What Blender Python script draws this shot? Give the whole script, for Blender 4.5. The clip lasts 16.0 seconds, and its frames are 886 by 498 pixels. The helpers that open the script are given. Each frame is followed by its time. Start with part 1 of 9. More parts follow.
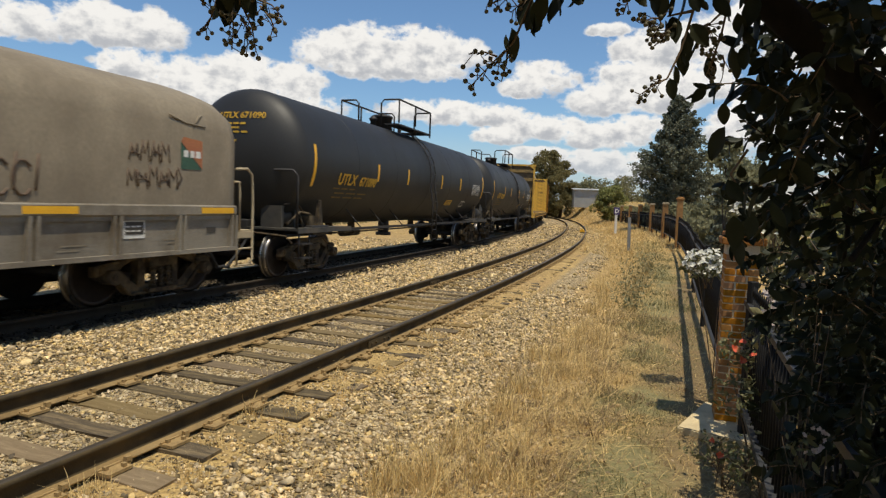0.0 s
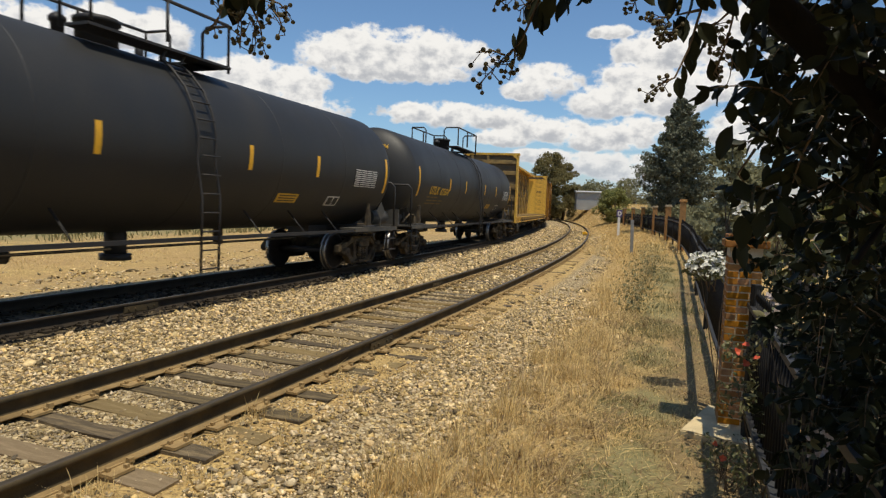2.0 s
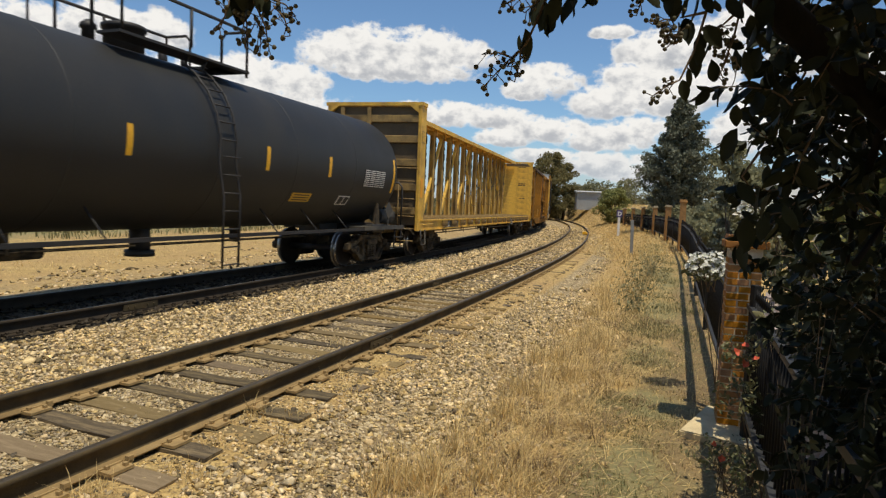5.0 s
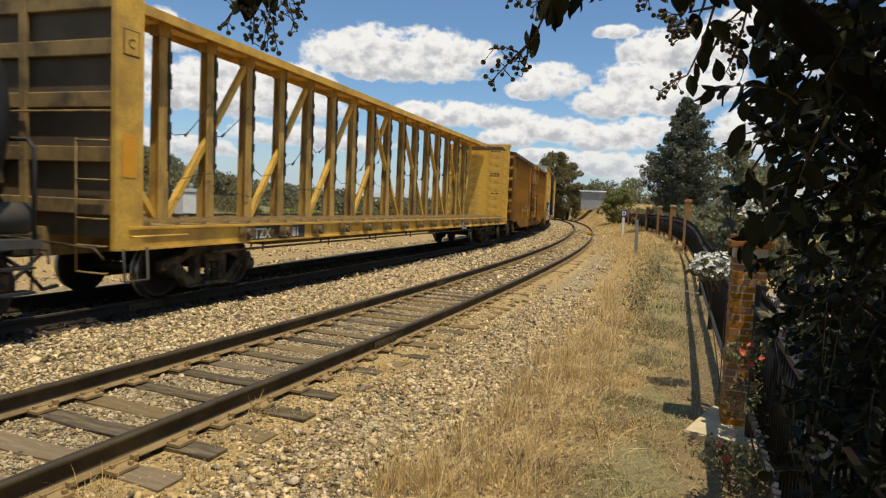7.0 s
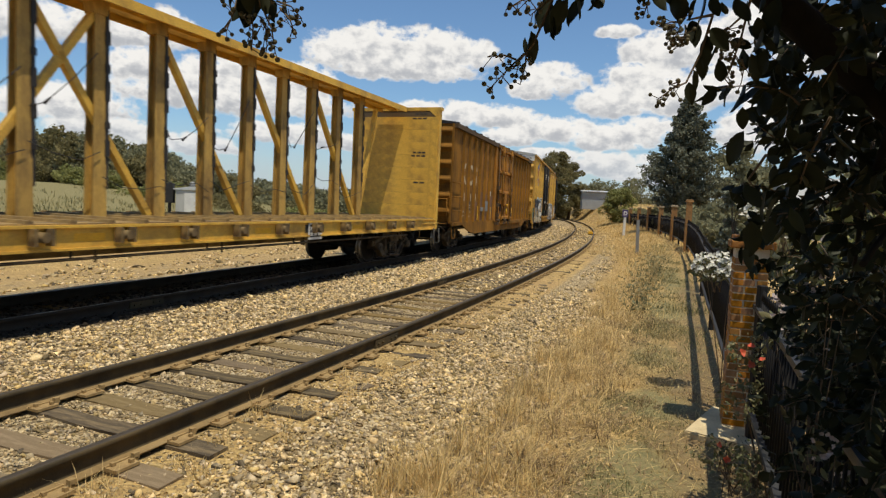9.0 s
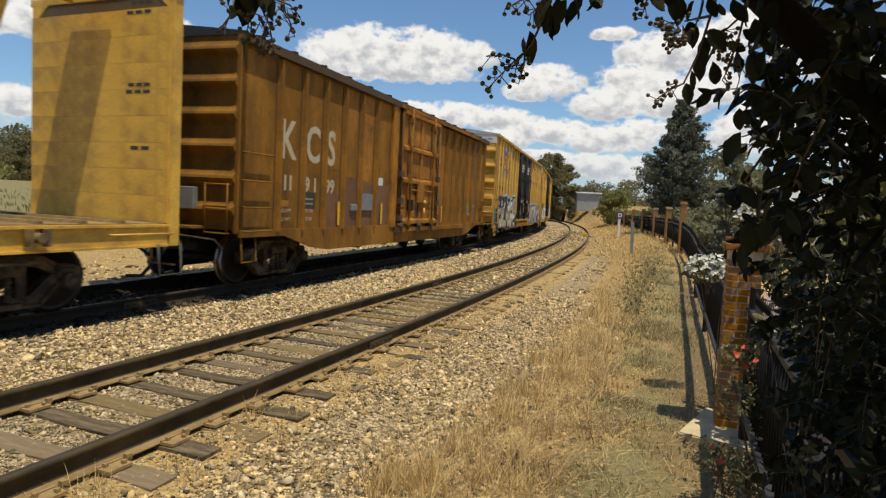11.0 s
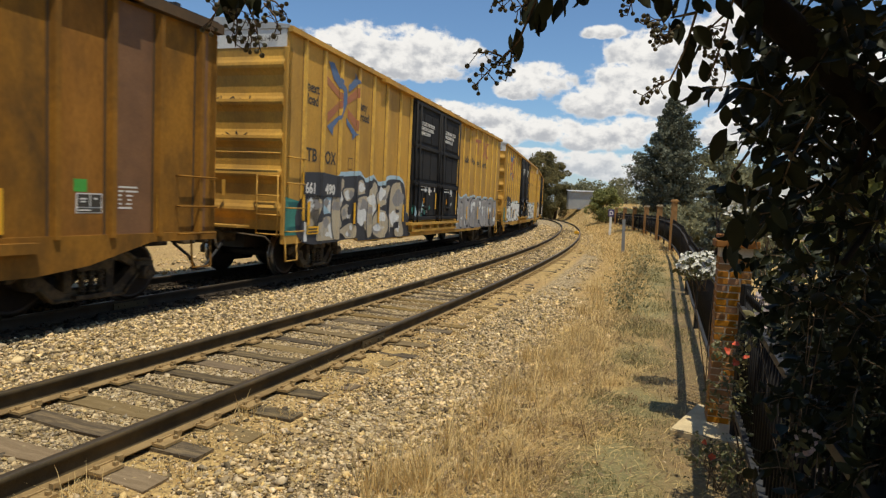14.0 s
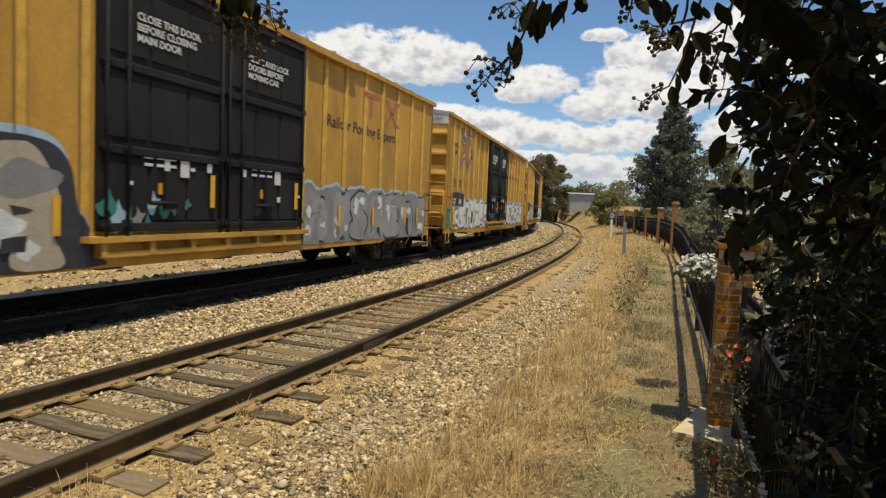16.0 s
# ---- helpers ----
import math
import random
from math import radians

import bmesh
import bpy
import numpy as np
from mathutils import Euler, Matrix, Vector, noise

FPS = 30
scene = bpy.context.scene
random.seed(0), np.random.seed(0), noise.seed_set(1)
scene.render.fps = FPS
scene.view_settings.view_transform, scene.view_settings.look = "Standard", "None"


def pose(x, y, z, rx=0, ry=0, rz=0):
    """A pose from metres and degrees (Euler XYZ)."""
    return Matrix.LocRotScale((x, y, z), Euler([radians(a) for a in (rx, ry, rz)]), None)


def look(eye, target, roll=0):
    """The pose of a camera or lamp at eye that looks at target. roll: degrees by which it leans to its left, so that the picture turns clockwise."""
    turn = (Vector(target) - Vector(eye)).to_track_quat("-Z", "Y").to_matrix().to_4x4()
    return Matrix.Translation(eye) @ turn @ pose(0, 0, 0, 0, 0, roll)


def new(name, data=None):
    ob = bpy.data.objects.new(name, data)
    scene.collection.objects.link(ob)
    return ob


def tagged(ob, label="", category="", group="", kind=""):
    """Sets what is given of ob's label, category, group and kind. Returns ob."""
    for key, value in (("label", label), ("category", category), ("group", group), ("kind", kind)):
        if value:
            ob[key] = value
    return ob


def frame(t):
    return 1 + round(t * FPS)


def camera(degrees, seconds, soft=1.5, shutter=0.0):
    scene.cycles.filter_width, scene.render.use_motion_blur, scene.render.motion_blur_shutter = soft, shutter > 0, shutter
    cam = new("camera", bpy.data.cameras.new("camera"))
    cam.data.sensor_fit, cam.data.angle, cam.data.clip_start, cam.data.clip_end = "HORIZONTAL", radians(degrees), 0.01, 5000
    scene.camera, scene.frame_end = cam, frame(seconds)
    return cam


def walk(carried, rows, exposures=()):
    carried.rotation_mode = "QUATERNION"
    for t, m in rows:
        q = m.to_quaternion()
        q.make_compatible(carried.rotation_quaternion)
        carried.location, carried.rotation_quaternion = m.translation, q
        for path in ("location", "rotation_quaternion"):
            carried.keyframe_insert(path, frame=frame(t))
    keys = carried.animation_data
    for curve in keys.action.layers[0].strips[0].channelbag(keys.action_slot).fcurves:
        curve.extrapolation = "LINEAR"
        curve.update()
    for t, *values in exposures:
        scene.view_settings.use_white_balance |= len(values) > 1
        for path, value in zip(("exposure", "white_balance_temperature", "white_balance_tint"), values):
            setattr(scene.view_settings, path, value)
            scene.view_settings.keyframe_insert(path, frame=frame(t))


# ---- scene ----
# ---- camera and its path ----
FOV = 70.14
EYE = (0.0, 0.0, 1.698)
CAM = [
    (0, 85.843, -2.149, -0.543), (0.5, 85.872, -2.119, -0.565), (1, 86.005, -2.128, -0.466),
    (1.5, 86.052, -2.109, -0.317), (2, 86.031, -2.234, -0.302), (2.5, 85.962, -2.367, -0.278),
    (3, 85.908, -2.365, -0.237), (3.5, 85.829, -2.448, -0.331), (4, 85.962, -2.542, -0.407),
    (6.5, 85.969, -2.395, -0.007), (7, 85.934, -2.456, 0.081), (7.5, 85.999, -2.48, 0.196),
    (8, 85.989, -2.539, 0.132), (8.5, 85.832, -2.527, 0.208), (9, 85.868, -2.672, 0.193),
    (11.5, 86.014, -2.894, -0.461), (12, 86.06, -2.829, -0.678), (12.5, 86.128, -2.72, -0.723),
    (13, 86.052, -2.555, -0.83), (13.5, 85.964, -2.571, -0.86), (14, 85.911, -2.622, -0.997),
    (14.5, 85.963, -2.623, -0.934), (15, 86.066, -2.577, -1.059), (15.5, 86.203, -2.546, -0.992),
    (16, 86.156, -2.56, -0.916),
]
cam = camera(FOV, 16.0, soft=1.3, shutter=0.25)
EXPOSURE = 0.07
walk(cam, [(t, pose(*EYE, rx, ry, rz)) for t, rx, ry, rz in CAM])

# ---- light: early-afternoon sun, blue sky with fair-weather clouds ----
SUN_TO = Vector((0.18, -0.28, 1.0)).normalized()
SUN_STRENGTH = 3.9
SKY_STRENGTH = 0.103
CLOUD_LIGHT = 0.86
scene.view_settings.exposure = EXPOSURE

sun = new("sun", bpy.data.lights.new("sun", "SUN"))
sun.data.energy, sun.data.angle, sun.data.color = SUN_STRENGTH, radians(0.55), (1.0, 0.91, 0.73)
sun.matrix_world = look(SUN_TO * 60, (0, 0, 0))


def nodes_of(tree):
    tree.nodes.clear()

    def add(kind, **props):
        n = tree.nodes.new(kind)
        for k, v in props.items():
            if k in n.inputs:
                n.inputs[k].default_value = v
        return n
    return add, tree.links.new


def math_node(add, link, op, a, b=None, c=None, clamp=False):
    n = add("ShaderNodeMath")
    n.operation, n.use_clamp = op, clamp
    for i, v in enumerate((a, b, c)):
        if v is None:
            continue
        if isinstance(v, (int, float)):
            n.inputs[i].default_value = v
        else:
            link(v, n.inputs[i])
    return n.outputs[0]


# Cumulus banks: bearing and height of the centre (degrees), half-width, half-height
CLOUDS = [
    (-10.3, 12.5, 3.0, 2.0), (-6.7, 13.2, 3.9, 2.2), (-2.2, 13.1, 4.2, 2.2), (1.6, 12.9, 2.8, 1.7), (-4.6, 11.6, 8.3, 1.6),
    (-32.2, 11.9, 3.2, 1.8), (-28.2, 12.4, 3.9, 2.1), (-24.2, 12.5, 3.0, 2.0), (-36.3, 11.4, 3.2, 1.9), (-25.6, 9.6, 3.2, 1.8),
    (-21.6, 9.4, 3.6, 1.8), (-17.1, 9.8, 4.1, 2.2), (-12.9, 9.7, 3.2, 2.0), (-18.5, 7.9, 11.1, 1.9), (-30.1, 6.3, 4.2, 1.9),
    (1.1, 7.8, 6.2, 1.4), (-2.5, 8.1, 2.5, 1.1), (5.1, 7.7, 3.4, 1.2), (9.2, 10.9, 3.4, 1.9), (7.3, 10.2, 2.2, 1.1), (14.5, 15.0, 2.2, 0.7),
    (18.8, 13.3, 4.6, 2.0), (21.9, 13.6, 3.4, 2.2), (16.6, 11.3, 3.6, 1.5), (14.9, 9.2, 4.8, 1.9), (19.0, 9.4, 4.6, 2.1), (22.5, 10.5, 2.9, 2.5),
    (9.2, 6.8, 5.0, 1.4), (14.1, 6.1, 4.3, 1.5), (16.9, 6.9, 3.1, 1.6), (5.2, 6.0, 2.8, 1.0), (13.7, 3.9, 5.9, 1.4), (9.3, 4.6, 4.4, 0.8),
    (17.1, 3.0, 3.1, 1.1), (26.0, 15.0, 3.7, 2.1), (29.3, 12.7, 3.5, 2.8), (26.1, 6.8, 3.7, 3.0), (30.9, 6.7, 3.8, 3.8), (33.8, 11.1, 3.2, 2.7),
    (-33.0, 5.9, 4.3, 1.4), (-28.6, 4.5, 5.2, 1.2), (-22.8, 3.8, 5.7, 1.1), (-14.7, 5.3, 5.3, 1.2), (-8.9, 4.9, 5.0, 0.9), (-32.3, 2.5, 4.8, 0.9),
    (60.0, 14.0, 14.0, 5.0), (95.0, 20.0, 20.0, 6.0), (140.0, 16.0, 22.0, 6.0), (-75.0, 15.0, 16.0, 5.0), (-120.0, 20.0, 22.0, 6.0),
    (180.0, 24.0, 18.0, 6.0), (-160.0, 12.0, 14.0, 4.0),
]


def make_world():
    world = bpy.data.worlds.new("sky")
    scene.world = world
    world.use_nodes = True
    add, link = nodes_of(world.node_tree)

    def m(op, a, b=None, c=None, clamp=False):
        return math_node(add, link, op, a, b, c, clamp)
    sky = add("ShaderNodeTexSky")
    sky.sky_type, sky.sun_disc = "NISHITA", False
    sky.sun_elevation = math.asin(SUN_TO.z)
    sky.sun_rotation = math.atan2(SUN_TO.x, SUN_TO.y)
    sky.air_density, sky.dust_density, sky.ozone_density = 1.0, 0.5, 1.6
    tc = add("ShaderNodeTexCoord")
    sep = add("ShaderNodeSeparateXYZ")
    link(tc.outputs["Generated"], sep.inputs[0])
    x, y, z = sep.outputs
    bearing = m("MULTIPLY", m("ARCTAN2", x, y), 57.2958)
    height = m("MULTIPLY", m("ARCSINE", z), 57.2958)
    comb = add("ShaderNodeCombineXYZ")
    link(bearing, comb.inputs[0])
    link(m("MULTIPLY", height, 1.35), comb.inputs[1])
    warp = add("ShaderNodeTexNoise", Scale=0.24, Detail=4.0, Roughness=0.55)
    link(comb.outputs[0], warp.inputs["Vector"])
    puff = add("ShaderNodeTexNoise", Scale=0.75, Detail=7.0, Roughness=0.56)
    link(comb.outputs[0], puff.inputs["Vector"])

    total, weight, lean = None, None, None
    for b, h, rb, rh in CLOUDS:
        u = m("DIVIDE", m("SUBTRACT", bearing, b), rb)
        v = m("DIVIDE", m("SUBTRACT", height, h), rh)
        v2 = m("MULTIPLY_ADD", m("MINIMUM", v, 0.0), 0.45, v)      # flatter bases than tops
        d = m("SUBTRACT", 1.0, m("MULTIPLY_ADD", u, u, m("MULTIPLY", v2, v2)))
        w = m("MAXIMUM", d, 0.0)
        total = d if total is None else m("SMOOTH_MAX", total, d, 0.3)
        weight = w if weight is None else m("ADD", weight, w)
        lean = m("MULTIPLY", w, v) if lean is None else m("MULTIPLY_ADD", w, v, lean)
    rough_edge = m("ADD", m("MULTIPLY", m("SUBTRACT", warp.outputs[0], 0.5), 1.7), m("MULTIPLY", m("SUBTRACT", puff.outputs[0], 0.5), 2.1))
    body = m("ADD", m("MAXIMUM", total, -1.1), rough_edge)
    mask = add("ShaderNodeMapRange")
    mask.interpolation_type = "SMOOTHSTEP"
    link(body, mask.inputs[0])
    mask.inputs[1].default_value, mask.inputs[2].default_value = -0.10, 0.46
    # undersides of deep clouds are greyer
    side = m("DIVIDE", lean, m("ADD", weight, 0.15))
    under = add("ShaderNodeMapRange")
    under.interpolation_type = "SMOOTHSTEP"
    link(m("ADD", m("MULTIPLY_ADD", side, -1.0, m("MULTIPLY", m("MINIMUM", body, 1.2), 0.30)), m("MULTIPLY", m("SUBTRACT", puff.outputs[0], 0.5), 2.4)), under.inputs[0])
    under.inputs[1].default_value, under.inputs[2].default_value = -0.25, 0.95
    tone = add("ShaderNodeMix")
    tone.data_type = "RGBA"
    link(under.outputs[0], tone.inputs["Factor"])
    tone.inputs["A"].default_value, tone.inputs["B"].default_value = (1.0, 0.978, 0.935, 1), (0.53, 0.545, 0.575, 1)
    bg_sky = add("ShaderNodeBackground", Strength=SKY_STRENGTH)
    tint = add("ShaderNodeMix")
    tint.data_type, tint.blend_type = "RGBA", "MULTIPLY"
    tint.inputs["Factor"].default_value = 1.0
    tint.inputs["B"].default_value = (0.79, 0.97, 1.10, 1)
    link(sky.outputs[0], tint.inputs["A"])
    link(tint.outputs["Result"], bg_sky.inputs[0])
    bg_cloud = add("ShaderNodeBackground", Strength=CLOUD_LIGHT)
    link(tone.outputs["Result"], bg_cloud.inputs[0])
    mix = add("ShaderNodeMixShader")
    link(mask.outputs[0], mix.inputs[0])
    link(bg_sky.outputs[0], mix.inputs[1])
    link(bg_cloud.outputs[0], mix.inputs[2])
    # pale haze low on the horizon
    haze = add("ShaderNodeMapRange")
    haze.interpolation_type = "SMOOTHSTEP"
    link(height, haze.inputs[0])
    haze.inputs[1].default_value, haze.inputs[2].default_value = 7.0, 0.0
    haze.inputs[3].default_value, haze.inputs[4].default_value = 0.0, 0.85
    bg_haze = add("ShaderNodeBackground", Strength=0.60)
    bg_haze.inputs[0].default_value = (0.80, 0.90, 1.0, 1)
    low = add("ShaderNodeMixShader")
    link(m("MULTIPLY", haze.outputs[0], m("MULTIPLY_ADD", puff.outputs[0], 1.2, 0.25, clamp=True)), low.inputs[0])
    link(mix.outputs[0], low.inputs[1])
    link(bg_haze.outputs[0], low.inputs[2])
    out = add("ShaderNodeOutputWorld")
    link(low.outputs[0], out.inputs[0])


make_world()

# ---- materials ----


def material(name, base, second=None, rough=0.7, metal=0.0, scale=6.0, fine=60.0, bump=0.3, dirt=None, dirt_scale=1.2,
             dirt_amount=0.5, stretch=(1, 1, 1), island=0.0, random_tint=0.0, depth=0.01, spec=0.4, coat=0.0):
    """Base and second colour mixed by broad noise, fine grain on top, stains of a third colour, bump."""
    mat = bpy.data.materials.new(name)
    mat.use_nodes = True
    add, link = nodes_of(mat.node_tree)

    def m(op, a, b=None, c=None, clamp=False):
        return math_node(add, link, op, a, b, c, clamp)

    def mixed(fac, a, b, blend="MIX"):
        n = add("ShaderNodeMix")
        n.data_type, n.blend_type = "RGBA", blend
        for sock, v in (("Factor", fac), ("A", a), ("B", b)):
            if isinstance(v, (tuple, float, int)):
                n.inputs[sock].default_value = (*v, 1) if isinstance(v, tuple) else v
            else:
                link(v, n.inputs[sock])
        return n.outputs["Result"]
    second = second or tuple(c * 0.75 for c in base)
    tc = add("ShaderNodeTexCoord")
    mp = add("ShaderNodeMapping")
    mp.inputs["Scale"].default_value = stretch
    link(tc.outputs["Object"], mp.inputs[0])
    n1 = add("ShaderNodeTexNoise", Scale=scale, Detail=5.0, Roughness=0.6)
    n2 = add("ShaderNodeTexNoise", Scale=fine, Detail=3.0, Roughness=0.6)
    link(mp.outputs[0], n1.inputs["Vector"])
    link(mp.outputs[0], n2.inputs["Vector"])
    f1 = m("MULTIPLY_ADD", n1.outputs[0], 2.2, -0.6, clamp=True)
    col = mixed(f1, base, second)
    grain = m("MULTIPLY_ADD", n2.outputs[0], 0.7, 0.65)
    gcol = add("ShaderNodeCombineColor")
    for i in range(3):
        link(grain, gcol.inputs[i])
    col = mixed(1.0, col, gcol.outputs[0], "MULTIPLY")
    if dirt:
        n3 = add("ShaderNodeTexNoise", Scale=dirt_scale, Detail=8.0, Roughness=0.65)
        link(mp.outputs[0], n3.inputs["Vector"])
        f3 = m("MULTIPLY", m("MULTIPLY_ADD", n3.outputs[0], 4.0, -1.75, clamp=True), dirt_amount)
        col = mixed(f3, col, dirt)
    if island or random_tint:
        if island:
            src = add("ShaderNodeNewGeometry").outputs["Random Per Island"]
            k = island
        else:
            src = add("ShaderNodeObjectInfo").outputs["Random"]
            k = random_tint
        v = m("MULTIPLY_ADD", src, 2 * k, 1 - k)
        hsv = add("ShaderNodeHueSaturation")
        link(v, hsv.inputs["Value"])
        link(m("MULTIPLY_ADD", m("FRACT", m("MULTIPLY", src, 7.31)), 0.010, 0.495), hsv.inputs["Hue"])
        link(m("MULTIPLY_ADD", m("FRACT", m("MULTIPLY", src, 3.77)), 0.4, 0.8), hsv.inputs["Saturation"])
        link(col, hsv.inputs["Color"])
        col = hsv.outputs[0]
    b = add("ShaderNodeBsdfPrincipled")
    link(col, b.inputs["Base Color"])
    link(m("MULTIPLY_ADD", n1.outputs[0], 0.3, rough - 0.15, clamp=True), b.inputs["Roughness"])
    b.inputs["Metallic"].default_value = metal
    b.inputs["Specular IOR Level"].default_value = spec
    b.inputs["Coat Weight"].default_value = coat
    if bump:
        bp = add("ShaderNodeBump", Strength=bump, Distance=depth)
        link(m("ADD", m("MULTIPLY", n1.outputs[0], 0.6), m("MULTIPLY", n2.outputs[0], 0.4)), bp.inputs["Height"])
        link(bp.outputs[0], b.inputs["Normal"])
    out = add("ShaderNodeOutputMaterial")
    link(b.outputs[0], out.inputs[0])
    return mat


def leaf_material(name, base, second, rough=0.55, glow=0.25, vary=0.35, spec=0.3):
    mat = bpy.data.materials.new(name)
    mat.use_nodes = True
    add, link = nodes_of(mat.node_tree)
    geo = add("ShaderNodeNewGeometry")
    ramp = add("ShaderNodeMix")
    ramp.data_type = "RGBA"
    link(geo.outputs["Random Per Island"], ramp.inputs["Factor"])
    ramp.inputs["A"].default_value, ramp.inputs["B"].default_value = (*base, 1), (*second, 1)
    tc = add("ShaderNodeTexCoord")
    n = add("ShaderNodeTexNoise", Scale=18.0, Detail=3.0)
    link(tc.outputs["Object"], n.inputs["Vector"])
    hsv = add("ShaderNodeHueSaturation")
    link(math_node(add, link, "MULTIPLY_ADD", n.outputs[0], 2 * vary, 1 - vary), hsv.inputs["Value"])
    link(ramp.outputs["Result"], hsv.inputs["Color"])
    b = add("ShaderNodeBsdfPrincipled", Roughness=rough)
    b.inputs["Specular IOR Level"].default_value = spec
    link(hsv.outputs[0], b.inputs["Base Color"])
    tr = add("ShaderNodeBsdfTranslucent")
    link(hsv.outputs[0], tr.inputs[0])
    mix = add("ShaderNodeMixShader", Fac=glow)
    link(b.outputs[0], mix.inputs[1])
    link(tr.outputs[0], mix.inputs[2])
    out = add("ShaderNodeOutputMaterial")
    link(mix.outputs[0], out.inputs[0])
    return mat


M_RAIL = material("rusty_rail_steel", (0.066, 0.051, 0.029), (0.042, 0.033, 0.020), 0.85, 0.0, 3, 90, 0.25, dirt=(0.16, 0.11, 0.05), dirt_scale=2.0, dirt_amount=0.5, spec=0.12)
M_RAILFOOT = material("dusty_rail_foot", (0.36, 0.25, 0.115), (0.25, 0.165, 0.07), 0.9, 0.0, 4, 90, 0.3, dirt=(0.13, 0.085, 0.04), dirt_scale=3.0, dirt_amount=0.6, spec=0.12)
M_RAILDARK = material("dark_rail_steel", (0.050, 0.037, 0.024), (0.028, 0.022, 0.016), 0.8, 0.0, 3, 90, 0.25, spec=0.15)
M_RAILTOP = material("worn_rail_head", (0.12, 0.095, 0.065), (0.075, 0.058, 0.04), 0.5, 0.5, 5, 120, 0.1)
M_PLATE = material("rusty_tie_plate", (0.40, 0.275, 0.12), (0.27, 0.18, 0.08), 0.85, 0.0, 9, 90, 0.4, spec=0.15)
M_TIE = material("dusty_tie_wood", (0.215, 0.15, 0.07), (0.125, 0.087, 0.042), 0.92, 0, 3, 45, 0.7,
                 dirt=(0.33, 0.24, 0.12), dirt_scale=3.0, dirt_amount=0.8, stretch=(1, 7, 7), random_tint=0.14, spec=0.1)
M_TIEDARK = material("grey_weathered_tie_wood", (0.098, 0.075, 0.047), (0.055, 0.043, 0.03), 0.92, 0, 3, 45, 0.8,
                     dirt=(0.27, 0.195, 0.10), dirt_scale=2.6, dirt_amount=0.75, stretch=(1, 6, 6), random_tint=0.2, spec=0.1)
M_STONE = material("crushed_limestone", (0.64, 0.485, 0.26), (0.25, 0.18, 0.093), 0.9, 0, 14, 120, 0.4, island=0.80, spec=0.15)
M_CRIBSTONE = material("grey_crib_stone", (0.47, 0.365, 0.21), (0.24, 0.18, 0.10), 0.9, 0, 14, 120, 0.4, island=0.7, spec=0.15)
# bed stone: the train's shade is put into its colour along with oil
M_OILSHADE = material("oily_shaded_ballast", (0.065, 0.050, 0.033), (0.032, 0.026, 0.019), 0.85, 0, 14, 120, 0.4, island=0.45, spec=0.2)
M_CREAM = material("dusty_cream_paint", (0.46, 0.38, 0.24), (0.34, 0.27, 0.17), 0.75, 0, 3, 50, 0.1, dirt=(0.2, 0.15, 0.09), dirt_amount=0.6)
M_STRAW = leaf_material("dry_grass_blades", (0.85, 0.64, 0.29), (0.44, 0.31, 0.13), 0.8, 0.3, 0.2)
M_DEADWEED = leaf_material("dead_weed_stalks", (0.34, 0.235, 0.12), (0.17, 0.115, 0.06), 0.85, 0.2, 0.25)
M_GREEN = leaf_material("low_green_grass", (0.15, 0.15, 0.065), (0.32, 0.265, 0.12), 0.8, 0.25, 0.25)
M_WEED = leaf_material("dusty_weed_leaves", (0.165, 0.17, 0.09), (0.30, 0.27, 0.14), 0.7, 0.2, 0.25)
M_BRICK = material("fired_brick", (0.40, 0.185, 0.042), (0.31, 0.135, 0.032), 0.85, 0, 9, 110, 0.5, random_tint=0.16)
M_BRICKFAR = material("far_brick", (0.43, 0.225, 0.07), (0.29, 0.15, 0.05), 0.85, 0, 7, 40, 0.4, dirt=(0.2, 0.11, 0.05), dirt_scale=3, dirt_amount=0.7)
M_MORTAR = material("lime_mortar", (0.62, 0.53, 0.38), None, 0.9, 0, 20, 140, 0.5)
M_CONCRETE = material("pale_concrete_slab", (0.66, 0.53, 0.30), (0.52, 0.41, 0.23), 0.9, 0, 5, 110, 0.4, dirt=(0.3, 0.24, 0.16))
M_IRON = material("black_painted_iron", (0.011, 0.011, 0.011), (0.02, 0.018, 0.017), 0.65, 0.0, 8, 100, 0.2, spec=0.2)
# rail iron greyer than the pickets: sky reflection put into its colour
M_IRONRAIL = material("sky_greyed_iron_rail", (0.030, 0.031, 0.033), (0.055, 0.055, 0.055), 0.55, 0.0, 8, 100, 0.2, spec=0.3)
M_TANK = material("black_tank_paint", (0.0145, 0.0142, 0.0132), (0.0225, 0.022, 0.0205), 0.56, 0.0, 0.9, 40, 0.10,
                  dirt=(0.031, 0.0265, 0.020), dirt_scale=0.5, dirt_amount=0.45, stretch=(1, 1, 0.5), spec=0.42)
M_BLACK = material("black_steel", (0.022, 0.020, 0.019), (0.035, 0.031, 0.028), 0.6, 0.1, 4, 60, 0.25)
M_TRUCK = material("greasy_cast_steel", (0.032, 0.026, 0.020), (0.060, 0.046, 0.031), 0.85, 0.0, 4, 50, 0.4, dirt=(0.22, 0.16, 0.085), dirt_scale=4.0, dirt_amount=0.62, spec=0.15)
M_WHEEL = material("brown_wheel_steel", (0.050, 0.038, 0.030), (0.03, 0.025, 0.022), 0.65, 0.4, 6, 60, 0.3)
M_TREAD = material("bright_wheel_tread", (0.38, 0.36, 0.33), (0.22, 0.20, 0.18), 0.3, 0.9, 6, 80, 0.1)
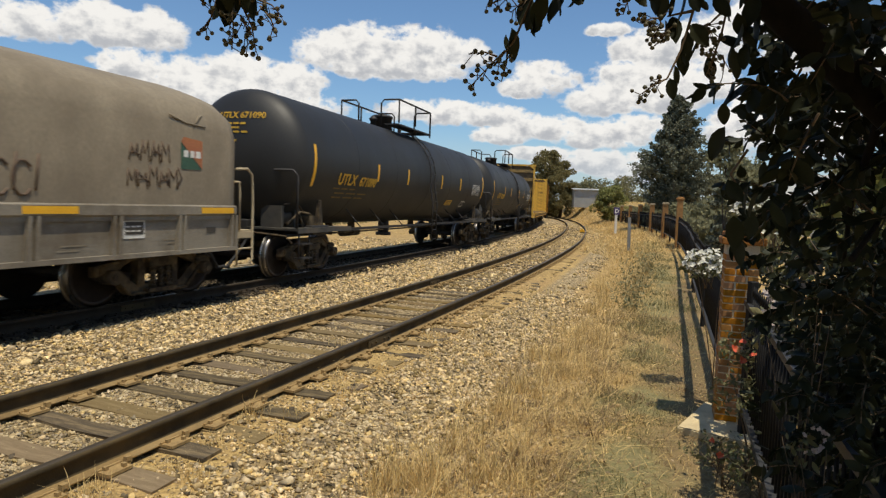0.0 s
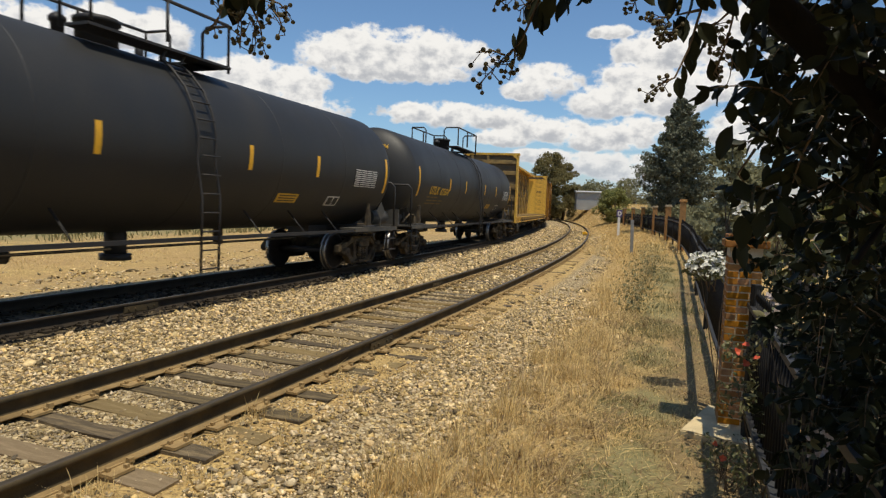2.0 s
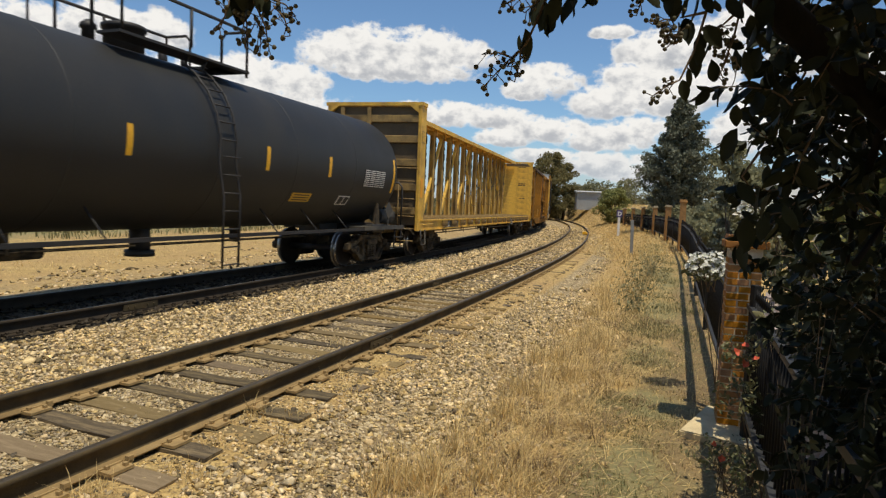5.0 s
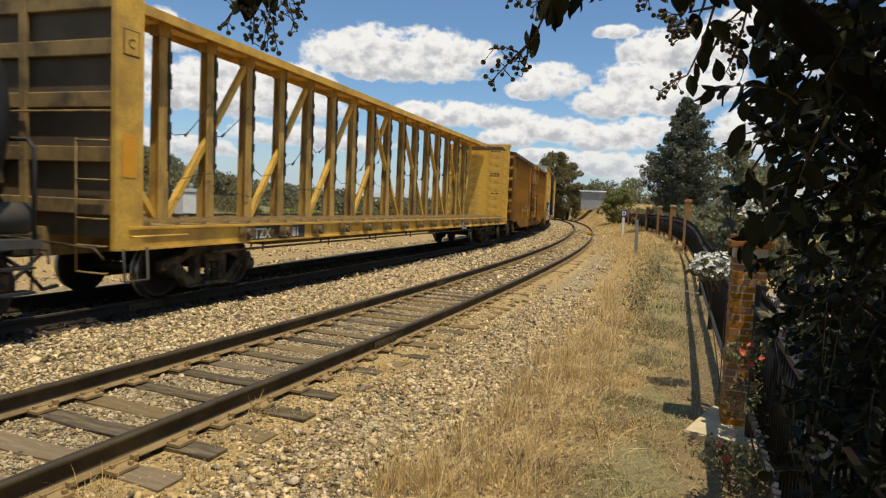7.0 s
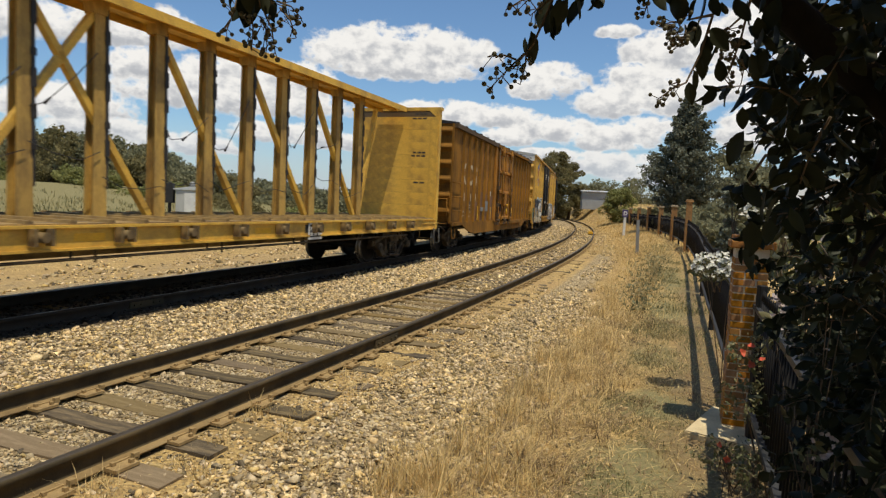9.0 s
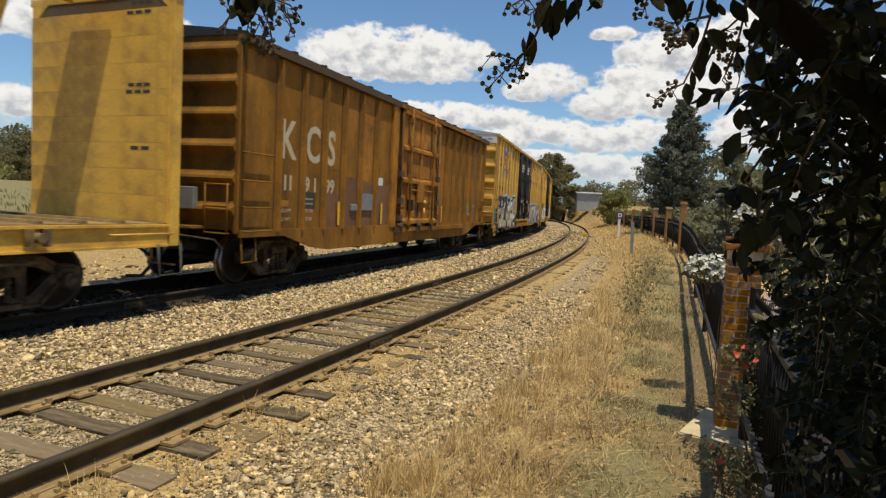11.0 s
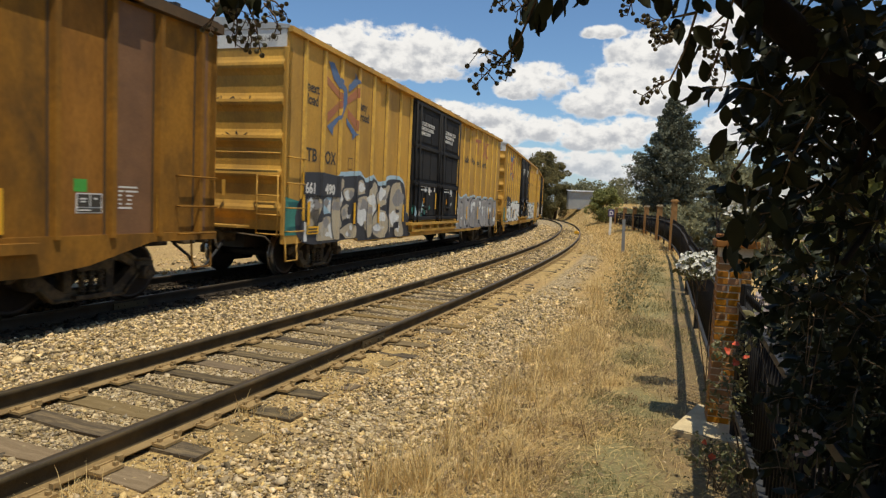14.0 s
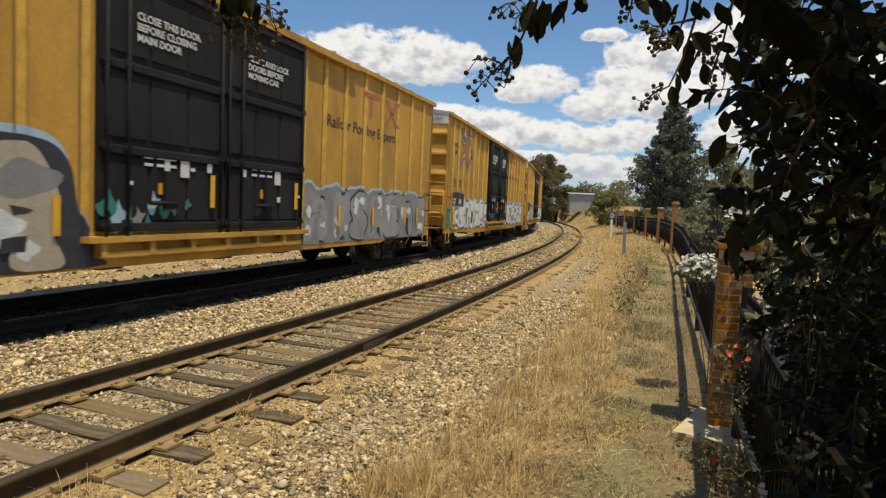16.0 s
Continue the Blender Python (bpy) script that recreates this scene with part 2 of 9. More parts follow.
M_GREY = material("weathered_grey_hood", (0.275, 0.225, 0.152), (0.205, 0.167, 0.115), 0.75, 0.0, 1.1, 30, 0.2,
                  dirt=(0.145, 0.112, 0.074), dirt_scale=0.9, dirt_amount=0.75, stretch=(1, 1, 0.6))
M_GREYSIDE = material("light_grey_side_sill", (0.24, 0.207, 0.155), (0.175, 0.152, 0.115), 0.7, 0.0, 1.6, 40, 0.2,
                      dirt=(0.11, 0.08, 0.048), dirt_scale=1.6, dirt_amount=0.75)
M_YELLOW = material("aged_yellow_car_paint", (0.59, 0.325, 0.056), (0.45, 0.243, 0.043), 0.64, 0.0, 1.2, 35, 0.15,
                    dirt=(0.26, 0.150, 0.045), dirt_scale=1.1, dirt_amount=0.75, stretch=(1, 1, 0.4), spec=0.2)
M_BEAM = material("bright_yellow_beam_paint", (0.75, 0.445, 0.062), (0.62, 0.36, 0.052), 0.62, 0.0, 1.4, 40, 0.15,
                  dirt=(0.27, 0.15, 0.04), dirt_scale=1.8, dirt_amount=0.75)
M_POST = material("dirty_yellow_post_paint", (0.56, 0.345, 0.075), (0.38, 0.235, 0.06), 0.72, 0.0, 2.2, 45, 0.25,
                  dirt=(0.11, 0.066, 0.03), dirt_scale=3.0, dirt_amount=0.85, stretch=(1, 1, 0.35))
M_BOARD = material("dark_bulkhead_panel", (0.12, 0.085, 0.045), (0.085, 0.062, 0.036), 0.8, 0.0, 1.6, 40, 0.3, dirt=(0.2, 0.13, 0.05), dirt_amount=0.4)
M_DECK = material("worn_shaded_yellow", (0.36, 0.235, 0.078), (0.20, 0.13, 0.052), 0.85, 0, 2, 50, 0.4, dirt=(0.075, 0.052, 0.03), dirt_scale=2.4, dirt_amount=0.95)
M_BROWN = material("oxide_brown_car_paint", (0.335, 0.152, 0.020), (0.205, 0.092, 0.014), 0.8, 0.0, 1.1, 30, 0.25,
                   dirt=(0.075, 0.043, 0.015), dirt_scale=1.3, dirt_amount=0.9, stretch=(1, 1, 0.5), spec=0.15)
# brown for the shadow lines painted beside the yellow cars' ribs
M_RIBSHADE = material("brown_rib_shade", (0.27, 0.155, 0.04), (0.20, 0.115, 0.034), 0.85, 0.0, 3, 50, 0.3, stretch=(1, 1, 0.3))
M_RUSTBROWN = material("dark_rust_brown", (0.062, 0.038, 0.018), (0.10, 0.058, 0.024), 0.85, 0.0, 3, 50, 0.3, stretch=(1, 1, 0.3))
M_ORANGE = material("faded_orange_door", (0.44, 0.188, 0.026), (0.29, 0.122, 0.020), 0.68, 0.0, 1.5, 30, 0.2, dirt=(0.09, 0.05, 0.018), dirt_scale=2.0, dirt_amount=0.9, spec=0.15)
M_PATCH = material("red_primer_patch", (0.220, 0.106, 0.042), (0.152, 0.073, 0.030), 0.7, 0, 2.0, 40, 0.15, dirt=(0.10, 0.05, 0.024), dirt_amount=0.7)
M_RUST = material("orange_rust_paint", (0.345, 0.150, 0.026), (0.225, 0.098, 0.018), 0.8, 0.0, 1.6, 30, 0.25,
                  dirt=(0.115, 0.058, 0.018), dirt_scale=1.7, dirt_amount=0.85, stretch=(1, 1, 0.4), spec=0.15)
M_SPRAY_K = material("khaki_spray_paint", (0.46, 0.39, 0.27), (0.37, 0.31, 0.21), 0.6, 0.0, 2.2, 40, 0.05)
M_SPRAY_L = material("light_grey_spray_paint", (0.34, 0.32, 0.30), (0.25, 0.24, 0.235), 0.6, 0.0, 1.6, 40, 0.05)
M_DOOR = material("black_plug_door", (0.014, 0.014, 0.015), (0.022, 0.021, 0.020), 0.8, 0.0, 1.6, 40, 0.2, dirt=(0.042, 0.036, 0.028), dirt_amount=0.4, spec=0.2)
M_ROOF = material("galvanised_roof", (0.55, 0.53, 0.48), (0.42, 0.40, 0.36), 0.5, 0.5, 2, 40, 0.2)
M_WHITE = material("white_paint", (0.72, 0.70, 0.64), (0.6, 0.58, 0.53), 0.7, 0, 3, 50, 0.1)
M_LET_W = material("faded_white_lettering", (0.55, 0.455, 0.30), (0.42, 0.33, 0.20), 0.75, 0, 4, 60, 0.05)
M_LET_Y = material("yellow_lettering", (0.62, 0.37, 0.03), (0.55, 0.32, 0.03), 0.65, 0, 4, 60, 0.05)
M_LET_YD = material("dull_yellow_lettering", (0.20, 0.135, 0.035), (0.13, 0.09, 0.03), 0.7, 0, 8, 60, 0.05)
M_LET_K = material("dark_lettering", (0.035, 0.030, 0.026), (0.06, 0.05, 0.035), 0.7, 0, 4, 60, 0.05)
M_REFLECT = material("yellow_reflector_tape", (0.78, 0.42, 0.02), (0.70, 0.36, 0.02), 0.4, 0, 6, 60, 0.05)
M_BLUE = material("blue_emblem_paint", (0.075, 0.135, 0.26), (0.12, 0.16, 0.24), 0.65, 0, 3, 40, 0.05)
M_RED = material("red_emblem_paint", (0.36, 0.115, 0.055), (0.38, 0.16, 0.06), 0.65, 0, 3, 40, 0.05)
M_LOGOG = material("green_emblem_paint", (0.05, 0.11, 0.07), None, 0.65, 0, 3, 40, 0.05)
M_SPRAY_B = material("black_spray_paint", (0.028, 0.028, 0.032), (0.05, 0.05, 0.055), 0.6, 0, 6, 40, 0.05)
M_SPRAY_S = material("silver_spray_paint", (0.36, 0.31, 0.225), (0.24, 0.205, 0.145), 0.5, 0.0, 2.2, 40, 0.05, dirt=(0.66, 0.62, 0.55), dirt_scale=2.0, dirt_amount=0.8)
M_SPRAY_G = material("grey_spray_paint", (0.27, 0.25, 0.23), (0.20, 0.19, 0.18), 0.55, 0.0, 2.2, 40, 0.05)
M_SPRAY_W = material("white_spray_paint", (0.70, 0.70, 0.66), (0.55, 0.55, 0.52), 0.6, 0, 3, 40, 0.05)
M_SPRAY_C = material("pale_blue_spray_paint", (0.42, 0.54, 0.60), (0.28, 0.42, 0.50), 0.6, 0, 3, 40, 0.05)
M_SPRAY_T = material("teal_spray_paint", (0.05, 0.24, 0.18), (0.04, 0.17, 0.14), 0.6, 0, 3, 40, 0.05)
M_TAGGREEN = material("bright_green_tag", (0.07, 0.36, 0.05), (0.06, 0.30, 0.045), 0.6, 0, 6, 40, 0.05)
M_TAG = material("brown_spray_scrawl", (0.13, 0.085, 0.055), None, 0.7, 0, 6, 40, 0.05)
M_BARK = material("rough_bark", (0.10, 0.075, 0.055), (0.06, 0.045, 0.035), 0.9, 0, 5, 50, 0.8, stretch=(1, 1, 0.2))
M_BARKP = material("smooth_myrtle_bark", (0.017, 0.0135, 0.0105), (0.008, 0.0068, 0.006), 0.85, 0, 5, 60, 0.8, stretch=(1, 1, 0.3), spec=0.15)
M_TWIG = material("thin_twig_bark", (0.16, 0.11, 0.065), (0.10, 0.07, 0.045), 0.85, 0, 20, 90, 0.2)
M_BERRY = material("green_brown_seed_capsule", (0.075, 0.08, 0.045), (0.11, 0.085, 0.05), 0.6, 0, 30, 90, 0.1)
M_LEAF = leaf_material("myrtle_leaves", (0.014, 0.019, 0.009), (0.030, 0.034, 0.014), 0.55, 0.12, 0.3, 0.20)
M_LEAFROSE = leaf_material("rose_leaves", (0.075, 0.09, 0.035), (0.22, 0.19, 0.085), 0.5, 0.2)
M_PETAL_W = leaf_material("white_petals", (0.82, 0.80, 0.74), (0.72, 0.70, 0.56), 0.6, 0.3, 0.1)
M_PETAL_R = leaf_material("coral_red_petals", (0.70, 0.07, 0.05), (0.66, 0.16, 0.06), 0.6, 0.25, 0.15)
M_PETAL_P = leaf_material("pale_pink_petals", (0.62, 0.52, 0.48), (0.50, 0.42, 0.38), 0.6, 0.3, 0.1)
M_CONIFER = leaf_material("dusty_conifer_foliage", (0.086, 0.098, 0.066), (0.172, 0.178, 0.124), 0.8, 0.15, 0.3)
M_OAK = leaf_material("dull_oak_foliage", (0.155, 0.138, 0.062), (0.25, 0.21, 0.095), 0.8, 0.4, 0.3, 0.1)
M_BUSHF = leaf_material("bright_bush_foliage", (0.19, 0.20, 0.06), (0.30, 0.29, 0.10), 0.7, 0.25, 0.3)
M_WOODS = leaf_material("dark_woods_foliage", (0.185, 0.182, 0.105), (0.29, 0.275, 0.155), 0.8, 0.4, 0.3, 0.1)
M_SHED = material("corrugated_shed_metal", (0.40, 0.40, 0.38), (0.33, 0.33, 0.31), 0.6, 0.1, 1, 20, 0.2)
M_SHEDROOF = material("pale_shed_roof", (0.60, 0.60, 0.57), None, 0.5, 0.2, 1, 20, 0.2)
M_CABINET = material("pale_cabinet_metal", (0.50, 0.49, 0.45), (0.40, 0.39, 0.35), 0.6, 0.1, 1.5, 30, 0.15)
M_DARKWIN = material("dark_opening", (0.02, 0.022, 0.025), None, 0.4, 0, 3, 30, 0.05)
M_GALV = material("galvanised_post", (0.25, 0.25, 0.24), (0.19, 0.19, 0.18), 0.6, 0.2, 6, 60, 0.1)
M_DULL = material("dull_grey_steel", (0.058, 0.056, 0.049), (0.035, 0.033, 0.029), 0.75, 0.0, 3, 50, 0.3, dirt=(0.15, 0.12, 0.08), dirt_amount=0.5)
M_TAPE = material("orange_reflector_tape", (0.78, 0.34, 0.015), (0.70, 0.30, 0.015), 0.5, 0, 6, 60, 0.05)
M_PURPLE = material("purple_sign_face", (0.085, 0.06, 0.15), None, 0.6, 0, 6, 60, 0.05)
M_RUBBER = material("black_hose_rubber", (0.02, 0.02, 0.02), None, 0.7, 0, 8, 60, 0.1)
M_LETTER = material("plain_white_lettering", (0.70, 0.68, 0.62), (0.58, 0.56, 0.5), 0.7, 0, 6, 60, 0.05)


def ground_material():
    """Gravel, dry thatch, bare soil and green turf, by the masks stored on the sheet."""
    mat = bpy.data.materials.new("dry_ground")
    mat.use_nodes = True
    add, link = nodes_of(mat.node_tree)

    def m(op, a, b=None, c=None, clamp=False):
        return math_node(add, link, op, a, b, c, clamp)

    def mixed(fac, a, b, blend="MIX"):
        n = add("ShaderNodeMix")
        n.data_type, n.blend_type = "RGBA", blend
        for sock, v in (("Factor", fac), ("A", a), ("B", b)):
            if isinstance(v, (tuple, float, int)):
                n.inputs[sock].default_value = (*v, 1) if isinstance(v, tuple) else v
            else:
                link(v, n.inputs[sock])
        return n.outputs["Result"]
    tc = add("ShaderNodeTexCoord")

    def noise_of(scale, detail=5.0):
        n = add("ShaderNodeTexNoise", Scale=scale, Detail=detail, Roughness=0.62)
        link(tc.outputs["Object"], n.inputs["Vector"])
        return n.outputs[0]
    big, mid, fine = noise_of(0.35), noise_of(2.3), noise_of(26.0)
    vor = add("ShaderNodeTexVoronoi", Scale=22.0, Randomness=1.0)
    link(tc.outputs["Object"], vor.inputs["Vector"])
    vor2 = add("ShaderNodeTexVoronoi", Scale=22.0)
    vor2.feature = "DISTANCE_TO_EDGE"
    link(tc.outputs["Object"], vor2.inputs["Vector"])
    stone = add("ShaderNodeValToRGB")
    cr = stone.color_ramp
    cr.elements[0].color, cr.elements[1].color = (0.20, 0.145, 0.08, 1), (0.58, 0.46, 0.27, 1)
    e = cr.elements.new(0.55)
    e.color = (0.37, 0.27, 0.135, 1)
    sepc = add("ShaderNodeSeparateColor")
    link(vor.outputs["Color"], sepc.inputs[0])
    link(sepc.outputs[0], stone.inputs[0])
    joint = m("MULTIPLY_ADD", vor2.outputs["Distance"], 9.0, 0.22, clamp=True)
    jc = add("ShaderNodeCombineColor")
    for i in range(3):
        link(joint, jc.inputs[i])
    stones = mixed(1.0, stone.outputs[0], jc.outputs[0], "MULTIPLY")
    thatch = mixed(m("MULTIPLY_ADD", mid, 2.4, -0.7, clamp=True), (0.66, 0.46, 0.175), (0.39, 0.26, 0.10))
    thatch = mixed(m("MULTIPLY", m("MULTIPLY_ADD", fine, 4.2, -1.7, clamp=True), 0.8), thatch, (0.12, 0.08, 0.038))
    soil = mixed(m("MULTIPLY_ADD", fine, 3.0, -1.0, clamp=True), (0.44, 0.29, 0.125), (0.27, 0.17, 0.075))
    turf = mixed(m("MULTIPLY_ADD", fine, 2.6, -0.8, clamp=True), (0.145, 0.145, 0.065), (0.29, 0.23, 0.105))

    def mask(name, soft_noise, amount):
        at = add("ShaderNodeAttribute")
        at.attribute_name = name
        return m("MULTIPLY_ADD", m("ADD", at.outputs["Fac"], m("MULTIPLY", m("SUBTRACT", soft_noise, 0.5), amount)), 3.0, -1.0, clamp=True)
    col = mixed(m("MULTIPLY_ADD", big, 3.0, -1.2, clamp=True), thatch, soil)
    dirt = mixed(m("MULTIPLY_ADD", fine, 3.0, -1.0, clamp=True), (0.30, 0.205, 0.095), (0.165, 0.112, 0.055))
    col = mixed(mask("bare", mid, 1.0), col, dirt)
    col = mixed(mask("green", mid, 0.9), col, turf)
    col = mixed(mask("gravel", mid, 0.7), col, stones)
    col = mixed(m("MULTIPLY", mask("oil_shade", mid, 0.5), 0.8), col, (0.05, 0.038, 0.026))
    b = add("ShaderNodeBsdfPrincipled", Roughness=0.92)
    b.inputs["Specular IOR Level"].default_value = 0.2
    link(col, b.inputs["Base Color"])
    bp = add("ShaderNodeBump", Strength=0.7, Distance=0.03)
    link(m("ADD", m("MULTIPLY", fine, 0.7), m("MULTIPLY", vor.outputs["Distance"], -0.6)), bp.inputs["Height"])
    link(bp.outputs[0], b.inputs["Normal"])
    out = add("ShaderNodeOutputMaterial")
    link(b.outputs[0], out.inputs[0])
    return mat


M_GROUND = ground_material()

# ---- building helpers ----
rng = np.random.default_rng(7)


def box(bm, x0, x1, y0, y1, z0, z1, turn=None):
    co = [(x, y, z) for z in (z0, z1) for y in (y0, y1) for x in (x0, x1)]
    vs = [bm.verts.new(turn @ Vector(c) if turn else c) for c in co]
    for f in ((0, 2, 3, 1), (4, 5, 7, 6), (0, 1, 5, 4), (2, 6, 7, 3), (0, 4, 6, 2), (1, 3, 7, 5)):
        bm.faces.new([vs[i] for i in f])
    return vs


def prism(bm, poly, axis, a, b):
    """Extrudes a polygon. axis 'y': poly is (x, z); 'x': (y, z); 'z': (x, y)."""
    def at(p, t):
        return {"y": (p[0], t, p[1]), "x": (t, p[0], p[1]), "z": (p[0], p[1], t)}[axis]
    lo, hi = [bm.verts.new(at(p, a)) for p in poly], [bm.verts.new(at(p, b)) for p in poly]
    n = len(poly)
    bm.faces.new(lo)
    bm.faces.new(hi[::-1])
    for i in range(n):
        bm.faces.new((lo[i], hi[i], hi[(i + 1) % n], lo[(i + 1) % n]))


def rod(bm, p, q, r, n=10, r2=None, caps=True):
    p, q = Vector(p), Vector(q)
    r2 = r if r2 is None else r2
    d = (q - p).normalized()
    u = d.orthogonal().normalized()
    v = d.cross(u)
    rings = []
    for c, rad in ((p, r), (q, r2)):
        rings.append([bm.verts.new(c + (u * math.cos(2 * math.pi * i / n) + v * math.sin(2 * math.pi * i / n)) * rad) for i in range(n)])
    for i in range(n):
        f = bm.faces.new((rings[0][i], rings[0][(i + 1) % n], rings[1][(i + 1) % n], rings[1][i]))
        f.smooth = True
    if caps:
        bm.faces.new(rings[0][::-1])
        bm.faces.new(rings[1])


def tube(bm, pts, r, n=8, taper=None):
    """A bent pipe through pts."""
    pts = [Vector(p) for p in pts]
    rings = []
    u = None
    for i, c in enumerate(pts):
        d = (pts[min(i + 1, len(pts) - 1)] - pts[max(i - 1, 0)]).normalized()
        if u is None:
            u = d.orthogonal().normalized()
        u = (u - d * u.dot(d)).normalized()
        v = d.cross(u)
        rad = r if taper is None else r + (taper - r) * i / (len(pts) - 1)
        rings.append([bm.verts.new(c + (u * math.cos(2 * math.pi * k / n) + v * math.sin(2 * math.pi * k / n)) * rad) for k in range(n)])
    for a, b in zip(rings, rings[1:]):
        for k in range(n):
            f = bm.faces.new((a[k], a[(k + 1) % n], b[(k + 1) % n], b[k]))
            f.smooth = True
    bm.faces.new(rings[0][::-1])
    bm.faces.new(rings[-1])


def lathe(bm, profile, axis, n=32, centre=(0, 0, 0), smooth=True):
    """Turns (along, radius) pairs about an axis through centre."""
    c = Vector(centre)
    rings = []
    for a, r in profile:
        ring = []
        for i in range(n):
            t = 2 * math.pi * i / n
            o = {"x": (a, r * math.cos(t), r * math.sin(t)), "y": (r * math.cos(t), a, r * math.sin(t)), "z": (r * math.cos(t), r * math.sin(t), a)}[axis]
            ring.append(bm.verts.new(c + Vector(o)))
        rings.append(ring)
    for p, q in zip(rings, rings[1:]):
        for i in range(n):
            f = bm.faces.new((p[i], p[(i + 1) % n], q[(i + 1) % n], q[i]))
            f.smooth = smooth
    for ring in (rings[0], rings[-1]):
        if (ring[0].co - ring[n // 2].co).length > 1e-4:
            bm.faces.new(ring)


def bevelled(bm, width, segments=1):
    bmesh.ops.bevel(bm, geom=list(bm.edges), offset=width, segments=segments, affect="EDGES", clamp_overlap=True)
    return bm


def mesh_of(name, bm, mat):
    bmesh.ops.recalc_face_normals(bm, faces=bm.faces)
    me = bpy.data.meshes.new(name)
    bm.to_mesh(me)
    bm.free()
    for one in (mat if isinstance(mat, (list, tuple)) else [mat]):
        me.materials.append(one)
    return me


def part(name, bm, mat, parent, label=""):
    ob = new(name, mesh_of(name, bm, mat))
    ob.parent = parent
    return tagged(ob, label)


def part_split(name, bm, mat, parent, label=""):
    """One part for each piece that hangs together."""
    bm.verts.index_update()
    left = set(bm.verts)
    done = []
    while left:
        stack, group = [next(iter(left))], set()
        while stack:
            v = stack.pop()
            if v in group:
                continue
            group.add(v)
            stack += [e.other_vert(v) for e in v.link_edges]
        left -= group
        done.append(sorted(group, key=lambda v: v.index))
    for group in sorted(done, key=lambda g: g[0].index):
        one = bmesh.new()
        link = {v: one.verts.new(v.co) for v in group}
        faces = list(dict.fromkeys(f for v in group for f in v.link_faces))
        for f in faces:
            one.faces.new([link[v] for v in f.verts]).smooth = f.smooth
        part(name, one, mat, parent, label)
    bm.free()


def piece(name, me, parent, m):
    """One more object on a mesh that alike pieces share."""
    ob = new(name, me)
    ob.parent = parent
    ob.matrix_basis = m
    return ob


def thing(name, m, label, category, group="", kind=""):
    ob = new(name)
    ob.matrix_basis = m
    return tagged(ob, label, category, group, kind)


def single(name, bm, mat, label, category, group="", kind="", m=None):
    ob = new(name, mesh_of(name, bm, mat))
    if m is not None:
        ob.matrix_basis = m
    return tagged(ob, label, category, group, kind)


def fast_mesh(name, verts, faces, mats, smooth=False):
    """verts (n, 3); faces (m, k) with one k for all."""
    me = bpy.data.meshes.new(name)
    verts, faces = np.asarray(verts, np.float32), np.asarray(faces, np.int32)
    k = faces.shape[1]
    me.vertices.add(len(verts))
    me.vertices.foreach_set("co", verts.ravel())
    me.loops.add(faces.size)
    me.loops.foreach_set("vertex_index", faces.ravel())
    me.polygons.add(len(faces))
    me.polygons.foreach_set("loop_start", np.arange(0, faces.size, k, dtype=np.int32))
    me.polygons.foreach_set("loop_total", np.full(len(faces), k, np.int32))
    if smooth:
        me.polygons.foreach_set("use_smooth", np.ones(len(faces), bool))
    me.update(calc_edges=True)
    me.validate()
    for one in mats:
        me.materials.append(one)
    return me


def scattered(tv, tf, place, axes, size):
    """Copies of a small template (verts, faces): axes (n, 3, 3), columns are the template's axes."""
    tv, tf = np.asarray(tv, float), np.asarray(tf, int)
    n = len(place)
    co = np.einsum("nij,vj->nvi", axes * np.asarray(size).reshape(n, 1, -1), tv) + np.asarray(place)[:, None, :]
    fa = (tf[None] + (np.arange(n) * len(tv))[:, None, None]).reshape(-1, tf.shape[1])
    return co.reshape(-1, 3), fa


def random_axes(n, up=None, spread=1.0):
    """Random frames; with up given, their z leans about it."""
    if up is None:
        z = rng.normal(size=(n, 3))
    else:
        z = np.asarray(up, float) + rng.normal(size=(n, 3)) * spread
    z /= np.linalg.norm(z, axis=1, keepdims=True)
    a = rng.normal(size=(n, 3))
    x = np.cross(a, z)
    x /= np.linalg.norm(x, axis=1, keepdims=True)
    return np.stack([x, np.cross(z, x), z], axis=2)


def lettering(body, size, mat, parent, m, name="lettering", align="LEFT", stretch=1.0, bold=0.0):
    """Words in the built-in font as a thin mesh; m places it, text runs along x, up is y."""
    cu = bpy.data.curves.new("words", "FONT")
    cu.body, cu.size, cu.extrude, cu.align_x = body, size, 0.0015, align
    cu.offset, cu.resolution_u = bold, 3
    tmp = bpy.data.objects.new("words", cu)
    me = bpy.data.meshes.new_from_object(tmp)
    bpy.data.objects.remove(tmp)
    me.materials.clear()
    me.materials.append(mat)
    ob = new(name, me)
    ob.parent = parent
    ob.matrix_basis = m @ Matrix.Diagonal((stretch, 1, 1, 1))
    return ob


# ---- the line of the tracks ----
S = np.linspace(-20, 190, 2101)
_q = S - 37.662
THETA = 0.37696 - 0.0032774 * S - 0.0000073234 * S ** 2 + 0.00196629 * (np.sqrt(_q ** 2 + 16) + _q) / 2
_i0 = 200
NX, NY = np.cumsum(np.sin(THETA)) * 0.1, np.cumsum(np.cos(THETA)) * 0.1
NX, NY = NX - NX[_i0] - 2.6874, NY - NY[_i0] + 5.0
GAP = 4.016 + 0.0079682 * S
MX, MY = NX - GAP * np.cos(THETA), NY + GAP * np.sin(THETA)
MTH = np.arctan2(np.gradient(MX), np.gradient(MY))
MAIN_Z = 0.07          # head of the through line over that of the siding
GAUGE = 0.7525         # half, between the centres of the heads


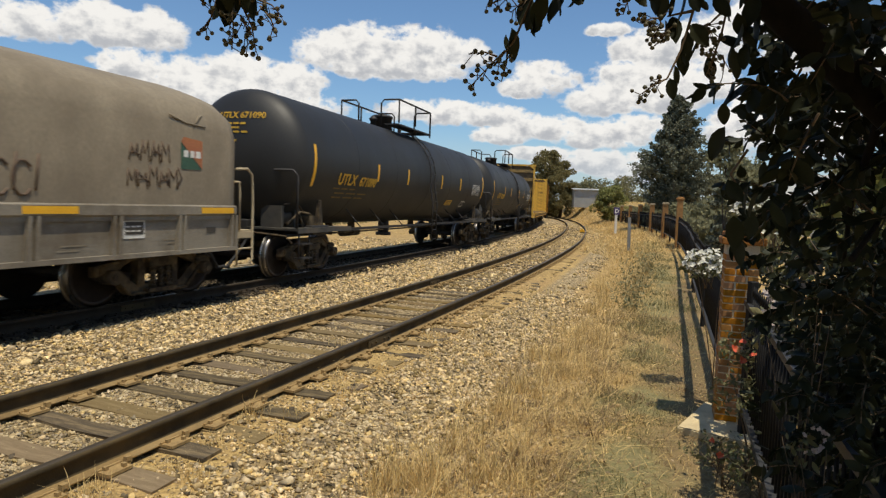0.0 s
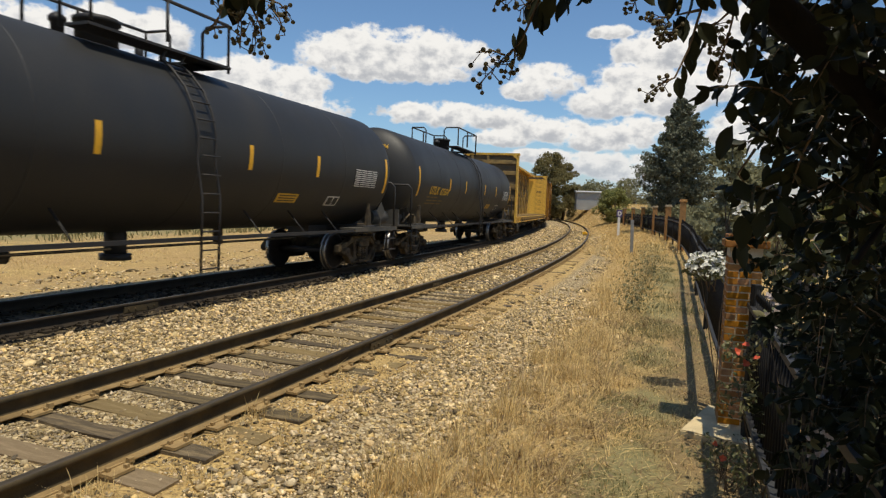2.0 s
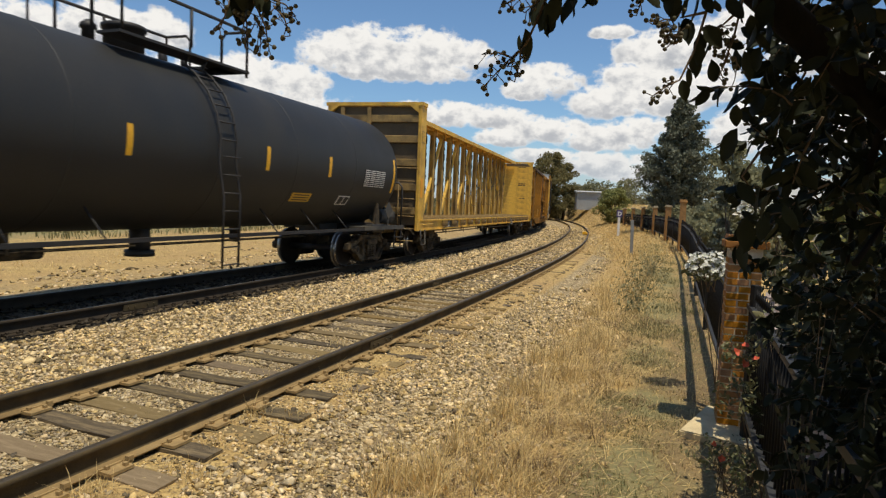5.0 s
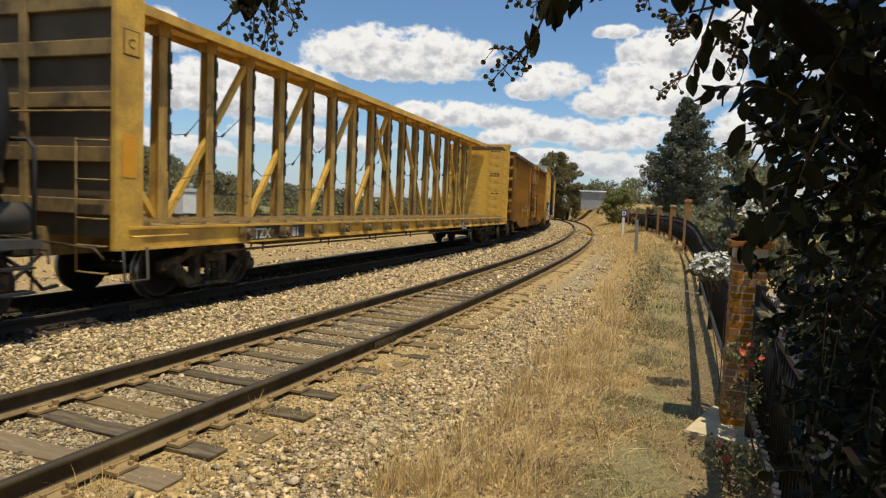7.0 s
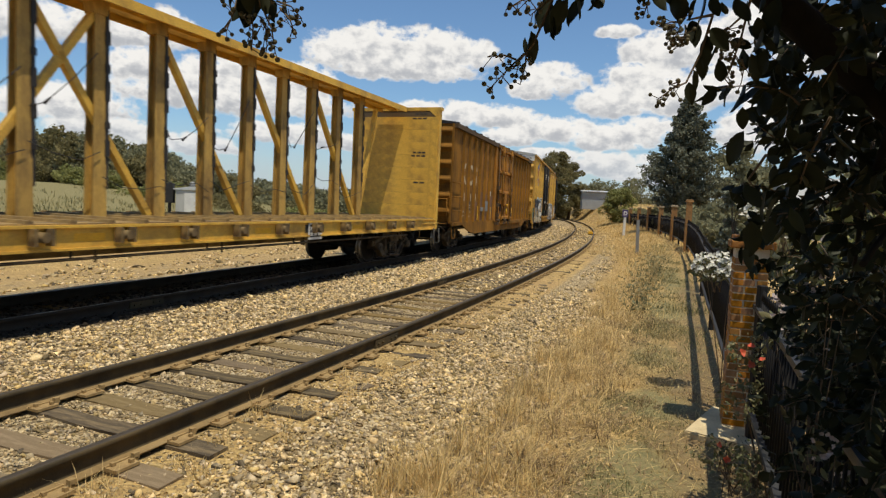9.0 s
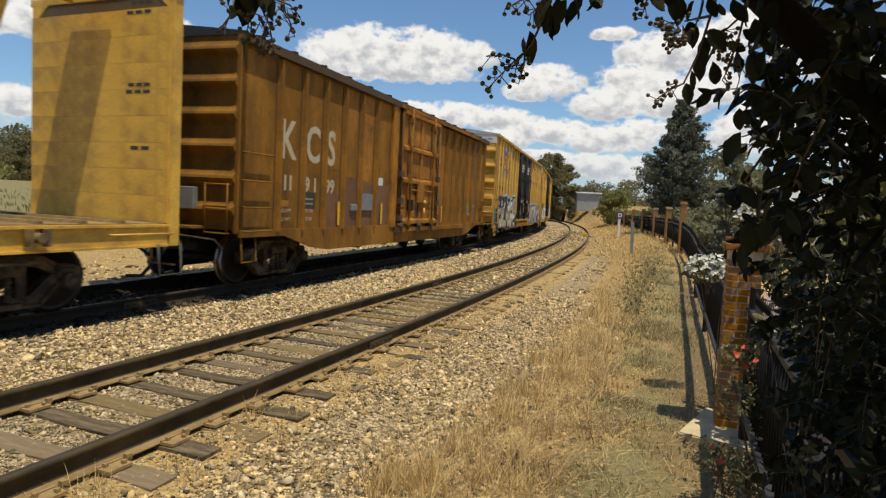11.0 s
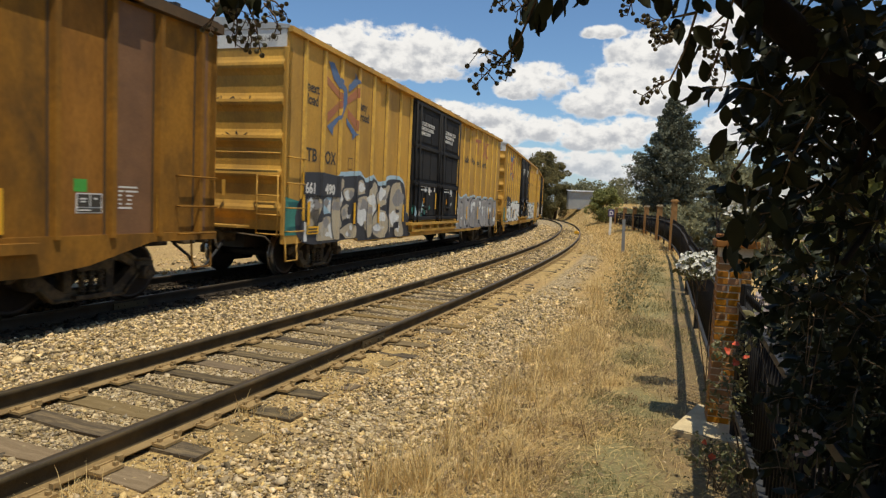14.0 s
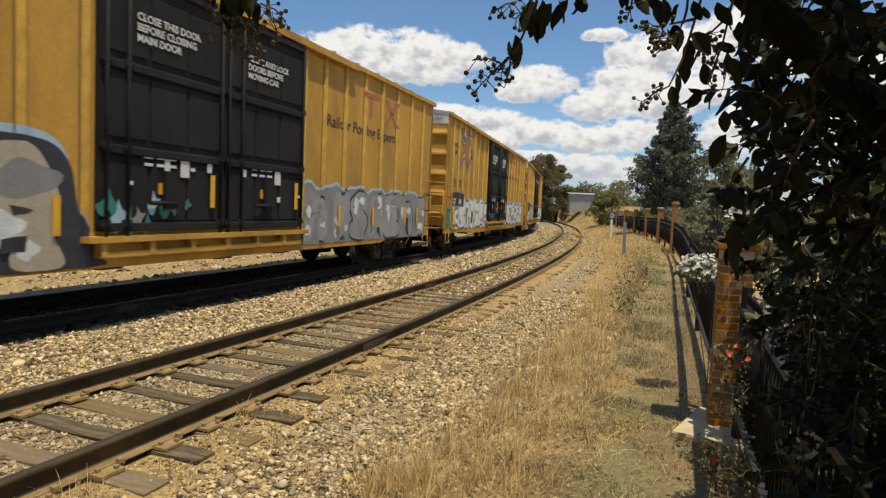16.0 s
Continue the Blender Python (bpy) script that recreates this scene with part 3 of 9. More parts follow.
def near_line(s, off=0.0, z=0.0):
    x, y, t = (np.interp(s, S, a) for a in (NX, NY, THETA))
    return Vector((x + off * math.cos(t), y - off * math.sin(t), z)), float(t)


def main_line(s, off=0.0, z=0.0):
    x, y, t = (np.interp(s, S, a) for a in (MX, MY, MTH))
    return Vector((x + off * math.cos(t), y - off * math.sin(t), z + MAIN_Z)), float(t)


def along(s, off, z):
    """Pose at a place beside the siding, x across to the right, y along it."""
    p, t = near_line(s, off, z)
    return Matrix.Translation(p) @ Matrix.Rotation(-t, 4, "Z")


def smooth(a, b, v):
    t = np.clip((v - a) / (b - a), 0, 1)
    return t * t * (3 - 2 * t)


def beside(x, y):
    """Distance along and beside the siding, for arrays."""
    x, y = np.asarray(x, float), np.asarray(y, float)
    s = np.clip((y - 5) * 0.97 + (x + 2.7) * 0.2, -20, 190)
    for _ in range(4):
        px, py, t = (np.interp(s, S, a) for a in (NX, NY, THETA))
        s = np.clip(s + (x - px) * np.sin(t) + (y - py) * np.cos(t), -20, 190)
    px, py, t = (np.interp(s, S, a) for a in (NX, NY, THETA))
    return s, (x - px) * np.cos(t) - (y - py) * np.sin(t)


def height(x, y):
    """Height of the ground."""
    s, e = beside(x, y)
    g = 4.016 + 0.00797 * s
    z = np.where(e > 0, -0.215 - 0.12 * smooth(1.3, 2.6, e), -0.215)
    heap = 0.5 + 0.5 * np.sin(s * 3.1 + 2.0 * np.sin(s * 1.3))
    z = z + (0.004 + 0.022 * heap + 0.022 * smooth(4, 8, s)) * smooth(0.76, 0.92, e) * smooth(1.45, 1.12, e) + 0.012 * smooth(0.7, 0.6, np.abs(e))
    z = z + 0.10 * smooth(-1.4, -2.6, e)
    z = z - 0.30 * smooth(-g - 1.6, -g - 4.5, e)
    bank = smooth(9, 34, s) * smooth(1.9, 4.6, e) * 0.5
    rise = smooth(76, 101, np.asarray(y, float)) * smooth(1.3, 6.5, e) * 2.7
    far = smooth(100, 400, np.hypot(x, y)) * 0.5
    lumps = 0.02 * np.sin(1.7 * x + 0.6 * y) * np.sin(0.9 * y - 0.4 * x) * smooth(1.6, 2.6, np.abs(e)) * smooth(-9.0, -6.5, e)
    swell = 2.4 * smooth(-26, -56, e)
    return z + bank + rise + far + lumps + swell


def ground_z(x, y):
    return float(height(np.array([x]), np.array([y]))[0])

# ---- the ground: one sheet to the horizon ----


def build_ground():
    xs = np.concatenate([-np.geomspace(2500, 42, 26), np.arange(-40, -14, 1.0), np.arange(-14, 13, 0.16), np.arange(13, 40, 0.8), np.geomspace(41, 2500, 26)])
    ys = np.concatenate([-np.geomspace(2500, 12, 16), np.arange(-10, 2, 1.0), np.arange(2, 26, 0.16), np.arange(26, 60, 0.5), np.arange(60, 130, 2.0), np.geomspace(132, 2500, 24)])
    gx, gy = np.meshgrid(xs, ys)
    gx, gy = gx.ravel(), gy.ravel()
    gz = height(gx, gy)
    w, h = len(xs), len(ys)
    i, j = np.meshgrid(np.arange(w - 1), np.arange(h - 1))
    a = (j * w + i).ravel()
    me = fast_mesh("ground", np.c_[gx, gy, gz], np.c_[a, a + 1, a + w + 1, a + w], [M_GROUND], smooth=True)
    s, e = beside(gx, gy)
    g = 4.016 + 0.00797 * s
    edge = 0.45 * smooth(11, 5, s)
    gravel = smooth(2.9, 1.6, e - edge) * smooth(-g - 3.4, -g - 1.7, e)
    gravel = np.maximum(gravel, 0.45 * smooth(2.9, 1.6, e - edge) * smooth(-g - 7.5, -g - 5.0, e))
    gravel = np.where(s > 34, gravel * np.where(e > 1.2, 0.35, 1), gravel)
    gravel = gravel * (1 - 0.85 * smooth(0.72, 0.9, e) * smooth(1.8, 1.3, e))
    green = np.zeros_like(gx)
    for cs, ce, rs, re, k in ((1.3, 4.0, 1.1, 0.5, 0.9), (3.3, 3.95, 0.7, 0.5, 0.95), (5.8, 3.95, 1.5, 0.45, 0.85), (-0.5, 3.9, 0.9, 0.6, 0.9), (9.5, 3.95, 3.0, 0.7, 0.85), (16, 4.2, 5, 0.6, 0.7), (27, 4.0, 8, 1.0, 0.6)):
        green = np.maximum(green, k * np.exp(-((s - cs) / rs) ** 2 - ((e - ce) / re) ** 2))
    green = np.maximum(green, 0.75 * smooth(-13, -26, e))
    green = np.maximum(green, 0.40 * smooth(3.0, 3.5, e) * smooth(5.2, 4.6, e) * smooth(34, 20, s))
    # bed mask: painted shade under the train, together with oil
    oil_shade = 0.95 * np.exp(-((e + g) / 1.35) ** 6)
    bare = 0.8 * smooth(4.0, 4.5, e) * smooth(5.8, 5.2, e) * smooth(20, 12, s) + 0.35 * smooth(3.1, 3.6, e) * smooth(4.5, 4.0, e) * smooth(12, 6, s)
    for name, data in (("gravel", gravel), ("green", green), ("oil_shade", oil_shade), ("bare", bare)):
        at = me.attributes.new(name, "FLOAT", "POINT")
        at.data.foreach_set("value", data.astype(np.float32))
    tagged(new("ground", me), "dry ground with gravel shoulders, straw and thin turf", "ground", kind="structure")


build_ground()

# ---- tracks ----
HEAD = [(-0.070, -0.170), (0.070, -0.170), (0.070, -0.158), (0.014, -0.142), (0.009, -0.125), (0.009, -0.050),
        (0.035, -0.038), (0.036, -0.008), (0.028, 0.0), (-0.028, 0.0), (-0.036, -0.008), (-0.035, -0.038),
        (-0.009, -0.050), (-0.009, -0.125), (-0.014, -0.142), (-0.070, -0.158)]


def rail_mesh(name, line, off, s0, s1, step, steel, foot):
    stations = np.arange(s0, s1, step)
    verts, n = [], len(HEAD)
    for s in stations:
        for a, z in HEAD:
            verts.append(line(s, off + a, z)[0])
    faces = []
    for k in range(len(stations) - 1):
        for i in range(n):
            faces.append((k * n + i, k * n + (i + 1) % n, (k + 1) * n + (i + 1) % n, (k + 1) * n + i))
    me = fast_mesh(name, [tuple(v) for v in verts], faces, [steel, M_RAILTOP, foot])
    # the tread is worn brighter, the foot lies in dust
    idx = np.zeros(len(faces), np.int32)
    idx[8::n] = 1
    for i in (1, 2, 14, 15):
        idx[i::n] = 2
    me.polygons.foreach_set("material_index", idx)
    return me


def tie_mesh(name, length, seed, wood):
    r = random.Random(seed)
    bm = bmesh.new()
    box(bm, -length / 2, length / 2, -0.105, 0.105, -0.17, 0.0)
    bmesh.ops.subdivide_edges(bm, edges=[e for e in bm.edges if abs(e.verts[0].co.x - e.verts[1].co.x) > 0.5], cuts=5)
    for v in bm.verts:
        v.co.y += r.uniform(-0.02, 0.02)
        v.co.z += r.uniform(-0.010, 0.006) if v.co.z > -0.05 else 0
        if abs(v.co.x) > length / 2 - 0.01:
            v.co.x += r.uniform(-0.04, 0.03)
    return mesh_of(name, bm, wood)


def plate_mesh(steel):
    bm = bmesh.new()
    box(bm, -0.185, 0.185, -0.095, 0.095, -0.006, 0.016)
    for x in (-0.082, 0.078):
        box(bm, x - 0.008, x + 0.008, -0.095, 0.095, 0.016, 0.026)
    for x, y in ((-0.10, 0.05), (0.10, -0.05), (-0.155, -0.05), (0.155, 0.05)):
        box(bm, x - 0.014, x + 0.014, y - 0.014, y + 0.014, 0.012, 0.042)
    # rail anchor beside the plate
    box(bm, -0.11, 0.11, 0.125, 0.15, -0.01, 0.014)
    box(bm, 0.075, 0.11, 0.115, 0.16, 0.0, 0.045)
    return mesh_of("tie_plate", bm, steel)


TIE_STEP, TIE_FIRST = 0.5075, -8.705
DUSTY = {15, 16, 18, 21, 23, 25}          # ties of the siding that lie under dust


def tie_place(k):
    """Where tie k lies along its line; the spacing is uneven."""
    return TIE_FIRST + TIE_STEP * k + 0.03 * math.sin(2.3 * k) + 0.02 * math.sin(5.1 * k + 1)


def build_track(label, line, s0, s1, first_far, sink, steel, foot):
    track = thing("railway_track", Matrix(), label, "railway track", "parallel railway tracks", "structure")
    for off in (-GAUGE, GAUGE):
        ob = new("rail", rail_mesh("rail", line, off, s0, s1, 0.5, steel, foot))
        ob.parent = track
        tagged(ob, "rust-brown steel rail with a worn head")
    ties = [tie_mesh("tie", 2.60 + 0.05 * (k % 3), k, M_TIE if k < 4 else M_TIEDARK) for k in range(8)]
    plate = plate_mesh(M_PLATE if steel is M_RAIL else M_RAILDARK)
    r = random.Random(5)
    k = 0
    while tie_place(k) < first_far:
        s = tie_place(k)
        p, t = line(s, r.uniform(-0.05, 0.09), -0.184 - sink + r.uniform(-0.016, 0.004))
        m = Matrix.Translation(p) @ Matrix.Rotation(-t + r.uniform(-0.025, 0.025), 4, "Z")
        dusty = k in DUSTY if 14 < k < 27 else r.random() < 0.5
        piece("tie", ties[r.randrange(4) + (0 if dusty else 4)], track, m)
        if s < 30:
            for off in (-GAUGE, GAUGE):
                q, t = line(s, off, -0.168)
                piece("tie_plate", plate, track, Matrix.Translation(q) @ Matrix.Rotation(-t, 4, "Z"))
        k += 1
    # bolted joint bars
    for s, off in ((3.55, GAUGE), (9.6, -GAUGE)):
        bm = bmesh.new()
        for side in (-1, 1):
            box(bm, side * 0.012 if side > 0 else -0.034, 0.034 if side > 0 else -0.012, -0.32, 0.32, -0.135, -0.045)
            for y in (-0.24, -0.12, 0.12, 0.24):
                rod(bm, (side * 0.03, y, -0.09), (side * 0.055, y, -0.09), 0.017, 6)
        p, t = line(s, off)
        ob = part("joint_bar", bm, M_RAIL, track, "bolted steel joint bar")
        ob.matrix_basis = Matrix.Translation(p) @ Matrix.Rotation(-t, 4, "Z")
    return track


def off_ties(s, e, reach=1.3):
    """True where a stone would not lie on a tie of the siding."""
    k = np.round((s - TIE_FIRST) / TIE_STEP)
    place = TIE_FIRST + TIE_STEP * k + 0.03 * np.sin(2.3 * k) + 0.02 * np.sin(5.1 * k + 1)
    return ~((np.abs(s - place) < 0.125) & (np.abs(e) < reach))


build_track("rusty siding on half-buried timber ties", near_line, -9.0, 118, 66, 0.0, M_RAIL, M_RAILFOOT)
build_track("through line in oily ballast darkened for train shade", main_line, -14.0, 150, 60, 0.0, M_RAILDARK, M_RAILDARK)


def build_points():
    """Where the siding leaves the through line: a closure rail and a yellow derail block."""
    p, t = near_line(45.6, 0.52, -0.12)
    base = thing("derail_block", Matrix.Translation(p) @ Matrix.Rotation(-t, 4, "Z"), "small yellow steel derail block beside the rail", "derail")
    bm = bmesh.new()
    prism(bm, [(-0.22, 0), (0.22, 0), (0.16, 0.16), (0.02, 0.24), (-0.16, 0.2)], "y", -0.3, 0.3)
    part("wedge", bevelled(bm, 0.02), M_REFLECT, base)
    bm = bmesh.new()
    box(bm, -0.3, 0.5, -0.36, 0.36, -0.06, 0.0)
    part("base_plate", bm, M_RAIL, base)


build_points()

# ---- crushed stone lying on the shoulders ----


def icosa():
    g = (1 + 5 ** 0.5) / 2
    v = np.array([(-1, g, 0), (1, g, 0), (-1, -g, 0), (1, -g, 0), (0, -1, g), (0, 1, g), (0, -1, -g), (0, 1, -g), (g, 0, -1), (g, 0, 1), (-g, 0, -1), (-g, 0, 1)]) / 1.9
    f = np.array([(0, 11, 5), (0, 5, 1), (0, 1, 7), (0, 7, 10), (0, 10, 11), (1, 5, 9), (5, 11, 4), (11, 10, 2), (10, 7, 6), (7, 1, 8),
                  (3, 9, 4), (3, 4, 2), (3, 2, 6), (3, 6, 8), (3, 8, 9), (4, 9, 5), (2, 4, 11), (6, 2, 10), (8, 6, 7), (9, 8, 1)])
    return v, f


def stones(name, label, count, s_range, e_of, size, keep=None, mat=None):
    s = rng.uniform(*s_range, count)
    e = e_of(count)
    if keep is not None:
        ok = keep(s, e)
        s, e = s[ok], e[ok]
    t = np.interp(s, S, THETA)
    x = np.interp(s, S, NX) + e * np.cos(t)
    y = np.interp(s, S, NY) - e * np.sin(t)
    n = len(s)
    r = size * np.exp(rng.normal(0, 0.36, n))
    dims = np.c_[r * rng.uniform(0.8, 1.5, n), r * rng.uniform(0.7, 1.2, n), r * rng.uniform(0.35, 0.75, n)]
    v, f = icosa()
    ax = random_axes(n, (0, 0, 1), 0.35)
    co, fa = scattered(v, f, np.c_[x, y, height(x, y) + r * 0.22], ax, dims[:, None, :].reshape(n, 3))
    co += rng.normal(0, 0.34, co.shape) * np.repeat(r, len(v))[:, None]
    tagged(new(name, fast_mesh(name, co, fa, [mat or M_STONE])), label, "gravel", kind="stuff")


def patchy(s, e, scale=1.3):
    return np.sin(s * scale + 1.3 * np.sin(e * 1.7)) * np.sin(e * 2.1 + 0.7 * s) + rng.normal(0, 0.5, len(s))


stones("shoulder_gravel", "loose tan and grey crushed stone beside the rails", 40000, (-3.2, 11), lambda n: rng.uniform(0.95, 3.5, n), 0.0148,
       lambda s, e: (rng.uniform(0, 1, len(s)) < smooth(3.2, 2.3, e - 0.4 * smooth(11, 5, s)) * (0.15 + 0.85 * smooth(1.15, 1.6 + 0.7 * smooth(2.5, 7, s), e))) & (patchy(s, e) > -0.7) & off_ties(s, e, 1.40))
stones("shoulder_grit", "fine grit and chips between the larger stones", 30000, (-3.2, 8), lambda n: rng.uniform(0.85, 3.3, n), 0.0085,
       lambda s, e: (patchy(s, e, 2.1) > -0.3) & (off_ties(s, e, 1.40) | (rng.uniform(0, 1, len(s)) < 0.45)))
stones("crib_gravel", "small grey crushed stone between the ties", 22000, (-5, 9), lambda n: rng.uniform(-0.68, 0.68, n), 0.0105, lambda s, e: off_ties(s, e) | (rng.uniform(0, 1, len(s)) < 0.08), M_CRIBSTONE)
stones("ballast_gravel", "heaped crushed stone between the two tracks", 46000, (-6, 15), lambda n: rng.uniform(-2.85, -0.9, n), 0.0150, lambda s, e: off_ties(s, e, 1.25))
stones("far_gravel", "crushed stone along the curving tracks", 24000, (9, 34), lambda n: rng.uniform(-3.2, 2.4, n), 0.023,
       lambda s, e: (np.abs(np.abs(e) - 0.75) > 0.12) & off_ties(s, e) & ((e < 0.7) | ((e > 1.7) & (patchy(s, e) > 0.2))))
stones("distant_gravel", "pale crushed stone on the far bend", 9000, (32, 64), lambda n: rng.uniform(-3.2, 2.2, n), 0.034,
       lambda s, e: (np.abs(np.abs(e) - 0.75) > 0.14) & (patchy(s, e, 0.9) > -0.35))
stones("verge_gravel", "stray stones lying among the dead grass", 6000, (-3.2, 14), lambda n: rng.normal(3.1, 0.4, n), 0.012, lambda s, e: e < 4.4)
stones("yard_gravel", "scattered stone on the bare ground across the line", 9000, (-6, 30), lambda n: rng.uniform(-11.5, -6.2, n), 0.030, lambda s, e: patchy(s, e, 0.6) > 0.1)
stones("bed_gravel", "oily stone in the through line's bed, darkened for train shade", 12000, (-6, 24), lambda n: rng.uniform(-5.5, -2.75, n), 0.020, mat=M_OILSHADE)

# ---- grass ----


def blades(name, label, mat, s, e, tall, lean=0.45, width=0.0035, category="grass"):
    n = len(s)
    t = np.interp(s, S, THETA)
    x, y = np.interp(s, S, NX) + e * np.cos(t), np.interp(s, S, NY) - e * np.sin(t)
    z = height(x, y) - 0.01
    h = tall * np.exp(rng.normal(0, 0.35, n))
    a = rng.uniform(0, 2 * np.pi, n)
    l = np.abs(rng.normal(0, lean, n))
    tip = np.c_[np.cos(a) * l * h, np.sin(a) * l * h, h]
    side = np.c_[-np.sin(a + 0.6), np.cos(a + 0.6), np.zeros(n)] * (width * rng.uniform(0.6, 1.5, n))[:, None]
    base = np.c_[x, y, z]
    mid = base + tip * np.array([0.38, 0.38, 0.58])
    co = np.stack([base - side, base + side, mid + side * 0.8, mid - side * 0.8, base + tip + side * 0.15, base + tip - side * 0.15], 1).reshape(-1, 3)
    q = np.array([(0, 1, 2, 3), (3, 2, 4, 5)])
    fa = (q[None] + (np.arange(n) * 6)[:, None, None]).reshape(-1, 4)
    tagged(new(name, fast_mesh(name, co, fa, [mat])), label, category, kind="stuff")


def tufts(count, s_range, e_mean, e_dev, per, spread):
    cs, ce = rng.uniform(*s_range, count), rng.normal(e_mean, e_dev, count)
    s = np.repeat(cs, per) + rng.normal(0, spread, count * per)
    e = np.repeat(ce, per) + rng.normal(0, spread, count * per)
    return s, e


s_, e_ = tufts(85, (-3.4, 7), 3.1, 0.30, 60, 0.055)
blades("tall_dry_grass", "tall straw-coloured dead grass along the gravel edge", M_STRAW, s_, e_, 0.06 + 0.24 * rng.uniform(0, 1, len(s_)) ** 2.2, 1.0, 0.0026)
s_, e_ = tufts(230, (-3.4, 9), 3.15, 0.33, 60, 0.12)
blades("matted_dry_grass", "flattened mats of dead straw over the soil", M_STRAW, s_, e_, 0.035 + 0.02 * rng.uniform(0, 1, len(s_)), 4.0, 0.0028)
tall_s = np.repeat([0.43, 0.43, 1.12, 2.11, 2.88, 4.65, 8.6, 12.1, 4.48, 5.64, 0.2, 0.7, 9.6, 10.8], 150)
tall_e = np.repeat([2.70, 2.52, 2.71, 2.82, 2.76, 2.90, 2.87, 2.75, 2.63, 3.30, 2.45, 3.04, 3.0, 2.9], 150)
blades("straw_clumps", "dense clumps of tall bleached straw", M_STRAW, tall_s + rng.normal(0, 0.10, len(tall_s)), tall_e + rng.normal(0, 0.08, len(tall_s)), 0.10 + 0.24 * rng.uniform(0, 1, len(tall_s)), 0.55, 0.0026)
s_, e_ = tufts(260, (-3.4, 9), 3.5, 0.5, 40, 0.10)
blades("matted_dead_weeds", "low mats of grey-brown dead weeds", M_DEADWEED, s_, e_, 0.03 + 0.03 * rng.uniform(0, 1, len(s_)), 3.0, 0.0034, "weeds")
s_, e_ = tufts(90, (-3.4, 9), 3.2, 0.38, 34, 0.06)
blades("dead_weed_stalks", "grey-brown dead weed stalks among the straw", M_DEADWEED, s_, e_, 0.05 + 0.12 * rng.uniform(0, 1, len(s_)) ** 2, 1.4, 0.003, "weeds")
s_, e_ = tufts(260, (6, 30), 3.05, 0.42, 30, 0.14)
blades("verge_dry_grass", "straw-coloured dead grass on the verge", M_STRAW, s_, e_, 0.05 + 0.22 * rng.uniform(0, 1, len(s_)) ** 3, 0.9, 0.004)
s_ = rng.uniform(-3.6, 12, 26000)
e_ = rng.uniform(2.3, 5.0, 26000)
ok_ = rng.uniform(0, 1, 26000) < smooth(2.5, 2.95, e_) * (1 - 0.6 * smooth(3.4, 3.65, e_))
s_, e_ = s_[ok_], e_[ok_]
blades("short_dry_grass", "short dead grass and thatch on the path", M_STRAW, s_, e_, 0.045, 2.2, 0.0026)
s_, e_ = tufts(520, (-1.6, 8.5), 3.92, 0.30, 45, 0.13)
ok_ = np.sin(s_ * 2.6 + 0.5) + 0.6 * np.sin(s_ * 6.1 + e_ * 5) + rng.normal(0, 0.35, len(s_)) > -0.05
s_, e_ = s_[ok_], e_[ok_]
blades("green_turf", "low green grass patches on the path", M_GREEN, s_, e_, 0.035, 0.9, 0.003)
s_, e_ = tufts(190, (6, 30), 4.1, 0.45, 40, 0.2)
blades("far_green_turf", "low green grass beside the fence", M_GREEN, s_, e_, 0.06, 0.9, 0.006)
s_, e_ = tufts(40, (-3, 5), 1.3, 0.5, 26, 0.05)
blades("track_side_grass", "small dead grass tufts among the stones", M_STRAW, s_, e_, 0.09, 0.8, 0.0025)
s_, e_ = tufts(1100, (24, 82), 3.4, 1.5, 22, 0.35)
blades("distant_dry_grass", "dry grass on the far verge", M_STRAW, s_, e_, 0.11, 1.0, 0.012)
s_, e_ = tufts(900, (62, 120), 7.5, 4.0, 24, 0.5)
s_, e_ = s_[e_ > 1.9], e_[e_ > 1.9]
blades("far_bank_grass", "dry grass on the low bank below the shed", M_STRAW, s_, e_, 0.16, 1.2, 0.025)
s_, e_ = tufts(1100, (-6, 60), -26, 9, 20, 0.6)
s_, e_ = s_[e_ < -19], e_[e_ < -19]
blades("field_grass", "rough green and straw field grass across the line", M_GREEN, s_, e_, 0.26, 0.6, 0.025)
s_, e_ = tufts(900, (-8, 60), -13, 4.0, 22, 0.4)
ok_ = e_ < -9.5 - 2.5 * rng.uniform(0, 1, len(e_))
s_, e_ = s_[ok_], e_[ok_]
blades("field_dry_grass", "pale dry grass across the line", M_STRAW, s_, e_, 0.06, 1.2, 0.007)

# ---- plants ----
# ovate leaf with a folded midrib, unit length along y
LEAF_V, LEAF_F = [(0, 0, 0)], []
for _k, (_y, _w) in enumerate(((0.12, 0.12), (0.32, 0.225), (0.56, 0.235), (0.78, 0.155), (0.92, 0.07))):
    _d = -0.16 * (_y - 0.3) ** 2
    LEAF_V += [(-_w, _y, 0.07 + _d), (0, _y + 0.02, _d), (_w, _y, 0.07 + _d)]
    _b = 1 + 3 * _k
    if _k == 0:
        LEAF_F += [(0, _b + 1, _b), (0, _b + 2, _b + 1)]
    else:
        LEAF_F += [(_b - 3, _b - 2, _b), (_b, _b - 2, _b + 1), (_b - 2, _b - 1, _b + 1), (_b + 1, _b - 1, _b + 2)]
LEAF_V.append((0, 1.0, -0.09))
LEAF_F += [(13, 14, 16), (14, 15, 16)]
CARD_V = [(-0.5, 0, 0.04), (0, -0.45, -0.05), (0.5, 0.05, 0.06), (0.05, 0.5, -0.04)]
CARD_F = [(0, 1, 2), (0, 2, 3)]


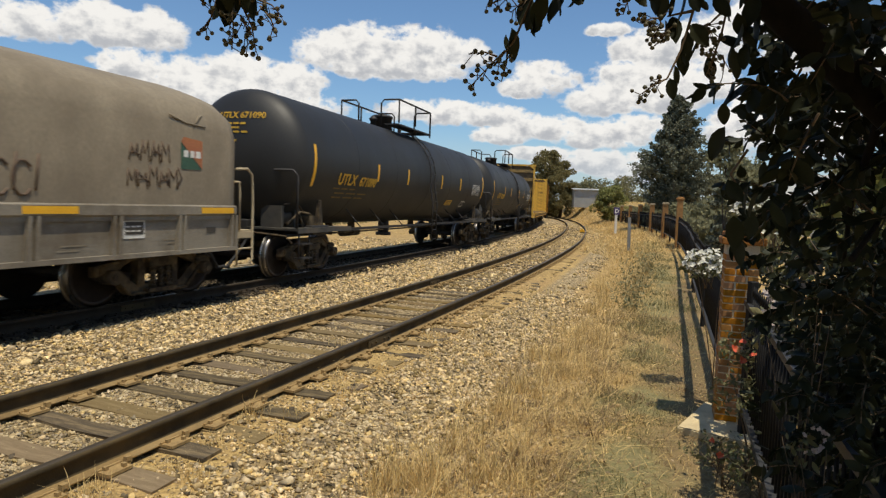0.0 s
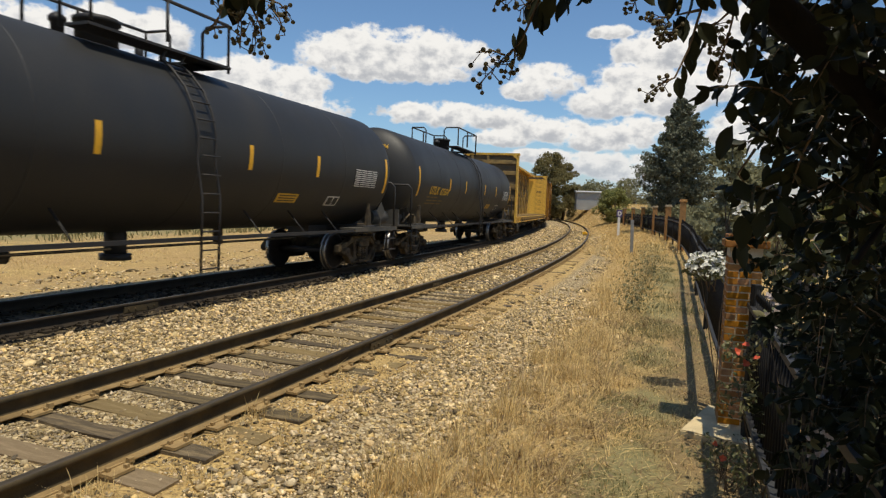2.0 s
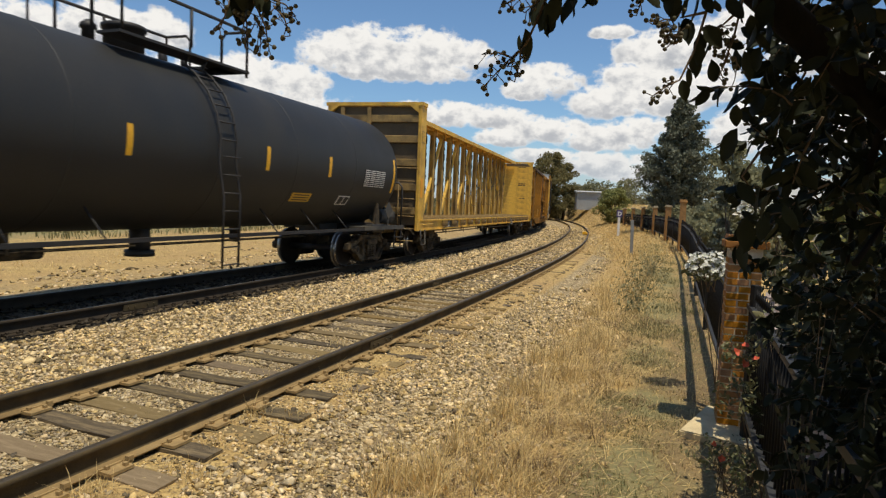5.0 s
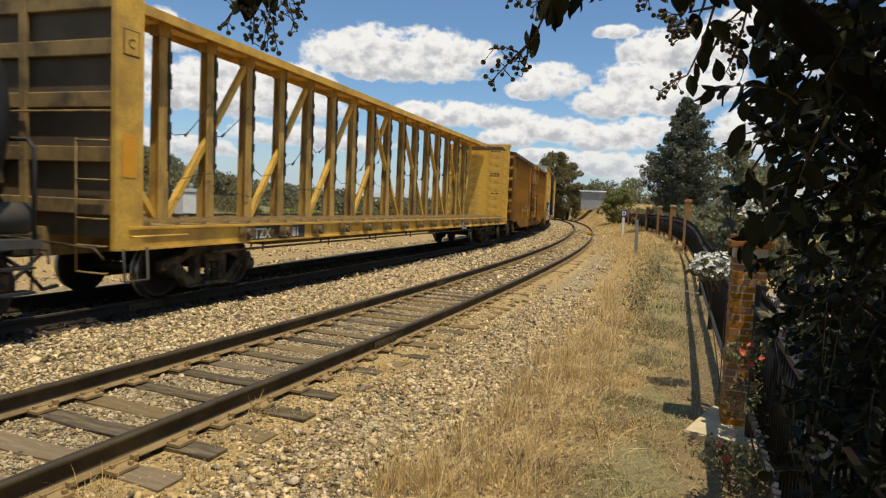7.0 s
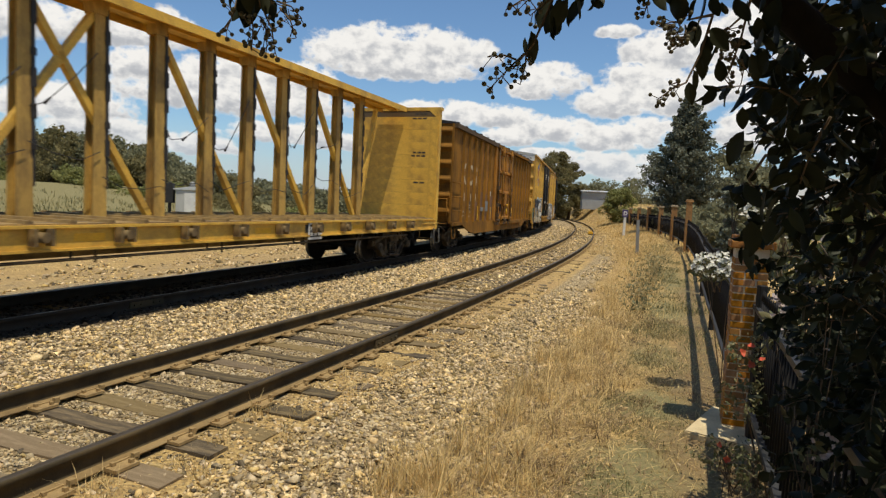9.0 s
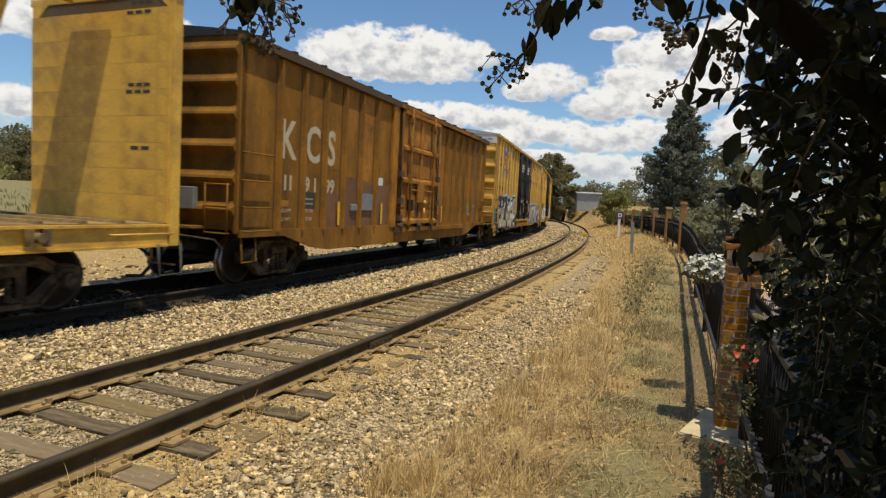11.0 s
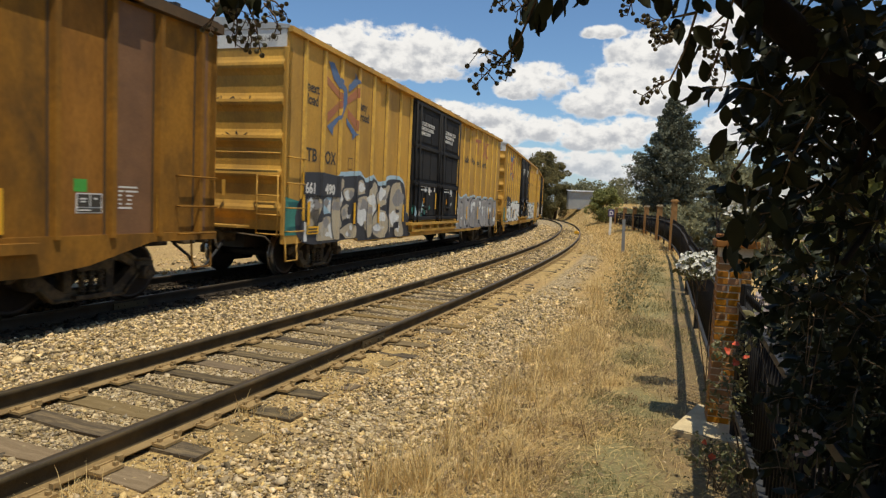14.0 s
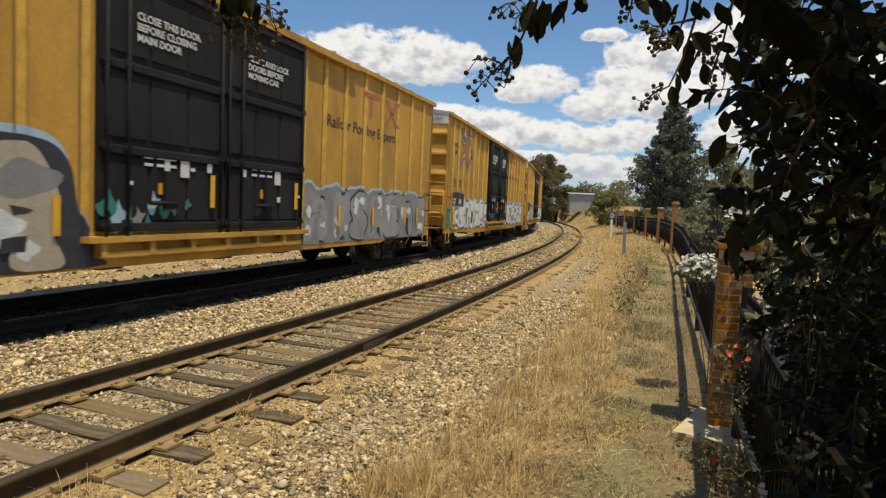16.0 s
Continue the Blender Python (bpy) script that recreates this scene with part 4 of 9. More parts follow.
def foliage(name, mat, points, size, parent, up=None, spread=1.0, shape="card"):
    n = len(points)
    ax = random_axes(n, up, spread)
    tv, tf = (CARD_V, CARD_F) if shape == "card" else (LEAF_V, LEAF_F)
    sz = size * np.exp(rng.normal(0, 0.3, n))
    co, fa = scattered(tv, tf, points, ax, np.repeat(sz[:, None], 3, 1))
    ob = new(name, fast_mesh(name, co, fa, [mat]))
    ob.parent = parent
    return tagged(ob, kind="stuff")


def clumps(centres, radii, per):
    """Points thick towards the shells of many small ellipsoids."""
    c, r = np.repeat(centres, per, 0), np.repeat(radii, per, 0)
    d = rng.normal(size=c.shape)
    d /= np.linalg.norm(d, axis=1, keepdims=True)
    return c + d * r * (rng.uniform(0.25, 1, len(c)) ** 0.5)[:, None]


def broad_tree(name, label, x, y, tall, wide, mat, leaf, count=40, per=90, trunk=0.22, low=0.25, z=None, group="", category="tree"):
    z = ground_z(x, y) if z is None else z
    tree = thing(name, pose(x, y, z), label, category, group)
    bm = bmesh.new()
    tube(bm, [(0, 0, -0.2), (0.03 * tall, 0, tall * 0.18), (0, 0.02 * tall, tall * 0.42), (0.02 * tall, 0, tall * 0.72)], trunk, 8, trunk * 0.25)
    part("trunk", bm, M_BARK, tree)
    ang = rng.uniform(0, 2 * np.pi, count)
    hz = rng.uniform(low, 0.93, count)
    prof = np.sin(np.clip((hz - low + 0.12) / (1.08 - low), 0, 1) * np.pi) ** 0.6
    rad = rng.uniform(0.25, 0.82, count) * prof * wide
    c = np.c_[np.cos(ang) * rad, np.sin(ang) * rad, hz * tall]
    bm = bmesh.new()
    for k in range(0, count, max(1, count // 9)):
        tube(bm, [(0, 0, tall * 0.25), tuple(c[k] * np.array([0.5, 0.5, 0.75])), tuple(c[k])], trunk * 0.35, 5, trunk * 0.08)
    part("limb", bm, M_BARK, tree)
    rr = rng.uniform(0.16, 0.34, (count, 1)) * wide * np.array([1, 1, 0.75])
    foliage("crown", mat, clumps(c, rr, per), leaf, tree)
    return tree


def conifer(name, label, x, y, tall, wide, mat, leaf, count=330, per=120):
    """Ragged upswept boughs round a straight trunk, thinning to several tips."""
    z = ground_z(x, y)
    tree = thing(name, pose(x, y, z), label, "tree")
    bm = bmesh.new()
    tube(bm, [(0, 0, -0.2), (0, 0, tall * 0.4), (0, 0, tall * 0.95)], wide * 0.045, 8, 0.03)
    part("trunk", bm, M_BARK, tree)
    pts, bm = [], bmesh.new()
    for k in range(count):
        f = (k + 0.5) / count
        a = k * 2.399 + rng.uniform(-0.3, 0.3)
        reach = wide * 0.5 * (0.04 + 1.0 * (1 - f) ** 0.9) * rng.uniform(0.5, 1.12) * (0.88 + 0.22 * math.sin(2 * a + 9 * f) * math.sin(17 * f + a)) * min(1.0, 0.60 + f * 2.2)
        foot = np.array([0, 0, tall * (0.10 + 0.80 * f)])
        tip = foot + np.array([math.cos(a) * reach, math.sin(a) * reach, reach * rng.uniform(0.25, 0.75) + 0.25])
        if k % 3 == 0:
            tube(bm, [tuple(foot), tuple((foot + tip) / 2 - np.array([0, 0, 0.08])), tuple(tip)], 0.04, 4, 0.012)
        t = 0.3 + 0.7 * rng.uniform(0, 1, per) ** 0.75
        spread = (0.09 + 0.15 * np.sin(np.clip(t, 0, 1) * np.pi))[:, None] * (0.5 + reach * 0.35)
        pts.append(foot + (tip - foot) * t[:, None] + np.clip(rng.normal(0, 1, (per, 3)), -1.5, 1.5) * spread * np.array([1, 1, 0.55]))
    tagged(part("limb", bm, M_BARK, tree), kind="stuff")
    foliage("crown", mat, np.concatenate(pts), leaf, tree)
    return tree


def build_far_plants():
    conifer("cypress_tree", "tall dusty grey-green cypress tree behind the brick fence", 18.3, 49, 11.2, 8.6, M_CONIFER, 0.15)
    broad_tree("oak_tree", "large rounded dark oak beside the far curve", 18.4, 107, 12.0, 4.3, M_OAK, 0.20, 80, 260, 0.3, 0.08)
    broad_tree("oak_tree", "large rounded dark oak beside the far curve", 21.6, 111, 10.2, 3.6, M_OAK, 0.20, 70, 240, 0.3, 0.06)
    broad_tree("oak_tree", "large rounded dark oak beside the far curve", 12.8, 125, 9.8, 5.2, M_OAK, 0.24, 70, 220, 0.3, 0.08)
    broad_tree("bush", "bright green bush in front of the metal shed", 21.0, 76, 4.4, 2.7, M_BUSHF, 0.15, 50, 220, 0.12, 0.1, category="bush")
    broad_tree("shrub", "dark evergreen shrub leaning on the iron fence", 9.6, 21.0, 2.9, 0.75, M_CONIFER, 0.12, 34, 80, 0.06, 0.06, category="shrub")
    for x, y, t, w in ((25.8, 57, 8.6, 3.0), (24.5, 66, 6.0, 2.8), (29, 60, 6.5, 3.2), (33, 68, 8, 4), (38, 55, 7, 3.5), (27, 122, 4.3, 4), (34, 120, 4.8, 5), (22, 128, 4.0, 4.5), (30.5, 127, 4.6, 4.5), (38, 124, 5.0, 5), (44, 70, 8, 4.5)):
        broad_tree("yard_tree", "mixed green trees in the yards behind the fence", x, y, t, w, M_WOODS, 0.34, 30, 80, 0.2, 0.05, group="trees in the yards")
    for x, y, t, w in ((27.5, 38, 4.2, 2.0), (21.5, 33, 3.6, 1.7), (16.5, 25, 3.2, 1.5), (24, 27, 4.0, 2.0), (12.8, 18.5, 2.8, 1.3), (17, 16, 3.6, 1.8)):
        broad_tree("yard_shrub", "olive-green garden shrub behind the fence", x, y, t, w, M_WEED, 0.15, 26, 80, 0.08, 0.08, group="garden shrubs", category="shrub")
    for k, sv in enumerate(np.arange(19, 70, 2.9)):
        p, _ = near_line(float(sv), 7.0 + 0.5 * math.sin(3.1 * sv))
        broad_tree("hedge_shrub", "dark shrub close behind the iron fence", p.x, p.y, 1.9 + 0.5 * math.sin(1.7 * sv), 1.5, M_WOODS, 0.16, 26, 80, 0.06, 0.02, group="shrubs behind the fence", category="shrub")
    # woods across the field, seen through the passing cars
    k = 0
    for x in np.arange(-95, 2, 2.6):
        y = 84 + 6 * math.sin(x * 0.7) + (x + 40) * 0.08
        t = 6.6 + 0.7 * math.sin(x * 0.37 + 1) + rng.uniform(-0.6, 0.6) - 4.8 * smooth(-46, -30, x)
        broad_tree("wood_tree", "dark green tree at the edge of the woods", float(x), float(y), float(t), 4.6, M_WOODS if math.sin(x * 3.7) > -0.1 else M_OAK, 0.27, 34, 150, 0.2, -0.04, group="woods across the field")
        t = 7.2 + 0.5 * math.sin(x * 0.9) + rng.uniform(-0.4, 0.4) - 5.4 * smooth(-49, -33, x)
        broad_tree("wood_tree", "dark green tree deeper in the woods", float(x - 1.2), float(y + 10), float(t), 5.2, M_WOODS, 0.36, 30, 120, 0.2, 0.0, group="woods across the field")
    for x in np.arange(-78, -6, 3.0):
        broad_tree("field_bush", "rough green bushes before the woods", float(x), float(69 + 6 * math.sin(x * 1.3)), float((2.5 + 0.9 * math.sin(x * 1.7)) * (1 - 0.72 * smooth(-46, -32, x))), 2.8, M_OAK if math.sin(x * 2.3) > 0.2 else M_BUSHF, 0.18, 24, 130, 0.06, 0.02, group="bushes before the woods", category="bush")
    broad_tree("garden_tree", "small olive-leaved garden tree in full sun", 6.3, 9.2, 2.9, 1.3, M_BUSHF, 0.11, 40, 90, 0.05, 0.1)
    # weedy clump on the verge
    for cs, ce, t in ((11.2, 3.45, 0.75), (12.6, 3.7, 0.85), (14.2, 3.5, 0.8), (16.4, 3.7, 0.75), (9.6, 3.6, 0.5), (18.6, 3.8, 0.7)):
        p, _ = near_line(cs, ce)
        weed = thing("weed_clump", pose(p.x, p.y, ground_z(p.x, p.y)), "dusty grey-green weeds growing through dead grass", "weeds", "weeds on the verge")
        bm = bmesh.new()
        pts = []
        for _ in range(26):
            a, r = rng.uniform(0, 6.28), rng.uniform(0.1, 0.62)
            tip = np.array([math.cos(a) * r, math.sin(a) * r, t * rng.uniform(0.5, 1.0)])
            rod(bm, (tip[0] * 0.2, tip[1] * 0.2, -0.02), tuple(tip), 0.005, 4, 0.002, False)
            pts += [tip * np.array([0.5 + 0.5 * f, 0.5 + 0.5 * f, f]) + rng.normal(0, 0.035, 3) for f in rng.uniform(0.15, 1.05, 9)]
        tagged(part("stem", bm, M_STRAW, weed), kind="stuff")
        foliage("leaves", M_WEED, np.array(pts), 0.055, weed, shape="leaf")


build_far_plants()

# ---- far buildings and trackside fixtures ----


def build_shed():
    x, y = 25.0, 101
    shed = thing("metal_shed", pose(x, y, ground_z(x, y) + 0.25, 0, 0, -8), "low grey corrugated metal shed with a pale roof", "shed")
    bm = bmesh.new()
    n = 42
    for i in range(n):
        a, b = -3.1 + 6.2 * i / n, -3.1 + 6.2 * (i + 1) / n
        prism(bm, [(a, 0), (b, 0), (b - 0.03, -0.04), (a + 0.03, -0.04)], "z", -0.9, 1.9)
    box(bm, -3.1, 3.1, 0.0, 4.0, -0.9, 1.9)
    part("wall", bm, M_SHED, shed)
    bm = bmesh.new()
    prism(bm, [(-0.35, 1.88), (4.3, 2.15), (4.3, 2.25), (-0.35, 2.0)], "x", -3.3, 3.3)
    part("roof", bm, M_SHEDROOF, shed)
    bm = bmesh.new()
    box(bm, 1.4, 2.5, -0.09, -0.045, -0.3, 1.65)
    part("door", bm, M_CABINET, shed)


def build_cabinet():
    x, y = -18.2, 45.5
    cab = thing("signal_cabinet", pose(x, y, ground_z(x, y), 0, 0, 16), "pale metal railway signal cabinet in the field", "cabinet")
    bm = bmesh.new()
    box(bm, -1.0, 1.0, -0.9, 0.9, 0.1, 2.2)
    part("body", bevelled(bm, 0.03), M_CABINET, cab)
    bm = bmesh.new()
    prism(bm, [(-1.15, 2.2), (1.15, 2.2), (1.15, 2.28), (0, 2.46), (-1.15, 2.28)], "y", -1.0, 1.0)
    part("roof", bm, M_SHEDROOF, cab)
    bm = bmesh.new()
    box(bm, -0.42, 0.42, -0.94, -0.9, 0.2, 2.0)
    part("door", bm, M_WHITE, cab)
    bm = bmesh.new()
    lathe(bm, [(2.46, 0.16), (2.6, 0.2), (2.78, 0.14), (2.82, 0.02)], "z", 14)
    part("vent", bm, M_GALV, cab)
    bm = bmesh.new()
    box(bm, -1.2, 1.2, -1.1, 1.1, -0.3, 0.1)
    part("footing", bm, M_CONCRETE, cab)
    pole = thing("signal_post", pose(-19.6, 45.0, ground_z(-19.6, 45.0)), "dark trackside equipment post beside the cabinet", "post")
    bm = bmesh.new()
    rod(bm, (0, 0, -0.2), (0, 0, 2.7), 0.12, 8)
    part("pole", bm, M_BLACK, pole)
    bm = bmesh.new()
    box(bm, -0.3, 0.3, -0.2, 0.2, 1.2, 2.6)
    part("relay_box", bevelled(bm, 0.02), M_BLACK, pole)


def build_far_depot():
    x, y = -11.0, 150
    hall = thing("depot_building", pose(x, y, ground_z(x, y)), "long low pale depot far across the field", "building")
    bm = bmesh.new()
    box(bm, -22, 16, 0, 9, 0, 2.6)
    part("wall", bm, M_CABINET, hall)
    bm = bmesh.new()
    prism(bm, [(-1, 2.6), (10, 2.6), (10, 2.9), (4.5, 3.9), (-1, 2.9)], "x", -23, 17)
    part("roof", bm, M_SHED, hall)
    for i in range(9):
        bm = bmesh.new()
        box(bm, -20 + i * 4, -17.5 + i * 4, -0.06, 0.0, 0.4, 2.2)
        part("window", bm, M_DARKWIN, hall)
    for i, dx in enumerate((-9, -3, 4)):
        car = thing("parked_trailer", pose(x + dx, y - 24, ground_z(x + dx, y - 24)), "white parked trailer far across the field", "trailer", "parked trailers")
        bm = bmesh.new()
        box(bm, -2.2, 2.2, -1, 1, 0.5, 1.9)
        part("body", bevelled(bm, 0.1), M_WHITE, car)
        bm = bmesh.new()
        for wx in (-1.4, 1.4):
            rod(bm, (wx, -1.02, 0.35), (wx, 1.02, 0.35), 0.35, 12)
        part("wheel", bm, M_BLACK, car)


def build_house():
    """Pale house wall glimpsed behind the garden trees."""
    x, y = 31.0, 47.0
    house = thing("house", pose(x, y, ground_z(x, y), 0, 0, -18), "pale weatherboard house behind garden trees", "house")
    bm = bmesh.new()
    for i in range(18):
        prism(bm, [(-0.02, 0.3 + i * 0.15), (-0.045, 0.3 + i * 0.15), (-0.02, 0.45 + i * 0.15)], "x", -5, 5)
    box(bm, -5, 5, -0.02, 6, 0, 3.0)
    part("wall", bm, M_CABINET, house)
    bm = bmesh.new()
    prism(bm, [(-0.5, 2.95), (6.5, 2.95), (3, 4.9)], "x", -5.4, 5.4)
    part("roof", bm, M_SHED, house)
    for wx in (-3, 0.5, 3.2):
        win = part("window", bmesh.new(), M_WHITE, house)
        bm = bmesh.new()
        box(bm, wx - 0.5, wx + 0.5, -0.12, -0.05, 1.0, 2.4)
        win.data = mesh_of("window", bm, M_WHITE)
        bm = bmesh.new()
        box(bm, wx - 0.42, wx + 0.42, -0.13, -0.121, 1.08, 2.32)
        part("pane", bm, M_DARKWIN, win)


def build_posts():
    p = Vector((8.68, 28.2, 0))
    post = thing("marker_post", pose(p.x, p.y, ground_z(p.x, p.y), 1.0, -2.0, 0), "plain galvanised steel marker post in dry grass", "post")
    bm = bmesh.new()
    prism(bm, [(-0.07, -0.03), (0.07, -0.03), (0.07, 0.0), (0.03, 0.04), (-0.03, 0.04), (-0.07, 0.0)], "z", -0.3, 1.55)
    part("channel", bm, M_GALV, post)
    p = Vector((13.62, 47.8, 0))
    sign = thing("letter_sign", pose(p.x, p.y, ground_z(p.x, p.y)), "small purple letter sign on a white post", "sign")
    bm = bmesh.new()
    box(bm, -0.09, 0.09, -0.035, 0.035, -0.3, 1.62)
    part("post", bevelled(bm, 0.01), M_WHITE, sign)
    bm = bmesh.new()
    box(bm, -0.22, 0.22, -0.06, -0.036, 1.48, 2.04)
    part("board", bevelled(bm, 0.008), M_PURPLE, sign)
    lettering("D", 0.42, M_LETTER, sign, pose(-0.145, -0.064, 1.61, 90, 0, 0), "letter", bold=0.012)


build_shed()
build_cabinet()
build_far_depot()
build_house()
build_posts()

# ---- the train ----
# Car space: x towards the train's tail, y to the far side, z up from the rail head. The near side is at negative y.
SPEED, GAIN = 5.349, 0.003
WHEEL_R = 0.44


def train_s(u, t):
    return u - SPEED * t - GAIN * (t - 8) ** 2


def car_pose(u, t, half):
    s = train_s(u, t)
    a, b = main_line(s - half)[0], main_line(s + half)[0]
    d = b - a
    return Matrix.Translation((a + b) / 2) @ Matrix.Rotation(math.atan2(d.y, d.x), 4, "Z")


WHEELSETS, CARS = [], []


def wheelset_mesh():
    bm = bmesh.new()
    rod(bm, (0, -1.0, 0), (0, 1.0, 0), 0.075, 12)
    for side in (-1, 1):
        y = side * 0.7175
        prof = [(y - side * 0.03, 0.09), (y - side * 0.03, 0.34), (y - side * 0.035, WHEEL_R + 0.025), (y - side * 0.01, WHEEL_R + 0.028), (y, WHEEL_R + 0.002)]
        lathe(bm, prof, "y", 40)
        lathe(bm, [(y, WHEEL_R + 0.002), (y + side * 0.10, WHEEL_R - 0.006)], "y", 40)
        lathe(bm, [(y + side * 0.10, WHEEL_R - 0.006), (y + side * 0.105, 0.37), (y + side * 0.055, 0.34), (y + side * 0.04, 0.16), (y + side * 0.10, 0.12), (y + side * 0.10, 0.02)], "y", 40)
    bmesh.ops.recalc_face_normals(bm, faces=bm.faces)
    me = mesh_of("wheelset", bm, [M_WHEEL, M_TREAD])
    for p in me.polygons:
        c = p.center
        if abs(math.hypot(c.x, c.z) - WHEEL_R) < 0.02 and 0.71 < abs(c.y) < 0.83:
            p.material_index = 1
    return me


def sideframe_mesh():
    """Cast side frame with three openings, spring group and bearing caps, for the side at y = 0."""
    bm = bmesh.new()
    z = 0.47
    prism(bm, [(-1.10, z + 0.13), (-0.74, z + 0.17), (-0.52, z + 0.31), (0.52, z + 0.31), (0.74, z + 0.17), (1.10, z + 0.13),
               (1.10, z - 0.03), (0.76, z + 0.03), (0.50, z + 0.18), (-0.50, z + 0.18), (-0.76, z + 0.03), (-1.10, z - 0.03)], "y", -0.07, 0.07)
    prism(bm, [(-0.90, z + 0.05), (-0.70, z + 0.06), (-0.42, z - 0.20), (0.42, z - 0.20), (0.70, z + 0.06), (0.90, z + 0.05), (0.55, z - 0.32), (-0.55, z - 0.32)], "y", -0.065, 0.065)
    for x in (-0.32, 0.32):
        box(bm, x - 0.065, x + 0.065, -0.08, 0.08, z - 0.22, z + 0.20)
    bmesh.ops.bevel(bm, geom=list(bm.edges), offset=0.012, segments=1, affect="EDGES", clamp_overlap=True)
    # flanges along the edges of the casting
    for x0, z0, x1, z1 in ((-1.0, z + 0.14, -0.74, z + 0.17), (-0.74, z + 0.17, -0.52, z + 0.30), (-0.52, z + 0.30, 0.52, z + 0.30), (0.52, z + 0.30, 0.74, z + 0.17), (0.74, z + 0.17, 1.0, z + 0.14),
                           (-0.86, z + 0.02, -0.54, z - 0.31), (-0.54, z - 0.31, 0.54, z - 0.31), (0.54, z - 0.31, 0.86, z + 0.02)):
        rod(bm, (x0, -0.085, z0), (x1, -0.085, z1), 0.026, 6)
    for x in (-0.14, 0.0, 0.14):
        for k in range(5):
            lathe(bm, [(-0.012, 0.045), (0, 0.062), (0.012, 0.045)], "z", 10, (x, -0.10, z - 0.21 + k * 0.055))
        rod(bm, (x, -0.10, z - 0.25), (x, -0.10, z + 0.05), 0.04, 8)
    box(bm, -0.26, 0.26, -0.17, 0.0, z + 0.07, z + 0.20)
    box(bm, -0.27, 0.27, -0.17, 0.0, z - 0.30, z - 0.25)
    for x in (-0.89, 0.89):
        rod(bm, (x, -0.21, z - 0.03), (x, 0.0, z - 0.03), 0.105, 14)
        rod(bm, (x, -0.225, z - 0.03), (x, -0.21, z - 0.03), 0.05, 8)
        box(bm, x - 0.14, x + 0.14, -0.10, 0.06, z + 0.02, z + 0.12)
    return mesh_of("sideframe", bm, M_TRUCK)


ME_WHEELSET, ME_FRAME = wheelset_mesh(), sideframe_mesh()


def add_truck(car, x):
    bm = bmesh.new()
    box(bm, -0.2, 0.2, -1.0, 1.0, 0.42, 0.72)
    box(bm, -0.5, 0.5, -0.16, 0.16, 0.55, 0.80)
    truck = part("truck", bevelled(bm, 0.015), M_TRUCK, car, "dark greasy cast-steel four-wheel truck")
    truck.matrix_basis = pose(x, 0, 0)
    for side in (-1, 1):
        piece("sideframe", ME_FRAME, truck, pose(0, side * 0.98, 0, 0, 0, 0 if side < 0 else 180))
    for dx in (-0.89, 0.89):
        ws = piece("wheelset", ME_WHEELSET, truck, pose(dx, 0, WHEEL_R, 0, 0, 0))
        WHEELSETS.append((ws, dx))
    return truck


def add_coupler(car, x_end, out, z=0.86):
    """Draft gear, knuckle, uncoupling lever and air hose at one end; out is -1 or 1."""
    bm = bmesh.new()
    a, b = sorted((x_end - out * 0.9, x_end + out * 0.35))
    box(bm, a, b, -0.16, 0.16, z - 0.16, z + 0.16)
    a, b = sorted((x_end + out * 0.35, x_end + out * 0.78))
    box(bm, a, b, -0.10, 0.10, z - 0.10, z + 0.10)
    box(bm, min(x_end + out * 0.70, x_end + out * 0.98), max(x_end + out * 0.70, x_end + out * 0.98), -0.20, 0.12, z - 0.15, z + 0.15)
    part("coupler", bevelled(bm, 0.025), M_TRUCK, car, "rusty steel knuckle coupler")
    bm = bmesh.new()
    pts = [(x_end + out * 0.2, -0.42, z - 0.1), (x_end + out * 0.5, -0.46, z - 0.32), (x_end + out * 0.75, -0.40, z - 0.58), (x_end + out * 1.0, -0.34, z - 0.56)]
    tube(bm, pts, 0.028, 8)
    part("air_hose", bm, M_RUBBER, car, "black rubber air hose")
    bm = bmesh.new()
    tube(bm, [(x_end + out * 0.12, -1.4, z - 0.12), (x_end + out * 0.18, -1.3, z + 0.02), (x_end + out * 0.30, -0.2, z + 0.1), (x_end + out * 0.62, 0.0, z + 0.14)], 0.016, 6)
    part("uncoupling_lever", bm, M_TRUCK, car)


def ladder(bm, x0, x1, y, zs, r=0.013, stand=0.07, rails=False):
    for z in zs:
        tube(bm, [(x0, y + stand, z), (x0, y, z), (x1, y, z), (x1, y + stand, z)], r, 6)
    if rails:
        for x in (x0, x1):
            rod(bm, (x, y, zs[0] - 0.1), (x, y, zs[-1] + 0.1), r, 6)


def end_ladder(bm, x, y0, y1, zs, out, r=0.013):
    for z in zs:
        tube(bm, [(x - out * 0.07, y0, z), (x, y0, z), (x, y1, z), (x - out * 0.07, y1, z)], r, 6)


def side_text(car, body, x, z, size, mat, y, stretch=1.0, bold=0.0, name="lettering"):
    return lettering(body, size, mat, car, pose(x, y, z, 90, 0, 0), name, "LEFT", stretch, bold)


def flat_shape(car, name, poly, y, mat, label="", thick=0.003):
    bm = bmesh.new()
    prism(bm, poly, "y", y - thick, y)
    if RIBS and y > RIBS[0][2]:
        over_ribs(bm, list(poly), RIBS_WALL - y)
    return part(name, bm, mat, car, label)


